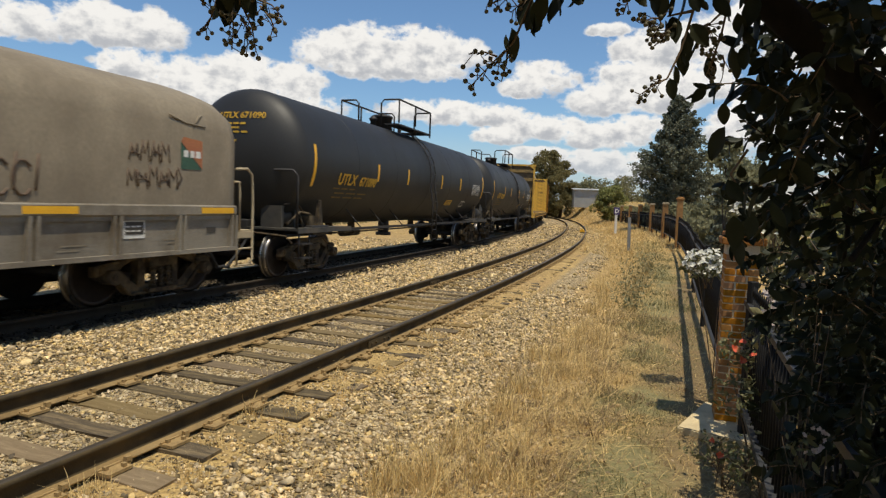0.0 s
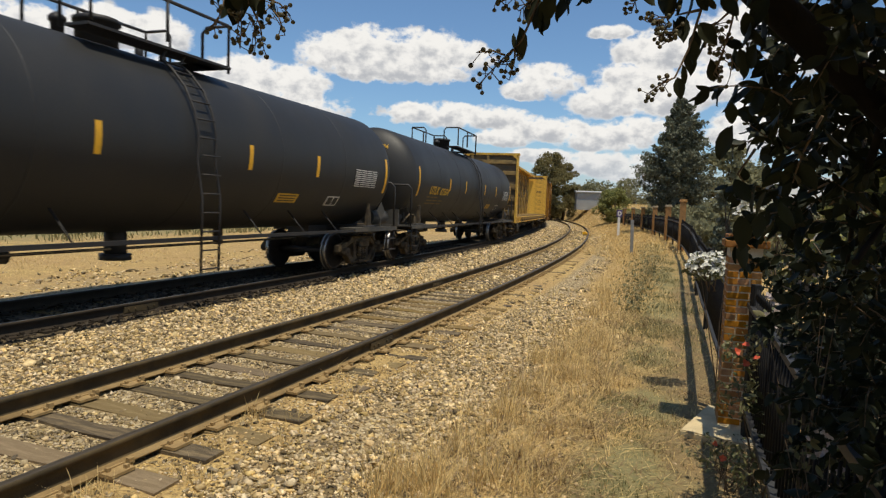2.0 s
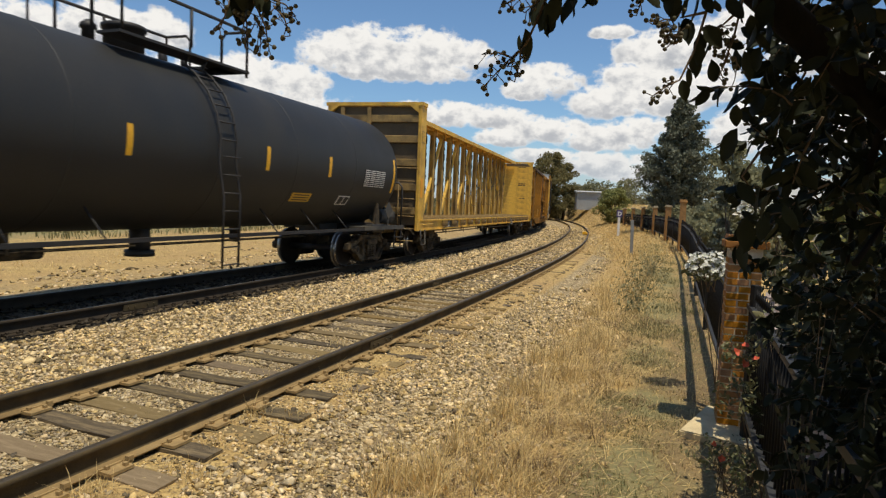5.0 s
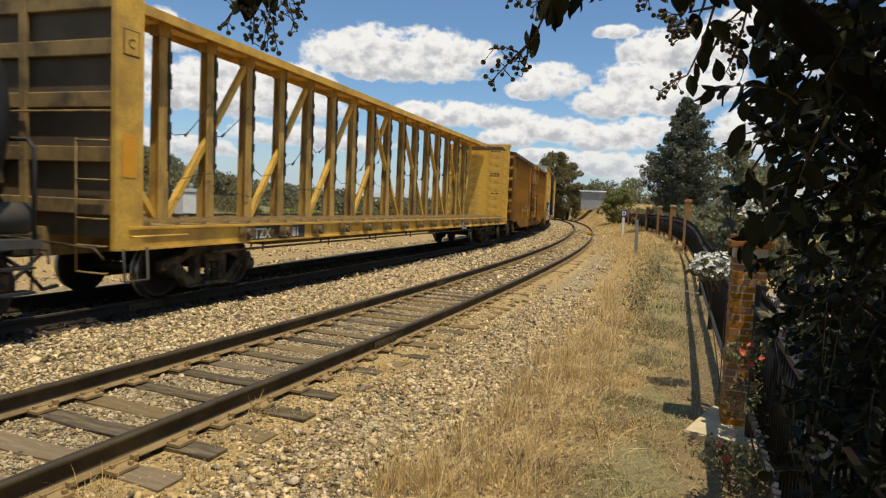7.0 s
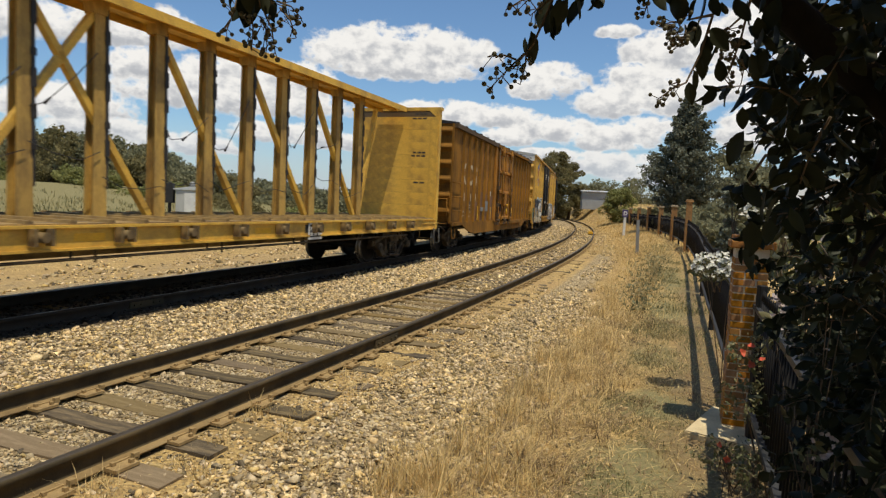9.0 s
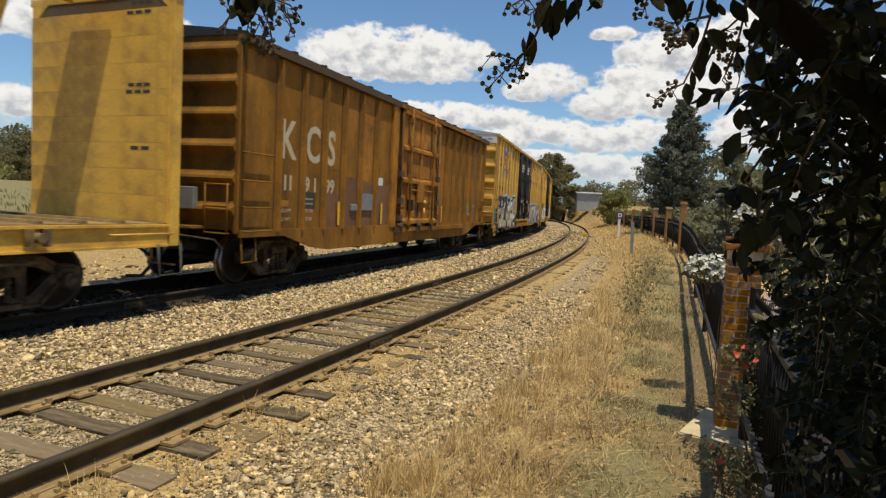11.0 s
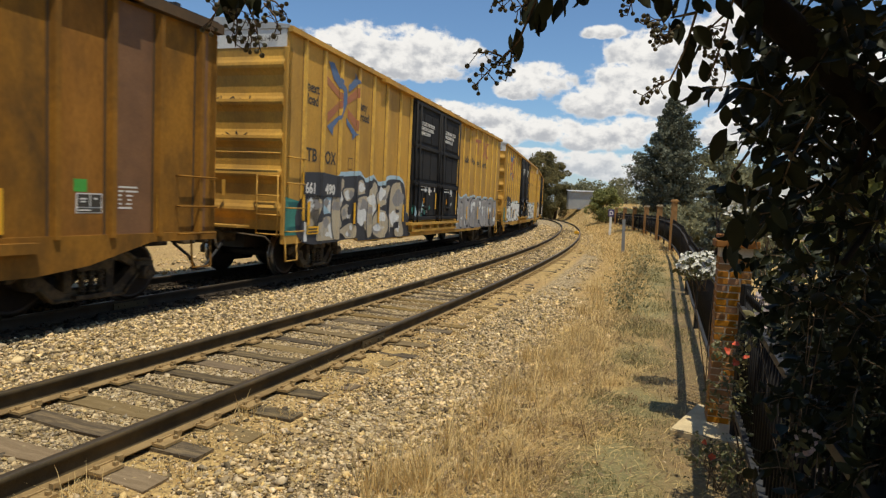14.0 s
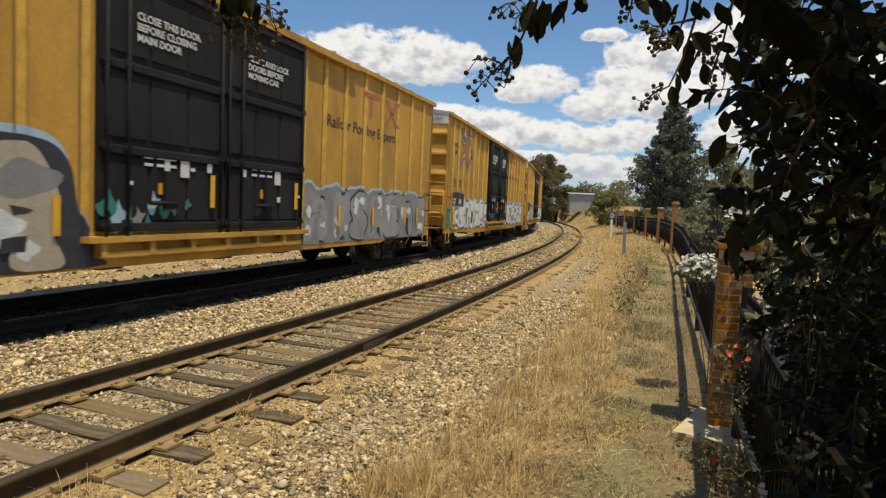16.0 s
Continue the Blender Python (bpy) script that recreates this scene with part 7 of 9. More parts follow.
    rod(bm, (door0 + 1.60, -w - 0.19, 1.62), (door0 + 1.60, -w - 0.19, 1.72), 0.06, 10)
    part("door_lever", bm, M_REFLECT, door, "yellow-painted lock lever")
    for x in (door0 + 1.25, door1 - 0.55, door0 - 0.1):
        bm = bmesh.new()
        rod(bm, (x, -w - 0.26, 1.02), (x, -w - 0.10, 1.02), 0.075, 12)
        box(bm, x - 0.14, x + 0.14, -w - 0.2, -w - 0.08, 0.84, 0.96)
        part("door_roller", bm, M_RUSTBROWN, door)
    bm = bmesh.new()
    box(bm, door0 - 0.2, half - 1.6, -w - 0.16, -w - 0.02, z1 - 0.16, z1 - 0.06)
    box(bm, door0 - 0.2, half - 3.0, -w - 0.16, -w - 0.03, 0.86, 0.98)
    part("door_track", bm, M_BROWN, car)
    # writing
    off = -65.55 - half
    for ch, x in (("K", 66.72), ("C", 67.60), ("S", 68.43)):
        side_text(car, ch, x + off, 2.34, 0.98, M_LET_W, -w - 0.004, 0.80, 0.022)
    for ch, x in (("11", 66.82), ("9", 67.60), ("1", 67.90), ("99", 68.42)):
        side_text(car, ch, x + off, 1.76, 0.37, M_LET_W, -w - 0.004, 1.0, 0.014)
    side_text(car, "LD LMT", 66.82 + off, 1.34, 0.10, M_LET_W, -w - 0.004)
    side_text(car, "LT WT", 66.82 + off, 1.18, 0.10, M_LET_W, -w - 0.004)
    side_text(car, "192 900", 67.62 + off, 1.34, 0.10, M_LET_W, -w - 0.004)
    side_text(car, "70100", 67.66 + off, 1.18, 0.10, M_LET_W, -w - 0.004)
    flat_shape(car, "stencil_panel", [(2.0 - half, 1.42), (2.46 - half, 1.42), (2.46 - half, 1.74), (2.0 - half, 1.74)], -w - 0.002, M_LET_K, "black stencil panel")
    bars(car, "small_writing", [(2.1 - half + 0.1 * i, 1.5 + 0.09 * j, 0.06, 0.03) for i in range(3) for j in range(2)], -w - 0.006, M_LET_W)
    flat_shape(car, "paint_patch", [(2.80 - half, 1.03), (6.14 - half, 1.03), (6.14 - half, 2.04), (5.25 - half, 1.99), (4.40 - half, 2.14), (3.62 - half, 2.12), (3.58 - half, 1.76), (2.80 - half, 1.75)], -w - 0.001, M_PATCH, "patch of red primer")
    flat_shape(car, "paint_patch", [(66.6 + off, 1.44), (67.05 + off, 1.44), (67.05 + off, 1.56), (66.6 + off, 1.56)], -w - 0.0015, M_ORANGE)
    bm = bmesh.new()
    box(bm, 4.44 - half, 5.10 - half, -w - 0.05, -w - 0.002, 1.40, 1.79)
    part("patch_plate", bevelled(bm, 0.01), M_GALV, car, "riveted grey patch plate")
    bm = bmesh.new()
    box(bm, 3.98 - half, 4.27 - half, -w - 0.06, -w - 0.002, 1.39, 1.54)
    part("patch_plate", bevelled(bm, 0.01), M_GALV, car)
    flat_shape(car, "paper_tag", [(5.48 - half, 2.02), (5.74 - half, 2.02), (5.74 - half, 2.21), (5.48 - half, 2.21)], -w - 0.004, M_WHITE, "torn white paper tag")
    for x in (66.62, 68.87, 71.10, 75.75, 77.75, 79.98):
        flat_shape(car, "reflector_stripe", [(x + off, 1.08), (x + off + 0.10, 1.08), (x + off + 0.10, 1.58), (x + off, 1.58)], -w - 0.06, M_REFLECT, "yellow reflective stripe")
    flat_shape(car, "stencil_panel", [(78.77 + off, 1.31), (79.14 + off, 1.31), (79.14 + off, 1.56), (78.77 + off, 1.56)], -w - 0.004, M_LETTER, "white framed stencil panel")
    for a, b, c, d in ((78.79, 78.955, 1.39, 1.545), (78.975, 79.12, 1.39, 1.545), (78.79, 79.12, 1.325, 1.375)):
        flat_shape(car, "stencil_inside", [(a + off, c), (b + off, c), (b + off, d), (a + off, d)], -w - 0.008, M_LET_K)
    bars(car, "small_writing", [(78.82 + off, 1.48, 0.09, 0.02), (78.83 + off, 1.445, 0.07, 0.02), (79.02 + off, 1.48, 0.04, 0.025), (78.81 + off, 1.34, 0.17, 0.018)], -w - 0.012, M_LETTER)
    flat_shape(car, "green_tag", [(78.74 + off, 1.575), (78.92 + off, 1.575), (78.92 + off, 1.73), (78.74 + off, 1.73)], -w - 0.004, M_TAGGREEN, "bright green paper tag")
    bars(car, "small_writing", [(79.39 + off, 1.645, 0.30, 0.022), (79.39 + off, 1.59, 0.08, 0.024), (79.50 + off, 1.59, 0.20, 0.024), (79.39 + off, 1.535, 0.05, 0.024), (79.51 + off, 1.535, 0.10, 0.022),
                                (79.39 + off, 1.48, 0.05, 0.024), (79.53 + off, 1.48, 0.07, 0.02), (79.39 + off, 1.425, 0.05, 0.024), (79.51 + off, 1.425, 0.09, 0.022), (79.39 + off, 1.37, 0.21, 0.026)], -w - 0.004, M_LETTER)
    for out in (-1, 1):
        xe = out * half
        corrugated_end(car, xe, out, w, 1.1, z1, M_BROWN, 6, 0.17)
        bm = bmesh.new()
        a, b = sorted((xe - out * 0.08, xe - out * 0.82))
        ladder(bm, a, b, -w - 0.10, (1.02, 1.42, 1.86, 2.32) if out < 0 else (1.02, 1.42, 1.86), 0.014, 0.09)
        tube(bm, [(xe - out * 0.1, -w, 0.95), (xe - out * 0.1, -w - 0.03, 0.5), (xe - out * 0.5, -w - 0.03, 0.5), (xe - out * 0.5, -w, 0.95)], 0.017, 6)
        part_split("ladder_rung", bm, M_BROWN, car, "brown grab-iron rung")
        bm = bmesh.new()
        end_ladder(bm, xe + out * 0.12, -w + 0.12, -w + 0.55, (0.98, 1.38, 1.78), out)
        rod(bm, (xe + out * 0.12, -w + 0.12, 0.98), (xe + out * 0.12, -w + 0.12, 1.8), 0.014, 6)
        rod(bm, (xe + out * 0.12, -w + 0.55, 0.98), (xe + out * 0.12, -w + 0.55, 1.8), 0.014, 6)
        box(bm, min(xe, xe + out * 0.35), max(xe, xe + out * 0.35), -0.9, 0.9, 1.04, 1.08)
        part("end_platform", bm, M_BROWN, car)
        add_coupler(car, xe + out * 0.1, out)
        add_truck(car, out * (half - 1.85))
    bm = bmesh.new()
    box(bm, -half - 0.13, -half - 0.02, -0.75, -0.25, 1.35, 1.72)
    part("end_plate", bevelled(bm, 0.01), M_GALV, car, "bare grey plate on the end")
    brake_wheel(car, -half - 0.3, 0.55, 1.95, -1)
    bm = bmesh.new()
    box(bm, -half + 0.5, half - 0.5, -0.3, 0.3, 0.6, 1.0)
    for x in (-2.2, -0.6, 1.0, 2.4):
        box(bm, x - 0.12, x + 0.12, -1.0, -0.7, 0.46, 0.95)
    part("underframe", bm, M_BLACK, car)
    return car


def blob(cx, cz, rx, rz, seed, n=18, rough=0.25):
    r = random.Random(seed)
    ph, k = r.uniform(0, 6.28), r.choice((2, 3))
    return [(cx + rx * (1 + rough * math.sin(k * a + ph)) * math.cos(a), cz + rz * (1 + rough * math.cos((k + 1) * a + ph)) * math.sin(a)) for a in np.linspace(0, 2 * math.pi, n, endpoint=False)]


def rounded(poly, n=4):
    """A closed smooth curve through the corners."""
    res = []
    for i in range(len(poly)):
        p0, p1, p2, p3 = (Vector(poly[(i + k) % len(poly)]) for k in (-1, 0, 1, 2))
        for j in range(n):
            t = j / n
            v = 0.5 * (2 * p1 + (p2 - p0) * t + (2 * p0 - 5 * p1 + 4 * p2 - p3) * t * t + (3 * p1 - p0 - 3 * p2 + p3) * t ** 3)
            res.append((v.x, v.y))
    return res


def strokes(car, name, paths, half_width, y, mat, label=""):
    """Fat painted strokes with round ends, as one thin sheet."""
    bm = bmesh.new()
    lift = 0.0
    for q in paths:
        for (ax, az), (bx, bz) in zip(q, q[1:]):
            d = Vector((bx - ax, bz - az)).normalized() * half_width
            ring = []
            base = math.atan2(d.y, d.x)
            for j in range(7):
                t = base + math.pi / 2 + math.pi * j / 6
                ring.append((ax + half_width * math.cos(t), az + half_width * math.sin(t)))
            for j in range(7):
                t = base - math.pi / 2 + math.pi * j / 6
                ring.append((bx + half_width * math.cos(t), bz + half_width * math.sin(t)))
            bm.faces.new([bm.verts.new((u, y - lift, v)) for u, v in ring])
            over_ribs(bm, ring, RIBS_WALL - y + lift)
            lift += 0.0003
    return tagged(part(name, bm, mat, car, label), label, kind="stuff")


def build_yellow_boxcar(u0, number, emblem, seed, label):
    length = 18.7
    half = length / 2
    car = start_car("boxcar", u0 + half, half - 2.15, label, "boxcar", "yellow boxcars")
    w, z0, z1 = 1.54, 0.98, 4.72
    roof_and_shell(car, half, w, z0, z1, 4.95, M_YELLOW, M_ROOF, M_YELLOW)
    for s in (-1, 1):
        bm = bmesh.new()
        a, b = sorted((s * w, s * (w + 0.085)))
        box(bm, -half, half, a, b, z1 - 0.10, z1)
        part("eave_rail", bm, M_YELLOW, car)
        bm = bmesh.new()
        a, b = sorted((s * (w - 0.08), s * w))
        prism(bm, [(-half + 0.02, 0.99), (-half + 0.02, 0.74), (-half + 3.1, 0.72), (-half + 3.5, 0.64), (half - 3.5, 0.64), (half - 3.1, 0.72), (half - 0.02, 0.74), (half - 0.02, 0.99)], "y", a, b)
        part("side_sill", bm, M_YELLOW, car, "yellow side sill")
    d0, d1 = 6.66, 11.30
    ribs = [0.62, 1.40, 2.16, 3.05, 3.90, 4.75, 5.70, 6.52]
    rest = [11.46, 12.25, 13.15, 14.1, 15.05, 16.0, 16.95, 17.85]
    # ribs in lighter beam yellow with brown edges: highlight and shadow put in colour
    side_ribs(car, [x - half for x in ribs + rest], w, 1.0, z1 - 0.1, M_BEAM, 0.05, 0.06, M_RIBSHADE)
    RIBS[:] = [(x - half, 0.036, -w - 0.0505) for x in ribs + rest]
    # pair of black doors
    mid = (d0 + d1) / 2
    for a, b, ln in ((d0, mid - 0.03, "CLOSE THIS DOOR\nBEFORE CLOSING\nMAIN DOOR"), (mid + 0.03, d1, "CLOSE AND LOCK\nDOORS BEFORE\nMOVING CAR")):
        door = part("door", bmesh.new(), M_DOOR, car, "matt black sliding door with locking rods")
        bm = bmesh.new()
        box(bm, a - half, b - half, -w - 0.075, -w + 0.01, 1.12, z1 - 0.16)
        door.data = mesh_of("door", bm, M_DOOR)
        for k in range(3):
            zz = 1.25 + k * 1.08
            for j in range(3):
                x0 = a + 0.10 + j * (b - a - 0.12) / 3
                bm = bmesh.new()
                box(bm, x0 - half, x0 + (b - a - 0.12) / 3 - 0.05 - half, -w - 0.098, -w - 0.075, zz, zz + 0.84)
                part("door_panel", bevelled(bm, 0.015), M_DOOR, door)
        for x in (a + 0.06, a + 0.40, b - 0.06):
            bm = bmesh.new()
            rod(bm, (x - half, -w - 0.14, 1.0), (x - half, -w - 0.14, z1 - 0.25), 0.024, 8)
            for zz in (1.18, 2.18, 3.25):
                box(bm, x - half - 0.07, x - half + 0.07, -w - 0.15, -w - 0.07, zz, zz + 0.09)
            part("locking_rod", bm, M_DOOR, door)
        for zz in (1.12, 2.12, 3.20, z1 - 0.30):
            bm = bmesh.new()
            box(bm, a + 0.01 - half, b - 0.01 - half, -w - 0.135, -w - 0.07, zz, zz + 0.11)
            part("door_rail", bevelled(bm, 0.012), M_DOOR, door)
        for j, zz in enumerate((1.62, 1.98)):
            flat_shape(car, "door_tag", [(a + 0.95 + 0.42 * j - half, zz - 0.1 * j), (a + 1.13 + 0.42 * j - half, zz - 0.1 * j), (a + 1.13 + 0.42 * j - half, zz + 0.16), (a + 0.95 + 0.42 * j - half, zz + 0.16)], -w - 0.114, (M_TAPE, M_LETTER)[j], ("small orange door tag", "small white paper tag")[j])
        bm = bmesh.new()
        rod(bm, ((a + b) / 2 - 0.4 - half, -w - 0.17, 1.5), ((a + b) / 2 + 0.1 - half, -w - 0.17, 1.5), 0.03, 8)
        box(bm, (a + b) / 2 - 0.12 - half, (a + b) / 2 + 0.12 - half, -w - 0.18, -w - 0.11, 1.42, 1.95)
        part("door_lever", bm, M_DOOR, door)
        side_text(car, ln, a + 0.55 - half, 3.90, 0.14, M_LETTER, -w - 0.113, 1.0, 0.003)
        bars(car, "small_writing", [(a + 0.7 + 0.22 * i - half, 2.0 + 0.1 * j, 0.15, 0.04) for i in range(3) for j in range(2)], -w - 0.112, M_LETTER)
        flat_shape(car, "reflector_stripe", [(b - 0.32 - half, 1.45), (b - 0.22 - half, 1.45), (b - 0.22 - half, 1.95), (b - 0.32 - half, 1.95)], -w - 0.155, M_REFLECT, "yellow reflective stripe")
    bm = bmesh.new()
    box(bm, d0 - 2.4 - half, d1 + 2.2 - half, -w - 0.15, -w - 0.02, z1 - 0.16, z1 - 0.09)
    box(bm, d0 - 0.2 - half, d1 + 0.2 - half, -w - 0.17, -w - 0.01, 0.98, 1.06)
    box(bm, d0 - half, d1 - half, -w - 0.13, -w - 0.01, 0.78, 0.86)
    for x in np.arange(d0, d1, 0.8):
        box(bm, float(x) - half, float(x) - half + 0.1, -w - 0.14, -w - 0.02, 0.80, 1.0)
    part("door_track", bm, M_YELLOW, car)
    # slogan, emblem and marks
    if emblem:
        for body, x, z in (("next", 0.72, 3.70), ("load", 0.73, 3.46), ("any", 3.18, 3.70), ("road", 3.18, 3.46)):
            side_text(car, body, x - half, z, 0.29, M_LET_K, -w - 0.004, 0.92, 0.006)
        for name, poly, mat in (
            ("emblem_stroke", [(1.50, 4.14), (2.23, 3.87), (2.23, 3.72), (1.50, 3.98)], M_RED),
            ("emblem_stroke", [(1.58, 3.40), (2.22, 3.79), (2.26, 3.66), (1.58, 3.20)], M_RED),
            ("emblem_stroke", [(2.49, 3.86), (3.04, 4.19), (3.04, 3.96), (2.51, 3.72)], M_RED),
            ("emblem_stroke", [(2.53, 3.62), (3.04, 3.42), (3.02, 3.19), (2.52, 3.45)], M_RED),
            ("emblem_sweep", [(1.56, 4.44), (1.80, 4.46), (2.10, 4.21), (2.42, 4.05), (2.48, 3.90), (2.46, 3.72), (2.33, 3.50), (1.85, 3.13), (1.82, 2.96), (1.56, 3.12), (2.13, 3.43), (2.26, 3.62), (2.26, 3.80), (2.18, 3.95), (1.80, 4.12)], M_BLUE),
            ("emblem_sweep", [(2.52, 4.12), (2.86, 4.36), (2.84, 4.46), (3.06, 4.30), (2.96, 4.22), (2.52, 3.97)], M_BLUE),
            ("emblem_sweep", [(2.46, 3.41), (3.03, 3.12), (2.78, 2.97), (2.79, 3.09), (2.47, 3.28)], M_BLUE),
        ):
            flat_shape(car, name, [(p - half, q) for p, q in poly], -w - (0.003 if mat is M_RED else 0.006), mat, "faded painted emblem stroke")
    side_text(car, "TB", 0.76 - half, 2.36, 0.36, M_LET_K, -w - 0.004, 1.0, 0.008)
    side_text(car, "OX", 1.53 - half, 2.36, 0.36, M_LET_K, -w - 0.004, 0.86, 0.008)
    flat_shape(car, "mark_panel", [(0.58 - half, 1.69), (2.24 - half, 1.66), (2.26 - half, 2.12), (1.4 - half, 2.16), (0.60 - half, 2.12)], -w - 0.022, M_SPRAY_B, "black panel behind the car number")
    if number:
        side_text(car, number[:3], 0.72 - half, 1.72, 0.30, M_LETTER, -w - 0.028, 0.98, 0.008)
        side_text(car, number[3:], 1.54 - half, 1.72, 0.30, M_LETTER, -w - 0.028, 0.98, 0.008)
    side_text(car, "LD LMT", 0.86 - half, 1.50, 0.085, M_LET_K, -w - 0.024)
    side_text(car, "LT WT", 0.88 - half, 1.38, 0.085, M_LET_K, -w - 0.024)
    flat_shape(car, "load_sign", [(2.62 - half, 2.30), (2.84 - half, 2.30), (2.84 - half, 2.56), (2.62 - half, 2.56)], -w - 0.003, M_LET_K)
    flat_shape(car, "load_sign", [(2.635 - half, 2.315), (2.825 - half, 2.315), (2.825 - half, 2.545), (2.635 - half, 2.545)], -w - 0.006, M_YELLOW)
    # the tail half: red letter shapes and the builder's words
    tx = 14.0 - half
    for poly in ([(0, 0.35), (0.9, 0.40), (0.9, 0.52), (0, 0.47)], [(0.35, -0.1), (0.5, -0.1), (0.5, 0.4), (0.35, 0.4)], [(1.2, -0.15), (1.38, -0.15), (2.05, 0.5), (1.85, 0.5)], [(1.2, 0.5), (1.4, 0.5), (2.05, -0.15), (1.85, -0.15)]):
        flat_shape(car, "emblem_stroke", [(tx + p, 3.75 + q) for p, q in poly], -w - 0.004, M_RED)
    side_text(car, "Railcar Pooling Experts", 12.35 - half, 3.22, 0.34, M_LET_K, -w - 0.004, 1.15, 0.006)
    # sprayed lettering made of swelling shapes, outlined
    r = random.Random(seed)

    def sprayed(x0, x1, zb, zt, fill, step, halo, dark):
        """Fat swelling letters with black outlines, mottled fills and a pale rim."""
        def top(xx, drop):
            return zt - drop + 0.06 * math.sin(5.7 * xx + seed) + 0.04 * math.sin(11 * xx)
        line = np.linspace(x0, x1, 40)
        tagged(flat_shape(car, "spray_halo", [(x0, zb)] + [(xx, top(xx, 0.0)) for xx in line] + [(x1 + 0.05, zb)], -w - 0.0030, halo, "pale blue sprayed rim of the graffiti"), kind="stuff")
        flat_shape(car, "spray_ground", [(x0, zb)] + [(xx, top(xx, 0.06)) for xx in line] + [(x1, zb)], -w - 0.0050, dark, "dark sprayed ground of the graffiti")
        x, k = x0, 0
        while x < x1 - step * 0.4:
            h = (zt - zb - 0.52) / 0.84
            cx, cz = x + step * 0.5, (zb + zt - 0.06) / 2
            e = step * 0.27
            kind = (k + seed) % 5
            paths = ([[(-e, -0.42), (-e, 0.36), (e * 0.8, 0.40)], [(-e, -0.02), (e * 0.5, 0.0)], [(-e, -0.42), (e, -0.40)]],
                     [[(-e, 0.40), (-e, -0.42)], [(-e, 0.05), (e * 0.2, 0.22), (e, 0.02), (e, -0.42)]],
                     [[(-e * 0.1, 0.38), (-e * 0.2, -0.42)], [(e, 0.40), (e, -0.42)]],
                     [[(e, 0.34), (0, 0.42), (-e, 0.24), (-e * 0.3, 0.02), (e * 0.9, -0.16), (e * 0.2, -0.42), (-e, -0.38)]],
                     [[(-e, -0.42), (-e * 0.5, 0.36), (e * 0.6, 0.36), (e, -0.42)], [(-e * 0.6, -0.10), (e * 0.7, -0.10)]])[kind]
            paths = [[(cx + u + r.uniform(-0.04, 0.04), cz + v * h + r.uniform(-0.02, 0.02)) for u, v in q] for q in paths]
            strokes(car, "spray_outline", paths, 0.25, -w - 0.0070 - 0.0004 * (k % 3), M_SPRAY_B, "black graffiti outline")
            strokes(car, "spray_fill", paths, 0.195, -w - 0.0120 - 0.0004 * (k % 3), fill, "pale graffiti letter fill")
            for j in range(9):
                q = r.choice(paths)
                i = r.randrange(len(q) - 1)
                f = r.random()
                px, pz = q[i][0] + (q[i + 1][0] - q[i][0]) * f, q[i][1] + (q[i + 1][1] - q[i][1]) * f
                flat_shape(car, "spray_mottle", blob(px + r.uniform(-0.04, 0.04), pz, r.uniform(0.07, 0.15), r.uniform(0.07, 0.15), r.randint(0, 999), rough=0.22), -w - 0.0170 - 0.0004 * j, (fill, M_SPRAY_G, M_SPRAY_W)[j % 3], "mottled graffiti fill")
            x += step * 0.92
            k += 1
    if seed == 1:
        # one long piece: khaki letters in black outlines under a pale blue rim
        crest = [(2.19, 2.09), (2.44, 2.13), (3.02, 2.18), (3.32, 2.2), (3.57, 2.07), (3.79, 2.08), (4.07, 2.18), (4.36, 2.02), (4.73, 2.04), (5.07, 2.19), (5.64, 2.22), (6.08, 2.16), (6.33, 1.91), (6.43, 1.41), (6.71, 0.85)]
        ground = [(0.64, 0.75), (0.64, 1.68), (2.2, 1.70)] + crest + [(6.60, 0.66), (3.5, 0.66), (3.1, 0.74)]
        rim = [(x - 0.04, z + 0.10) for x, z in crest]

        def soft(pts):
            return [(p - half, max(q, 0.67)) for p, q in rounded(pts)]
        tagged(flat_shape(car, "spray_halo", soft([(2.1, 1.70)] + rim + [(6.62, 0.70), (3.5, 0.70)]), -w - 0.0030, M_SPRAY_C, "pale blue sprayed rim of the graffiti"), kind="stuff")
        flat_shape(car, "spray_ground", soft(ground), -w - 0.0050, M_SPRAY_B, "black sprayed ground of the graffiti")
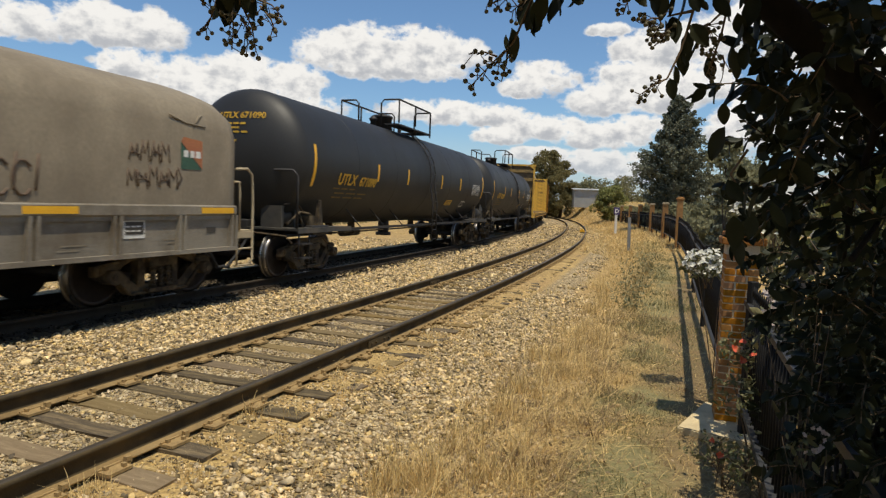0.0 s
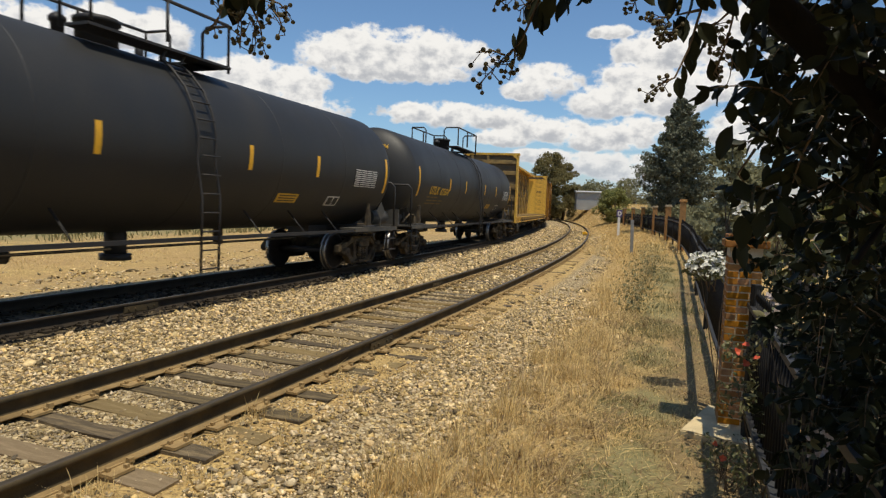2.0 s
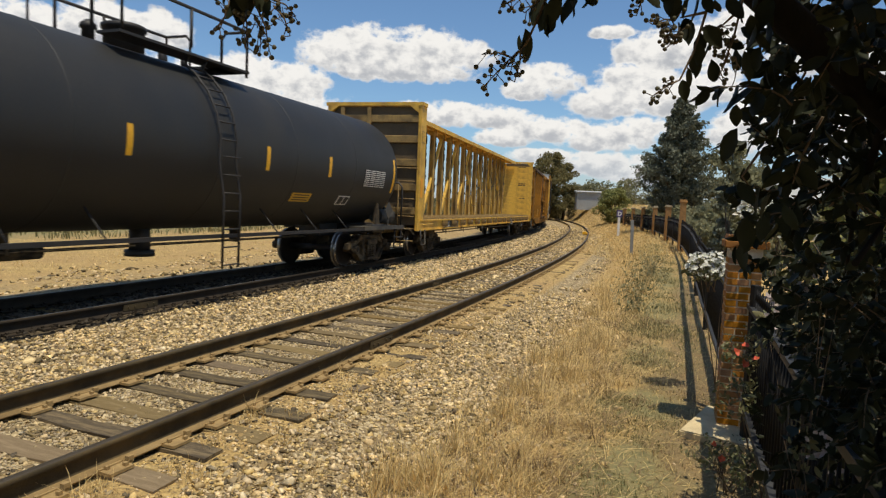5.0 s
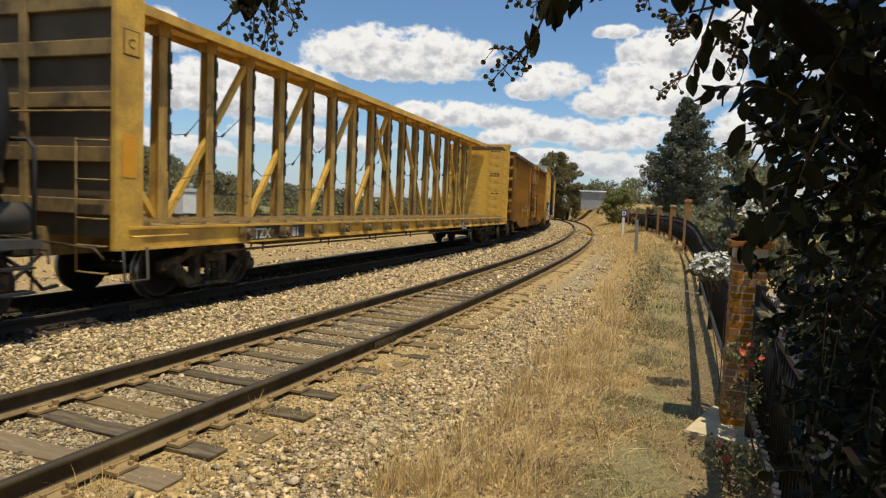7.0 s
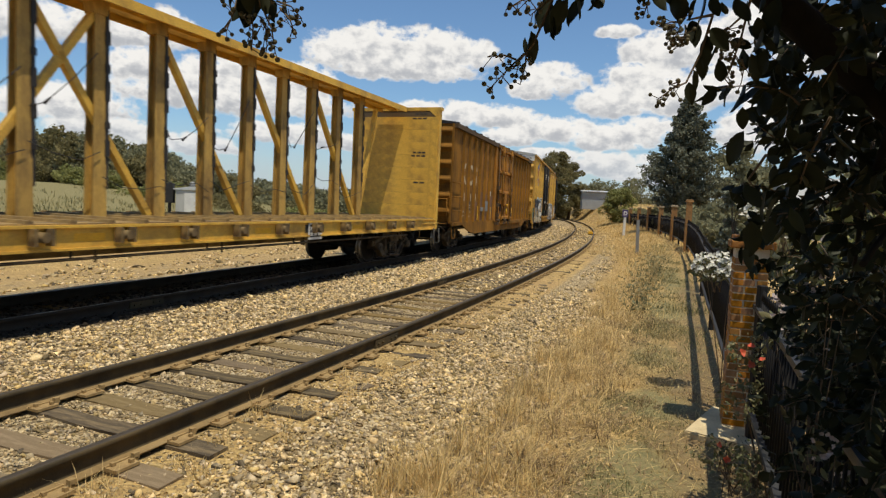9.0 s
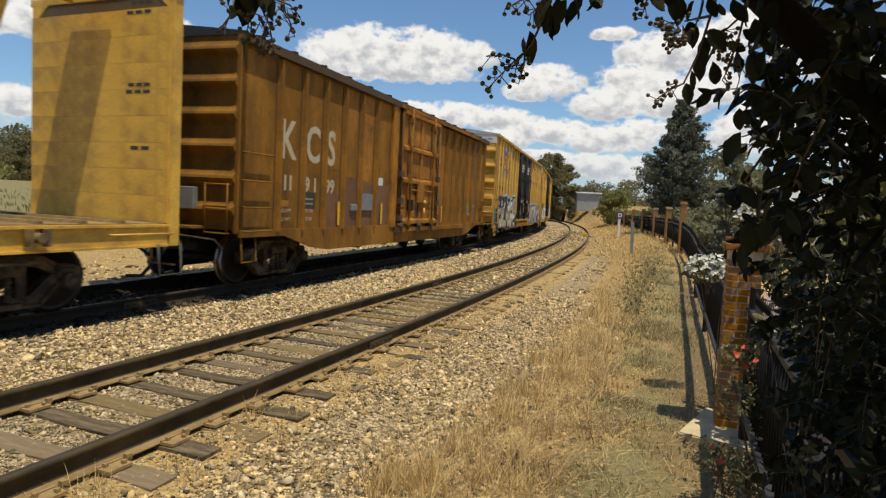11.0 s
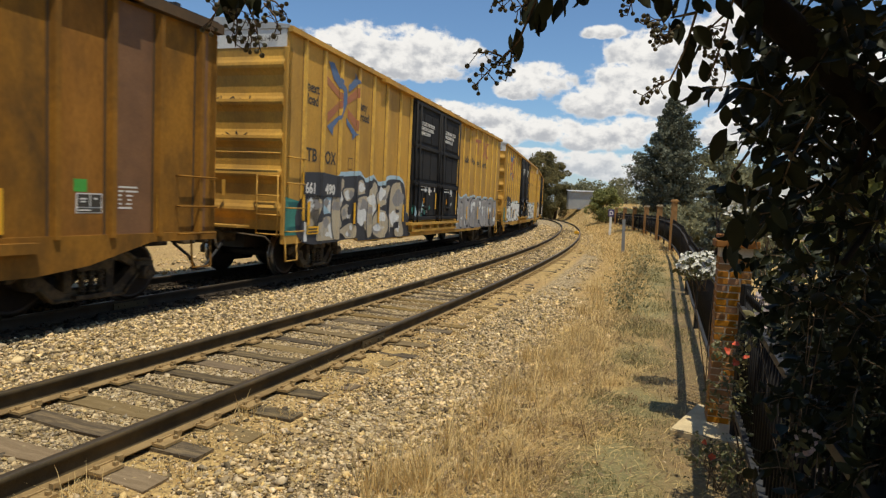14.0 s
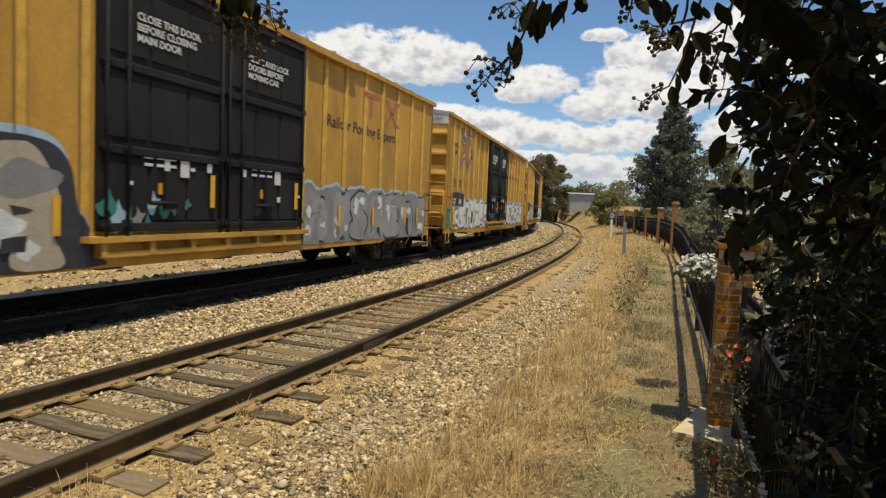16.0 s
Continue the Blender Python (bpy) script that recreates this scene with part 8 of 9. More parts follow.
        letters = [
            (M_SPRAY_K, [(0.87, 1.61), (1.3, 1.63), (1.32, 1.31), (1.18, 1.06), (0.84, 1.04)]),
            (M_SPRAY_C, [(1.57, 1.6), (1.9, 1.61), (1.89, 1.33), (1.57, 1.32)]),
            (M_SPRAY_K, [(1.38, 1.12), (1.74, 1.23), (2.06, 1.06), (2.03, 0.74), (1.34, 0.75), (1.3, 0.94)]),
            (M_SPRAY_K, [(2.18, 1.96), (2.42, 2.0), (2.34, 1.47), (2.36, 1.09), (2.11, 0.77), (1.94, 1.11), (1.94, 1.59), (2.16, 1.64)]),
            (M_SPRAY_K, [(2.47, 1.84), (2.93, 1.87), (2.88, 1.71), (2.68, 1.61), (2.5, 1.68)]),
            (M_SPRAY_K, [(2.37, 1.39), (2.59, 1.5), (2.79, 1.4), (2.77, 1.21), (2.56, 1.27), (2.44, 1.18)]),
            (M_SPRAY_K, [(2.3, 0.93), (2.77, 1.07), (3.01, 0.99), (2.97, 0.75), (2.71, 0.72), (2.48, 0.85)]),
            (M_SPRAY_K, [(3.14, 2.0), (3.37, 2.08), (3.53, 1.94), (3.48, 1.68), (3.16, 1.67), (3.09, 1.86)]),
            (M_SPRAY_K, [(3.14, 1.59), (3.81, 1.65), (3.74, 1.06), (3.6, 0.97), (3.49, 1.37), (3.32, 1.21), (3.14, 1.08)]),
            (M_SPRAY_K, [(3.86, 1.88), (4.05, 2.04), (4.28, 1.9), (4.22, 1.3), (3.94, 0.9), (3.81, 0.78), (3.74, 1.2)]),
            (M_SPRAY_K, [(4.35, 1.81), (4.93, 2.01), (5.09, 1.96), (4.82, 1.64), (4.57, 1.5), (4.35, 1.61)]),
            (M_SPRAY_K, [(4.17, 1.24), (4.55, 1.38), (4.98, 1.21), (5.02, 0.89), (4.65, 0.72), (4.19, 0.82), (4.1, 1.0)]),
            (M_SPRAY_K, [(5.25, 1.94), (5.69, 2.09), (5.94, 1.94), (6.14, 1.47), (6.04, 1.15), (6.2, 0.78), (5.89, 0.72), (5.57, 0.79), (5.6, 1.15), (5.28, 0.98), (5.23, 0.8), (5.16, 1.28)]),
        ]
        for k, (fill, poly) in enumerate(letters):
            mx, mz = sum(p for p, _ in poly) / len(poly), sum(q for _, q in poly) / len(poly)

            def swollen(g, width):
                out = []
                for p, q in poly:
                    d = math.hypot(p - mx, q - mz)
                    out.append((mx + (p - mx) * (g + width / d) - half, mz + (q - mz) * (g + width / d)))
                return [(x, max(z, 0.75 if x < 3.3 - half else 0.67)) for x, z in rounded(out)]
            depth = w + 0.0070 + 0.0016 * k
            flat_shape(car, "spray_outline", swollen(1.05, 0.085), -depth, M_SPRAY_B, "black graffiti outline", 0.0006)
            ring = swollen(1.05, 0.015)
            flat_shape(car, "spray_fill", ring, -depth - 0.0004, fill, "khaki graffiti letter fill", 0.0006)
            cx, cz = sum(p for p, _ in ring) / len(ring), sum(q for _, q in ring) / len(ring)
            for j in range(4):
                px, pz = r.choice(ring)
                f = r.uniform(0.3, 0.6)
                px, pz = cx + (px - cx) * f, cz + (pz - cz) * f
                size = min(abs(max(p for p, _ in ring) - px), abs(px - min(p for p, _ in ring)), abs(max(q for _, q in ring) - pz), abs(pz - min(q for _, q in ring)))
                flat_shape(car, "spray_mottle", blob(px, pz, size * r.uniform(0.6, 1.0), size * r.uniform(0.35, 0.8), r.randint(0, 999), 20, 0.2), -depth - 0.0006 - 0.0001 * j, (M_SPRAY_W, M_SPRAY_S, M_SPRAY_G, M_SPRAY_W)[j], "mottled graffiti fill", 0.0006)
        for poly in ([(5.55, 1.44), (5.84, 1.38), (5.60, 1.32)], [(5.45, 1.06), (5.72, 1.10), (5.70, 0.92), (5.45, 0.90)], [(2.62, 1.46), (2.78, 1.50), (2.80, 1.30), (2.66, 1.28)]):
            flat_shape(car, "spray_counter", [(p - half, q) for p, q in poly], -w - 0.0300, M_SPRAY_B, "black graffiti counter")
        flat_shape(car, "spray_patch", [(0.64 - half, 0.76), (0.86 - half, 0.76), (0.86 - half, 1.14), (0.66 - half, 1.16)], -w - 0.0080, M_SPRAY_W, "white sprayed corner")
        sprayed(11.5 - half, 18.0 - half, 0.74, 1.98, M_SPRAY_L, 1.05, M_SPRAY_C, M_SPRAY_G)
    elif seed % 2:
        sprayed(2.2 - half, 6.45 - half, 0.84, 2.08, M_SPRAY_S, 0.92, M_SPRAY_C, M_SPRAY_B)
        sprayed(0.62 - half, 2.25 - half, 0.86, 1.72, M_SPRAY_S, 0.85, M_SPRAY_C, M_SPRAY_G)
        sprayed(11.5 - half, 18.0 - half, 0.86, 2.02, M_SPRAY_W, 1.0, M_SPRAY_C, M_SPRAY_G)
    else:
        sprayed(0.62 - half, 6.45 - half, 0.86, 1.95, M_SPRAY_W, 1.15, M_SPRAY_C, M_SPRAY_W)
        sprayed(11.5 - half, 17.4 - half, 0.86, 2.0, M_SPRAY_W, 1.1, M_SPRAY_C, M_SPRAY_C)
    for k in range(9):
        cx, cz = 6.75 + 0.17 * k + r.uniform(-0.1, 0.1) - half, 1.30 + r.uniform(-0.12, 0.25)
        flat_shape(car, "spray_patch", blob(cx, cz, r.uniform(0.05, 0.16), r.uniform(0.05, 0.16), 50 + k + seed, 24, 0.6), -w - 0.113 - 0.0004 * k, (M_SPRAY_T, M_SPRAY_C, M_SPRAY_T, M_SPRAY_G)[k % 4], "teal overspray on the door")
    flat_shape(car, "spray_patch", [(0.04 - half, 0.9), (0.56 - half, 0.9), (0.56 - half, 1.55), (0.04 - half, 1.62)], -w - 0.0025, M_SPRAY_T, "teal sprayed corner panel")
    for x in (0.78, 2.90, 4.32, 6.05, 12.9, 14.6, 16.6, 17.5):
        flat_shape(car, "reflector_stripe", [(x - half, 1.08), (x + 0.10 - half, 1.08), (x + 0.10 - half, 1.56), (x - half, 1.56)], -w - 0.053, M_REFLECT, "yellow reflective stripe")
    flat_shape(car, "reflector_stripe", [(0.56 - half, 1.18), (0.66 - half, 1.18), (0.66 - half, 2.12), (0.56 - half, 2.12)], -w - 0.0585, M_REFLECT)
    flat_shape(car, "notice", [(0.82 - half, 0.90), (1.30 - half, 0.90), (1.30 - half, 1.06), (0.82 - half, 1.06)], -w - 0.026, M_REFLECT, "small yellow notice")
    bars(car, "small_writing", [(0.88 - half, 0.93, 0.36, 0.028), (0.88 - half, 0.99, 0.36, 0.028)], -w - 0.030, M_LET_K)
    for out in (-1, 1):
        xe = out * half
        corrugated_end(car, xe, out, w, 1.02, z1 - 0.36, M_YELLOW, 5, 0.15)
        bm = bmesh.new()
        a, b = sorted((xe - out * 0.02, xe - out * 0.10))
        box(bm, a, b, -w + 0.05, w - 0.05, z1 - 0.36, z1)
        prism(bm, [(-w + 0.05, z1), (w - 0.05, z1), (0, 4.93)], "x", a, b)
        cap = part("end_cap", bm, M_WHITE, car, "white panel under the roof end")
        if out < 0 and number:
            lettering("TBOX " + number, 0.15, M_LET_K, car, Matrix.Translation((xe - 0.001, -0.42, z1 - 0.26)) @ pose(0, 0, 0, 90, 0, -90), "lettering")
        bm = bmesh.new()
        a, b = sorted((xe - out * 0.06, xe - out * 0.58))
        ladder(bm, a, b, -w - 0.11, (0.98, 1.42, 1.88, 2.36), 0.014, 0.10)
        tube(bm, [(xe - out * 0.08, -w + 0.02, 0.95), (xe - out * 0.08, -w - 0.01, 0.42), (xe - out * 0.5, -w - 0.01, 0.42), (xe - out * 0.5, -w + 0.02, 0.95)], 0.02, 6)
        part_split("ladder_rung", bm, M_YELLOW, car, "yellow grab-iron rung")
        bm = bmesh.new()
        end_ladder(bm, xe + out * 0.10, -w + 0.08, -w + 0.52, (0.92, 1.28, 1.64, 2.0), out)
        for y in (-w + 0.08, -w + 0.52):
            rod(bm, (xe + out * 0.10, y, 0.92), (xe + out * 0.10, y, 2.02), 0.014, 6)
        rod(bm, (xe + out * 0.10, -w + 0.05, 2.42), (xe + out * 0.10, w - 0.1, 2.42), 0.016, 6)
        box(bm, min(xe, xe + out * 0.4), max(xe, xe + out * 0.4), -0.8, 0.9, 1.02, 1.06)
        part("end_ladder", bm, M_YELLOW, car)
        add_coupler(car, xe + out * 0.05, out)
        add_truck(car, out * (half - 2.15))
    rr = random.Random(seed + 3)
    for z, n, y0 in ((3.28, 5, -0.9), (2.66, 4, -0.75)):
        for k in range(n):
            mark = strokes(car, "scrawl", [[(k * 0.17 + rr.uniform(-0.05, 0.12), rr.uniform(0, 0.2)) for _ in range(4)]], 0.012, 0, M_LET_K, "thin black scrawl on the end ribs")
            mark.matrix_basis = Matrix.Translation((-half - 0.035, -y0 - 0.9, z)) @ pose(0, 0, 0, 0, 0, -90)
    for a in (d0, mid):
        bars(car, "small_writing", [(a + 0.35 + 0.3 * rr.random() + 0.5 * i - half, 1.5 + 0.5 * rr.random(), 0.10, 0.05 + 0.12 * rr.random()) for i in range(4)], -w - 0.117, M_LETTER)
    brake_wheel(car, -half - 0.2, 0.6, 2.1, -1)
    RIBS.clear()
    flat_shape(car, "end_board", [(-0.1, 0), (0.0, 0), (0.0, 0.3), (-0.1, 0.3)], 0, M_YELLOW).matrix_basis = pose(-half - 0.06, -0.3, 1.6)
    bm = bmesh.new()
    box(bm, -half + 0.5, half - 0.5, -0.35, 0.35, 0.58, 1.0)
    for x in (-4.0, -2.0, 0.4, 2.2, 4.0):
        box(bm, x - 0.2, x + 0.2, -1.1, -0.7, 0.55, 0.98)
    rod(bm, (-2.6, -0.9, 0.72), (-1.5, -0.9, 0.72), 0.16, 14)
    part("underframe", bm, M_BLACK, car)
    RIBS.clear()
    return car


build_coil_car(4.95)
build_tank_car(14.66, "671090", "black tank car with yellow lettering and top railings")
build_tank_car(31.12, "672674", "black tank car with yellow lettering and top railings")
build_centerbeam(39.84, 62.27)
build_brown_boxcar(63.69, 79.35)
build_yellow_boxcar(81.38, "661490", True, 1, "weathered yellow boxcar with black doors and silver graffiti")
build_yellow_boxcar(101.98, "667949", True, 4, "weathered yellow boxcar with black doors and white graffiti")
build_yellow_boxcar(122.58, "", True, 7, "weathered yellow boxcar with black doors at the train's tail")

# ---- brick-and-iron fence ----
FENCE_E = 4.85


def fence_e(s):
    """Distance of the fence from the siding."""
    return FENCE_E + 0.38 * float(smooth(8, 26, np.float64(s)))


PILLARS = [2.95, 26.2, 34.2, 42.6, 51.8, 60.4, 68.6, 76.8]


def build_pillar(s, detailed):
    p, t = near_line(s, fence_e(s) + 0.02)
    z = ground_z(p.x, p.y)
    tall = 1.88 if detailed else 2.34 if s < 30 else 2.06
    m = Matrix.Translation((p.x, p.y, z)) @ Matrix.Rotation(-t + 0.02, 4, "Z")
    pil = thing("brick_pillar", m, "orange-brown brick fence pillar with pale mortar and a cap", "pillar", "fence pillars")
    h = 0.147 if detailed else 0.120 if s < 30 else 0.145
    bm = bmesh.new()
    if detailed:
        box(bm, -h + 0.005, h - 0.005, -h + 0.005, h - 0.005, -0.2, tall - 0.12)
        part("core", bm, M_MORTAR, pil, "pale mortar")
        bm = bmesh.new()
        box(bm, -0.095, 0.095, -0.045, 0.045, -0.028, 0.028)
        brick = mesh_of("brick", bevelled(bm, 0.004), M_BRICK)
        bm = bmesh.new()
        box(bm, -0.045, 0.045, -0.045, 0.045, -0.028, 0.028)
        header = mesh_of("brick", bevelled(bm, 0.004), M_BRICK)
        r = random.Random(2)
        for k in range(int((tall - 0.14) / 0.067)):
            for q in range(4):
                rot = Matrix.Rotation(math.pi / 2 * q, 4, "Z")
                side = 1 if (k + q) % 2 else -1
                for me, x in ((brick, -side * 0.052), (header, side * 0.102)):
                    piece("brick", me, pil, rot @ Matrix.Translation((x + r.uniform(-0.003, 0.003), -h + 0.045 + r.uniform(-0.003, 0.002), 0.03 + k * 0.067)))
    else:
        box(bm, -h, h, -h, h, -0.3, tall - 0.12)
        for k in range(int((tall - 0.14) / 0.067)):
            box(bm, -h - 0.006, h + 0.006, -h - 0.006, h + 0.006, 0.005 + k * 0.067, 0.06 + k * 0.067)
        part("shaft", bm, M_BRICKFAR, pil)
    bm = bmesh.new()
    box(bm, -h - 0.045, h + 0.045, -h - 0.045, h + 0.045, tall - 0.12, tall - 0.05)
    box(bm, -h - 0.02, h + 0.02, -h - 0.02, h + 0.02, tall - 0.05, tall)
    part("cap", bevelled(bm, 0.01), M_BRICK if detailed else M_BRICKFAR if s < 30 else M_CREAM, pil, "projecting cap")


for k, s in enumerate(PILLARS):
    build_pillar(s, k == 0)

PICKET = None


def build_panel(s0, s1, step=0.115, shift=0.0):
    """A run of black iron fence between two pillars."""
    global PICKET
    if PICKET is None:
        bm = bmesh.new()
        rod(bm, (0, 0, -0.03), (0, 0, 1.0), 0.009, 6)
        rod(bm, (0, 0, 1.0), (0, 0, 1.09), 0.016, 6, 0.002)
        PICKET = mesh_of("picket", bm, M_IRON)
    p0, t = near_line(s0, fence_e(s0) + shift)
    fence = thing("iron_fence", Matrix.Translation((p0.x, p0.y, ground_z(p0.x, p0.y) + 0.33)), "black wrought-iron picket fence panel", "fence", "fence panels")
    n = int((s1 - s0) / step)
    pts = []
    for k in range(n + 1):
        p, _ = near_line(s0 + (s1 - s0) * k / n, fence_e(s0 + (s1 - s0) * k / n) + shift)
        pts.append(Vector((p.x - p0.x, p.y - p0.y, ground_z(p.x, p.y) - ground_z(p0.x, p0.y))))
    for q in pts[::1]:
        piece("picket", PICKET, fence, Matrix.Translation(q))
    for z, wide in ((0.90, 0.042), (0.0, 0.046)):
        bm = bmesh.new()
        line = pts[::6] + [pts[-1]]
        rings = []
        for i, q in enumerate(line):
            d = (line[min(i + 1, len(line) - 1)] - line[max(i - 1, 0)]).normalized()
            side = Vector((d.y, -d.x, 0)) * wide
            rings.append([bm.verts.new(q + side * a + Vector((0, 0, z + b))) for a, b in ((-1, -0.022), (1, -0.022), (1, 0.022), (-1, 0.022))])
        for a, b in zip(rings, rings[1:]):
            for i in range(4):
                bm.faces.new((a[i], a[(i + 1) % 4], b[(i + 1) % 4], b[i]))
        bm.faces.new(rings[0])
        bm.faces.new(rings[-1][::-1])
        part("rail", bm, M_IRONRAIL, fence, "flat black iron rail, greyed for sky reflection")
    for q in (pts[2], pts[len(pts) // 2], pts[-3]):
        bm = bmesh.new()
        box(bm, q.x - 0.035, q.x + 0.035, q.y - 0.035, q.y + 0.035, q.z - 0.45, q.z + 1.12)
        part("fence_post", bevelled(bm, 0.006), M_IRON, fence)


build_panel(-3.4, 2.78, shift=0.10)
build_panel(3.18, 13.4)
build_panel(13.6, 25.96)
for a, b in zip(PILLARS[1:-1], PILLARS[2:]):
    build_panel(a + 0.24, b - 0.24, 0.2)


def build_slab():
    z = ground_z(2.85, 5.86)
    slab = thing("concrete_slab", pose(2.92, 5.86, z + 0.015, 0, 0, -36.9), "pale worn concrete slab lying at the pillar's foot", "slab")
    bm = bmesh.new()
    box(bm, -0.40, 0.40, -0.5, 0.5, -0.06, 0.05)
    bmesh.ops.bevel(bm, geom=list(bm.edges), offset=0.012, segments=2, affect="EDGES")
    part("paving_slab", bm, M_CONCRETE, slab)


build_slab()


def build_stake():
    x, y = STAKE
    stake = thing("garden_stake", pose(x, y, ground_z(x, y), 0, -2, 0), "tan wooden stake inside the iron fence", "stake")
    bm = bmesh.new()
    box(bm, -0.02, 0.02, -0.014, 0.014, -0.15, 0.92)
    part("shaft", bevelled(bm, 0.003), M_DECK, stake)


STAKE = (2.47, 3.9)
build_stake()

# ---- garden plants along the fence ----


def flower_points(centre, radius, n):
    d = rng.normal(size=(n, 3))
    d /= np.linalg.norm(d, axis=1, keepdims=True)
    return np.array(centre) + d * np.array(radius) * (rng.uniform(0.4, 1, n) ** 0.5)[:, None]


def bloom(name, mat, points, size, parent, petals=5):
    """Small flowers of a few cupped petals."""
    n = len(points)
    rep = np.repeat(points, petals, 0)
    face = np.array([-0.35, -0.75, 0.6]) + rng.normal(0, 0.4, (n, 3))
    face /= np.linalg.norm(face, axis=1, keepdims=True)
    face = np.repeat(face, petals, 0)
    a = rng.normal(size=face.shape)
    y = a - face * np.sum(a * face, 1, keepdims=True)
    y = y / np.linalg.norm(y, axis=1, keepdims=True) * 0.9 + face * 0.4
    y /= np.linalg.norm(y, axis=1, keepdims=True)
    x = np.cross(y, face)
    x /= np.linalg.norm(x, axis=1, keepdims=True)
    ax = np.stack([x * 1.7, y, np.cross(x, y)], 2)
    co, fa = scattered(LEAF_V, LEAF_F, rep, ax, np.repeat((size * np.exp(rng.normal(0, 0.2, n * petals)))[:, None], 3, 1))
    ob = new(name, fast_mesh(name, co, fa, [mat]))
    ob.parent = parent
    return tagged(ob, kind="stuff")


def stems(parent, base, tips, r, mat=None):
    bm = bmesh.new()
    for tip in tips:
        b = Vector(base) + Vector((rng.uniform(-0.06, 0.06), rng.uniform(-0.06, 0.06), 0))
        m = (b + Vector(tip)) / 2 + Vector((rng.uniform(-0.08, 0.08), rng.uniform(-0.08, 0.08), 0.08))
        tube(bm, [b, m, Vector(tip)], r, 5, r * 0.4)
    return tagged(part("stem", bm, mat or M_TWIG, parent), kind="stuff")


def build_garden():
    # rose bush before the pillar
    x, y = 2.66, 5.12
    z = ground_z(x, y)
    rose = thing("rose_bush", pose(x, y, z), "leggy rose bush with coral-red blooms before the pillar", "rose bush", "rose bushes")
    tips = [(0.50, 0.02, 0.86), (-0.05, 0.1, 1.05), (0.12, 0.0, 0.95), (0.32, 0.1, 1.0), (0.05, -0.12, 0.78), (0.4, -0.05, 0.72), (-0.2, -0.1, 0.7)]
    stems(rose, (0.05, 0, 0), tips, 0.008)
    c = np.array([(t[0], t[1], t[2] - 0.12) for t in tips])
    foliage("leaves", M_LEAFROSE, clumps(c, np.full((7, 3), 0.19), 150), 0.042, rose, shape="leaf")
    for p in ((-0.20, -0.08, 0.95), (-0.11, -0.05, 1.0), (-0.05, -0.10, 0.90), (0.21, 0, 1.0), (-0.14, -0.1, 0.86)):
        bloom("bloom", M_PETAL_R, np.array([p]), 0.032, rose, 12)
    # climbing white roses on the fence and pillar top
    for cx, cy, cz, rad, nf, nl in ((3.08, 7.15, 1.13, (0.27, 0.2, 0.16), 120, 380), (3.0, 5.95, 1.78, (0.30, 0.16, 0.14), 70, 240), (3.05, 5.75, 1.62, (0.25, 0.12, 0.12), 6, 160)):
        zb = ground_z(cx, cy)
        wr = thing("white_rose", pose(cx, cy, zb), "white-flowered climbing rose on the fence", "rose bush", "white climbing roses")
        tips = [tuple(Vector((rng.uniform(-1, 1) * rad[0] * 0.6, rng.uniform(-1, 1) * rad[1] * 0.6, cz - zb + rng.uniform(-0.05, 0.05)))) for _ in range(7)]
        stems(wr, (0.22, 0.08, 0), tips[:2], 0.007)
        stems(wr, (0.10, 0.05, cz - zb - 0.3), tips[2:], 0.006)
        foliage("leaves", M_LEAFROSE, flower_points((0, 0, cz - zb - 0.03), rad, nl), 0.045, wr, shape="leaf")
        bloom("bloom", M_PETAL_W, flower_points((0, -0.05, cz - zb + 0.02), rad, nf), 0.027, wr, 7)
    # low roses beside the path
    for x, y, tall, seed in ((2.20, 4.50, 0.26, 0), (2.38, 4.32, 0.34, 1), (2.46, 4.66, 0.30, 2), (2.34, 4.92, 0.22, 3)):
        z = ground_z(x, y)
        low = thing("low_rose", pose(x, y, z), "low straggling rose shoots beside the path", "rose bush", "rose bushes")
        tips = [(rng.uniform(-0.2, 0.2), rng.uniform(-0.2, 0.2), tall * rng.uniform(0.6, 1)) for _ in range(8)]
        stems(low, (0, 0, 0), tips, 0.005)
        foliage("leaves", M_LEAFROSE, clumps(np.array(tips) * np.array([1, 1, 0.85]), np.full((8, 3), 0.09), 17), 0.034, low, shape="leaf")
        if seed in (0, 3):
            bloom("bloom", M_PETAL_R, np.array([(-0.08, -0.05, tall + 0.02)]), 0.028, low, 10)
    # dense dark shrubs inside the fence
    for x, y, tall, wide in ((2.95, 4.35, 1.5, 0.52), (3.35, 4.95, 1.35, 0.5), (2.75, 3.3, 1.45, 0.55), (3.6, 3.9, 1.9, 0.7), (2.45, 2.55, 1.2, 0.42), (4.6, 7.6, 1.8, 0.8), (4.3, 6.2, 1.9, 0.7)):
        z = ground_z(x, y)
        sh = thing("garden_shrub", pose(x, y, z), "dense dark-leaved garden shrub inside the fence", "shrub", "shrubs inside the fence")
        n = 22
        c = np.c_[rng.uniform(-1, 1, n) * wide * 0.7, rng.uniform(-1, 1, n) * wide * 0.7, rng.uniform(0.12, 0.92, n) * tall]
        stems(sh, (0, 0, 0), [tuple(v) for v in c[:9]], 0.012, M_BARKP)
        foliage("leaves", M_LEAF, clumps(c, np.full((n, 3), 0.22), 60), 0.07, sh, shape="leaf")
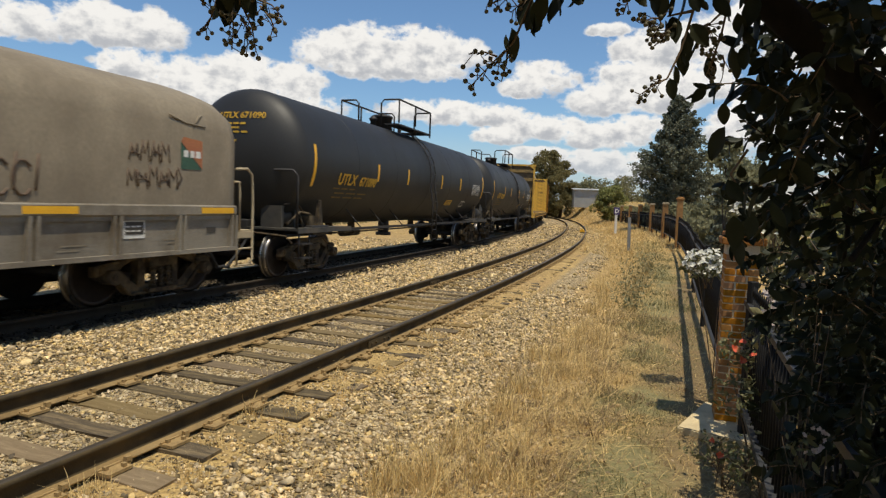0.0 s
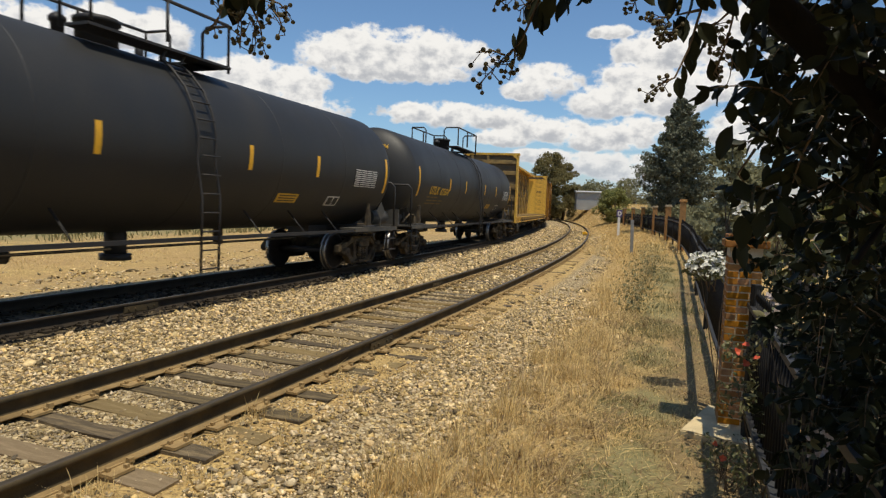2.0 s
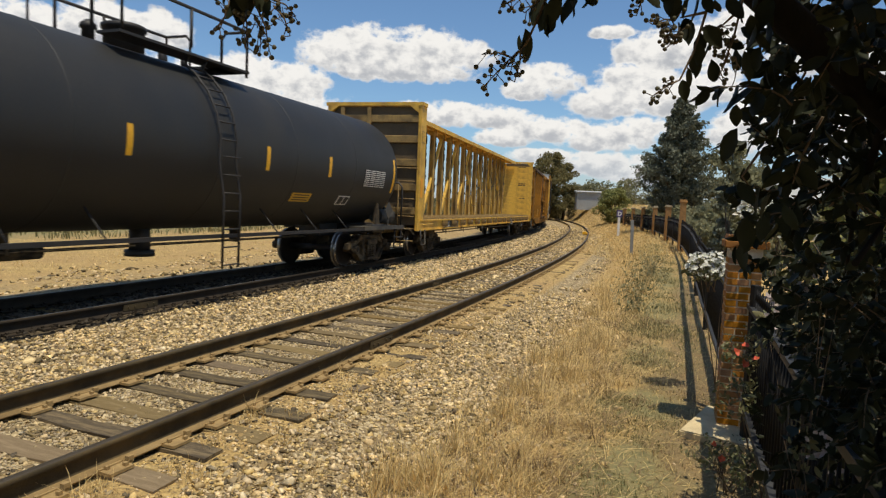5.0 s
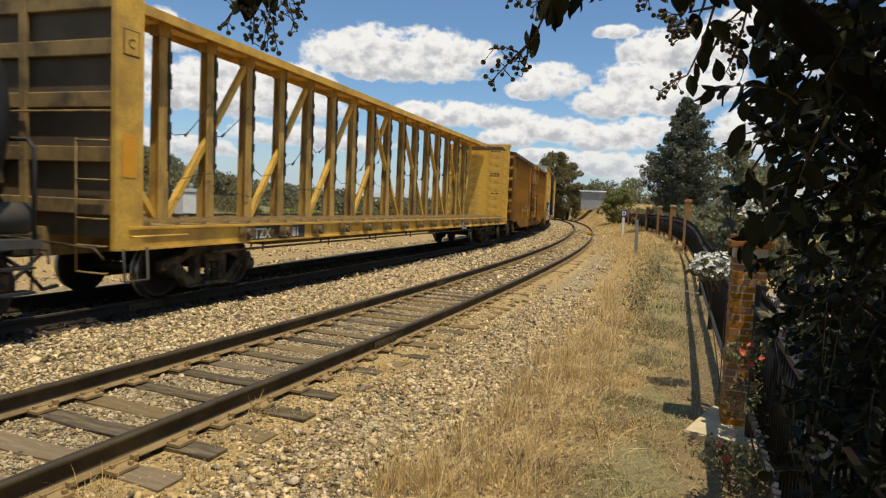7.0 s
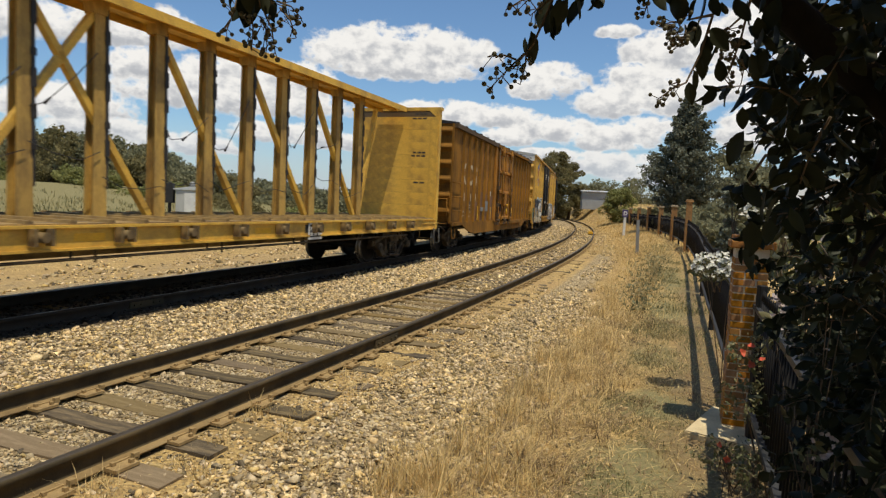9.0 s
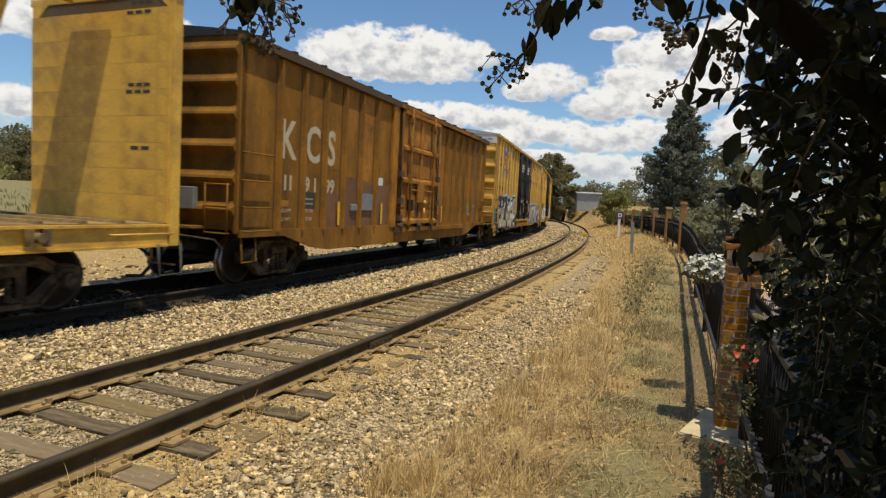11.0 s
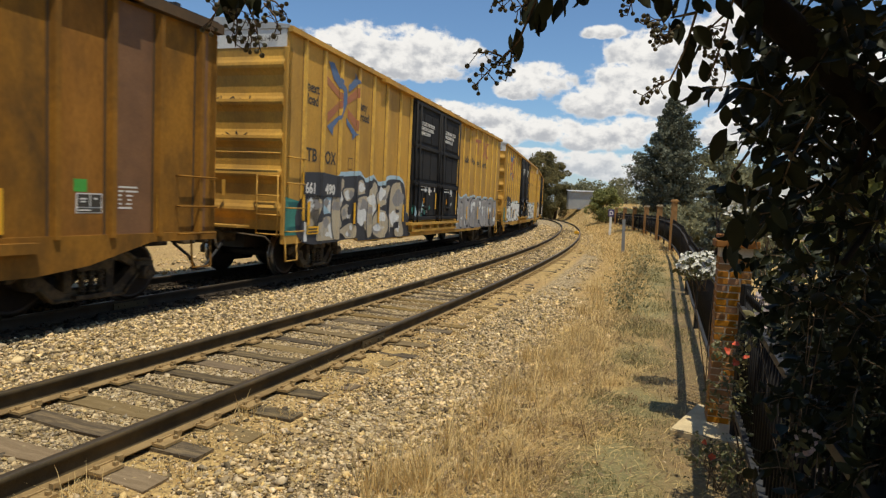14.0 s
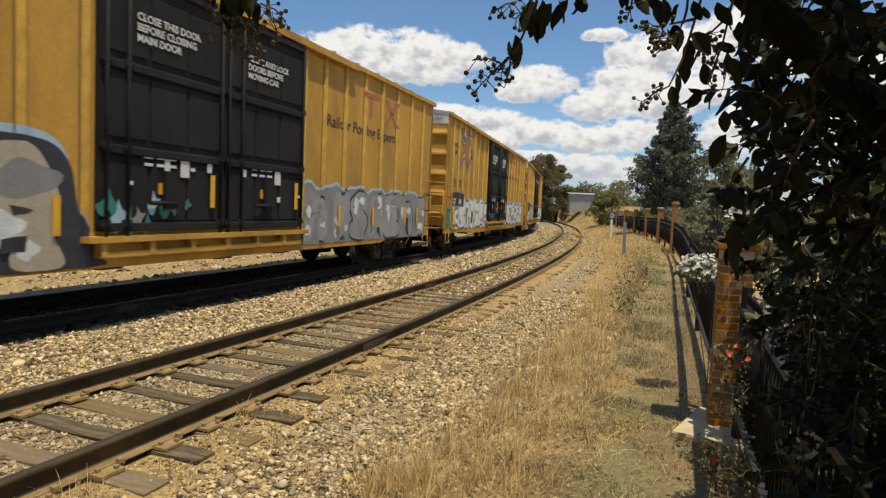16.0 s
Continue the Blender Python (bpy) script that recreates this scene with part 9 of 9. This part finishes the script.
    for x, y, z in ((1.95, 3.05, 0.80), (2.2, 4.05, 1.02), (2.1, 3.2, 0.35), (1.20, 2.05, 1.50), (1.18, 1.90, 1.02), (3.02, 5.6, 0.96), (2.94, 5.4, 0.80), (2.53, 4.2, 0.36), (3.0, 5.2, 1.32)):
        zb = ground_z(x, y)
        pk = thing("pale_rose", pose(x, y, zb), "faded pale pink roses in the shade of the shrubs", "rose bush", "rose bushes")
        stems(pk, (0.1, 0, 0), [(rng.uniform(-0.1, 0.1), rng.uniform(-0.1, 0.1), z - zb) for _ in range(3)], 0.0035)
        foliage("leaves", M_LEAFROSE, flower_points((0, 0, z - zb - 0.05), (0.16, 0.12, 0.14) if y > 2.5 else (0.07, 0.05, 0.07), 90 if y > 2.5 else 30), 0.045 if y > 2.5 else 0.026, pk, shape="leaf")
        bloom("bloom", M_PETAL_P, flower_points((0, -0.03, z - zb), (0.10, 0.06, 0.09) if y > 2.5 else (0.045, 0.03, 0.05), 12), 0.030 if y > 2.5 else 0.009, pk, 8)


build_garden()

# ---- the crape myrtle that hangs over the viewpoint ----
SWAY = [(0.0, -0.0175, 0.0028), (0.5, -0.0114, 0.0088), (1.0, -0.0079, 0.0047), (1.5, -0.0092, 0.0002), (2.0, -0.0085, 0.0102),
        (2.5, -0.0064, 0.0138), (3.0, -0.0112, 0.0063), (3.5, -0.012, -0.0032), (4.0, -0.006, -0.001), (5.2, 0.001, 0.008), (6.5, 0.0068, 0.0156),
        (7.0, 0.0056, 0.0151), (7.5, 0.0071, 0.0064), (8.0, 0.0081, 0.0117), (8.5, 0.0049, -0.0003), (9.0, 0.0, 0.0), (10.2, 0.003, 0.004),
        (11.5, 0.0063, 0.0032), (12.0, 0.0047, 0.0023), (12.5, 0.003, 0.0035), (13.0, -0.0021, 0.0039), (13.5, 0.0016, 0.0076),
        (14.0, -0.0021, 0.0064), (14.5, -0.0034, -0.0003), (15.0, -0.0022, 0.0065), (15.5, -0.0018, -0.0001), (16.0, -0.005, -0.001)]
SWAYING = []


def leaves_at(name, points, down, size, parent, mat=None):
    """Leaves whose tips point along down."""
    n = len(points)
    y = np.asarray(down, float)
    y = y / np.linalg.norm(y, axis=1, keepdims=True)
    a = rng.normal(size=(n, 3))
    x = np.cross(y, a)
    x /= np.linalg.norm(x, axis=1, keepdims=True)
    ax = np.stack([x, y, np.cross(x, y)], 2)
    sz = size * np.exp(rng.normal(0, 0.18, n))
    co, fa = scattered(LEAF_V, LEAF_F, points, ax, np.c_[sz * 1.08, sz, sz])
    ob = new(name, fast_mesh(name, co, fa, [mat or M_LEAF], smooth=True))
    ob.parent = parent
    return tagged(ob, kind="stuff")


def sight(r, k, depth):
    """A place by its bearing, rise and distance from the standing point."""
    return np.array([r * depth, depth, EYE[2] + k * depth])


def panicle(bm_twig, bm_berry, base, tip, n, seed):
    """A drooping spray of seed capsules."""
    r = random.Random(seed)
    base, tip = Vector(base), Vector(tip)
    tube(bm_twig, [base, (base + tip) / 2 + Vector((0.004, 0, 0.006)), tip], 0.0022, 5, 0.001)
    for i in range(n):
        f = 0.15 + 0.85 * i / (n - 1)
        p = base.lerp(tip, f)
        q = p + Vector((r.uniform(-0.022, 0.022), r.uniform(-0.022, 0.022), r.uniform(-0.026, 0.016))) * (1.2 - 0.4 * f)
        rod(bm_twig, p, q, 0.0010, 4, caps=False)
        bmesh.ops.create_icosphere(bm_berry, subdivisions=2, radius=r.uniform(0.0040, 0.0052), matrix=Matrix.Translation(q))


def build_myrtle():
    base = Vector((1.85, 1.6, ground_z(1.85, 1.6)))
    tree = thing("crape_myrtle", Matrix.Translation(base), "dark-leaved crape myrtle with seed capsules overhanging the path", "tree")

    def loc(v):
        return Vector(v) - base
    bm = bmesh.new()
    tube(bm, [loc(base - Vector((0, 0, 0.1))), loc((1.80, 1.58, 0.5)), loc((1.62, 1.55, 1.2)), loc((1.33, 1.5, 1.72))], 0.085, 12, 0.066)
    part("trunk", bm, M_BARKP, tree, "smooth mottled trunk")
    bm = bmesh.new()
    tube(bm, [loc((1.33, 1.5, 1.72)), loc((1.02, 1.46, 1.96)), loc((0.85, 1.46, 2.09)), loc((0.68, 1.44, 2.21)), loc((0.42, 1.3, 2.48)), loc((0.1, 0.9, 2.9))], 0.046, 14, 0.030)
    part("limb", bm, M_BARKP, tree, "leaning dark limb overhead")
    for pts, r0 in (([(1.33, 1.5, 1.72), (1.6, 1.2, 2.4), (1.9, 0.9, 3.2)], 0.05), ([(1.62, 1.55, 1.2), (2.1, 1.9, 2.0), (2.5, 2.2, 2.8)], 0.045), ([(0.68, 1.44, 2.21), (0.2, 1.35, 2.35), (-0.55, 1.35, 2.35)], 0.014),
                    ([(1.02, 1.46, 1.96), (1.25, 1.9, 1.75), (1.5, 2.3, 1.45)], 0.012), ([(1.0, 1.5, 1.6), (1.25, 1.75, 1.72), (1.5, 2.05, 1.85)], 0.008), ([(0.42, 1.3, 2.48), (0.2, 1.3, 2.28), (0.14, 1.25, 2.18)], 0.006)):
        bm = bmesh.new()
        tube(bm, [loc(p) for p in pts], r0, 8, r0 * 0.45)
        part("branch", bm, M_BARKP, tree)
    # leafy shoots that fill the view's edge: bearing, rise and distance of each shoot's foot
    ks = [-0.60, -0.44, -0.28, -0.19, -0.10, -0.03, 0.03, 0.09, 0.16, 0.24, 0.34, 0.45]
    edge = [0.600, 0.580, 0.560, 0.520, 0.500, 0.475, 0.470, 0.465, 0.475, 0.475, 0.465, 0.45]
    pts, tips = [], []
    bm = bmesh.new()

    def shoot(r0, k0, depth, heading, reach, gap):
        """A thin twig with leaves set in pairs along it."""
        p = sight(r0, k0, depth)
        d = np.array([-0.55, rng.normal(0, 0.35), 0.1]) + rng.normal(0, 0.35, 3) + np.array(heading)
        d /= np.linalg.norm(d)
        line = [Vector(p - np.array(base))]
        n = int(reach / gap)
        for i in range(n):
            d = d + np.array([rng.normal(0, 0.10), rng.normal(0, 0.10), -0.07 + rng.normal(0, 0.08)])
            d /= np.linalg.norm(d)
            p = p + d * gap
            q = p - np.array(base)
            line.append(Vector(q))
            for sgn in (-1, 1):
                if rng.uniform() < 0.9:
                    out = np.cross(d, rng.normal(size=3))
                    pts.append(q + out * 0.006)
                    tips.append(d * 0.45 + out * 0.8 * sgn + np.array([0, 0, -0.42]))
        tube(bm, line[::2] + ([line[-1]] if len(line) % 2 == 0 else []), 0.0030, 4, 0.0012)
    bands = ((0.20, 0.36, 38, 0.07, 0.35, 1.5, 2.7), (0.12, 0.37, 12, 0.20, 0.30, 1.5, 2.7), (0.08, 0.20, 56, 0.065, 0.35, 1.5, 2.7), (0.17, 0.35, 14, 0.075, 0.09, 1.4, 2.2),
             (0.05, 0.20, 10, 0.075, 0.14, 1.6, 2.4), (0.12, 0.38, 6, 0.12, 0.35, 1.22, 1.38), (-0.03, 0.10, 30, 0.06, 0.35, 1.4, 2.6), (-0.20, -0.03, 104, 0.075, 0.35, 1.8, 3.2),
             (-0.58, -0.20, 225, 0.07, 0.35, 1.8, 3.4), (-0.62, -0.26, 110, 0.12, 0.35, 1.7, 2.3))
    for low, high, count, inner, wide, near, far in bands:
        for _ in range(count):
            k0 = rng.uniform(low, high)
            r0 = np.interp(k0, ks, edge) + inner + wide * rng.uniform(0, 1)
            shoot(r0, k0 + 0.02, rng.uniform(near, far), (0, 0, 0), rng.uniform(0.12, 0.26), 0.021)
    pts, tips = np.array(pts), np.array(tips)
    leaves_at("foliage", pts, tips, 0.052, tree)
    tagged(part("twig", bm, M_TWIG, tree), kind="stuff")
    # the crown above and behind, out of view: oversized leaves added to cast shade
    n = 20000
    c = np.c_[rng.uniform(-2.2, 4.8, n), rng.uniform(-4.0, 3.2, n), rng.uniform(2.3, 4.6, n)]
    c = c[(c[:, 1] < 1.7) | (c[:, 0] > 3.1)]
    ok = c[:, 2] > 1.80 + 0.50 * np.maximum(c[:, 1], 0) + 0.35 * np.maximum(0, 0.7 - np.hypot(c[:, 0], c[:, 1]))
    shape = ((c[:, 0] - 1.4) / 3.4) ** 2 + ((c[:, 1] + 0.5) / 3.4) ** 2 + ((c[:, 2] - 2.9) / 1.7) ** 2
    ok = ok & (shape + 0.25 * np.sin(c[:, 0] * 4.1 + c[:, 2] * 3) * np.sin(c[:, 1] * 3.7) < 1.0)
    c = c[ok] - np.array(base)
    leaves_at("crown", c, np.array([0, 0, -0.5]) + rng.normal(0, 0.7, c.shape), 0.17, tree)

    # sprays that hang into the view and stir in the breeze
    def spray(twigs, leaf_list, size, berries, seed, drop=0.0):
        def low(p):
            return (p[0], p[1] - drop, p[2])
        twigs = [[low(p) for p in q] for q in twigs]
        leaf_list = [low(p) for p in leaf_list]
        berries = [(low(a), low(b), c) for a, b, c in berries] if berries else None
        bm = bmesh.new()
        for pts in twigs:
            tube(bm, [loc(sight(*p)) for p in pts], 0.0035, 5, 0.0015)
        hang = part("hanging_branch", bm, M_TWIG, tree, "thin twig hung with dark leaves and seed capsules")
        pp = np.array([sight(*p) for p in leaf_list]) - np.array(base)
        dd = np.array([0.05, 0.0, -0.9]) + rng.normal(0, 0.28, pp.shape)
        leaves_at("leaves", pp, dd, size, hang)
        if berries:
            bt, bb = bmesh.new(), bmesh.new()
            for j, (a, b, cnt) in enumerate(berries):
                panicle(bt, bb, loc(sight(*a)), loc(sight(*b)), cnt, seed + j)
            tagged(part("capsule_stalk", bt, M_TWIG, hang), kind="stuff")
            tagged(part("seed_capsule", bb, M_BERRY, hang), kind="stuff")
        SWAYING.append(hang)
    spray([[(-0.32, 0.42, 1.25), (-0.31, 0.34, 1.25), (-0.30, 0.29, 1.25)], [(-0.34, 0.41, 1.26), (-0.335, 0.34, 1.26)], [(-0.27, 0.41, 1.24), (-0.275, 0.33, 1.24)]],
          [(-0.348, 0.345, 1.24), (-0.340, 0.318, 1.26), (-0.332, 0.352, 1.22), (-0.328, 0.305, 1.27), (-0.318, 0.335, 1.24), (-0.312, 0.300, 1.25), (-0.305, 0.345, 1.27), (-0.298, 0.318, 1.25),
           (-0.290, 0.350, 1.23), (-0.285, 0.325, 1.26), (-0.278, 0.300, 1.24), (-0.268, 0.335, 1.25), (-0.258, 0.345, 1.26), (-0.335, 0.330, 1.28), (-0.322, 0.320, 1.21), (-0.300, 0.302, 1.28), (-0.262, 0.318, 1.27)],
          0.050, [((-0.335, 0.305, 1.25), (-0.352, 0.250, 1.25), 11), ((-0.315, 0.285, 1.25), (-0.312, 0.222, 1.25), 15), ((-0.295, 0.285, 1.25), (-0.275, 0.222, 1.26), 16), ((-0.275, 0.30, 1.25), (-0.235, 0.275, 1.25), 12), ((-0.30, 0.275, 1.25), (-0.288, 0.232, 1.25), 9), ((-0.27, 0.29, 1.25), (-0.243, 0.245, 1.25), 8)], 20)
    spray([[(-0.09, 0.40, 1.2), (-0.085, 0.36, 1.2)]], [(-0.098, 0.372, 1.2), (-0.085, 0.378, 1.21)], 0.05, None, 30)
    spray([[(0.16, 0.42, 1.2), (0.15, 0.34, 1.2), (0.125, 0.275, 1.2), (0.095, 0.235, 1.2)], [(0.2, 0.40, 1.2), (0.19, 0.35, 1.2)]],
          [(0.12, 0.295, 1.2), (0.112, 0.285, 1.22), (0.155, 0.318, 1.18), (0.165, 0.315, 1.2), (0.15, 0.33, 1.21), (0.185, 0.35, 1.2), (0.20, 0.352, 1.22), (0.175, 0.345, 1.19), (0.16, 0.35, 1.2), (0.215, 0.36, 1.2), (0.142, 0.35, 1.24), (0.225, 0.365, 1.2)],
          0.052, [((0.112, 0.26, 1.2), (0.062, 0.205, 1.2), 16), ((0.10, 0.25, 1.2), (0.055, 0.252, 1.2), 7), ((0.115, 0.262, 1.2), (0.108, 0.212, 1.2), 5), ((0.12, 0.345, 1.2), (0.08, 0.325, 1.2), 7), ((0.15, 0.345, 1.2), (0.118, 0.318, 1.22), 9)], 40, 0.022)
    # sprig with berries before the conifer
    spray([[(0.42, 0.42, 1.3), (0.405, 0.33, 1.3), (0.385, 0.25, 1.3), (0.366, 0.205, 1.3), (0.345, 0.195, 1.3)], [(0.40, 0.31, 1.3), (0.36, 0.30, 1.3)]],
          [(0.384, 0.247, 1.3), (0.376, 0.226, 1.31), (0.370, 0.206, 1.3), (0.393, 0.279, 1.3), (0.391, 0.264, 1.29), (0.407, 0.262, 1.31), (0.399, 0.290, 1.28), (0.357, 0.294, 1.3), (0.368, 0.300, 1.31), (0.381, 0.305, 1.29),
           (0.349, 0.338, 1.3), (0.333, 0.340, 1.28), (0.373, 0.332, 1.3), (0.395, 0.338, 1.29), (0.412, 0.330, 1.31), (0.385, 0.345, 1.3), (0.32, 0.352, 1.27), (0.305, 0.350, 1.25), (0.29, 0.358, 1.25), (0.275, 0.360, 1.25)],
          0.048, [((0.362, 0.203, 1.3), (0.322, 0.176, 1.3), 10), ((0.358, 0.200, 1.3), (0.340, 0.200, 1.3), 5), ((0.350, 0.296, 1.3), (0.318, 0.288, 1.3), 18), ((0.352, 0.290, 1.3), (0.338, 0.262, 1.3), 16), ((0.36, 0.285, 1.3), (0.352, 0.258, 1.3), 12),
                  ((0.30, 0.345, 1.25), (0.292, 0.300, 1.25), 9)], 60)
    # leaves and capsules beside the limb
    spray([[(0.47, 0.40, 1.32), (0.455, 0.33, 1.32), (0.445, 0.27, 1.32), (0.43, 0.225, 1.32)], [(0.455, 0.32, 1.32), (0.42, 0.285, 1.32)]],
          [(0.432, 0.338, 1.32), (0.452, 0.335, 1.33), (0.469, 0.310, 1.31), (0.487, 0.322, 1.32), (0.471, 0.280, 1.32), (0.463, 0.254, 1.33), (0.457, 0.172, 1.34), (0.478, 0.295, 1.30), (0.495, 0.300, 1.32), (0.505, 0.285, 1.34), (0.490, 0.262, 1.33), (0.50, 0.34, 1.30), (0.475, 0.345, 1.31)],
          0.056, [((0.425, 0.292, 1.32), (0.405, 0.275, 1.32), 10), ((0.435, 0.285, 1.32), (0.415, 0.262, 1.32), 14), ((0.445, 0.275, 1.32), (0.432, 0.250, 1.32), 12), ((0.440, 0.250, 1.32), (0.426, 0.213, 1.32), 9), ((0.450, 0.245, 1.32), (0.452, 0.210, 1.32), 4)], 70)
    # single leaves before the pillar
    spray([[(0.50, 0.10, 1.35), (0.475, 0.06, 1.35), (0.50, 0.03, 1.35)]],
          [(0.470, 0.052, 1.35), (0.505, 0.045, 1.37), (0.523, 0.035, 1.33), (0.485, -0.005, 1.36), (0.515, 0.0, 1.36), (0.462, 0.135, 1.3), (0.535, -0.01, 1.36), (0.545, 0.02, 1.35)], 0.062, None, 80)


build_myrtle()

# ---- what moves ----


def motions():
    times = [k * 0.5 for k in range(33)]
    for car, u, half in CARS:
        walk(car, [(t, car_pose(u, t, half)) for t in times])
    ticks = [k * 0.1 for k in range(161)]
    spin = [-math.degrees((SPEED * t + GAIN * (t - 8) ** 2 - GAIN * 64) / WHEEL_R) for t in ticks]
    for ws, dx in WHEELSETS:
        walk(ws, [(t, pose(dx, 0, WHEEL_R, 0, a, 0)) for t, a in zip(ticks, spin)])

    for hang in SWAYING:
        walk(hang, [(t, pose(dx, 0, dz)) for t, dx, dz in SWAY])


motions()
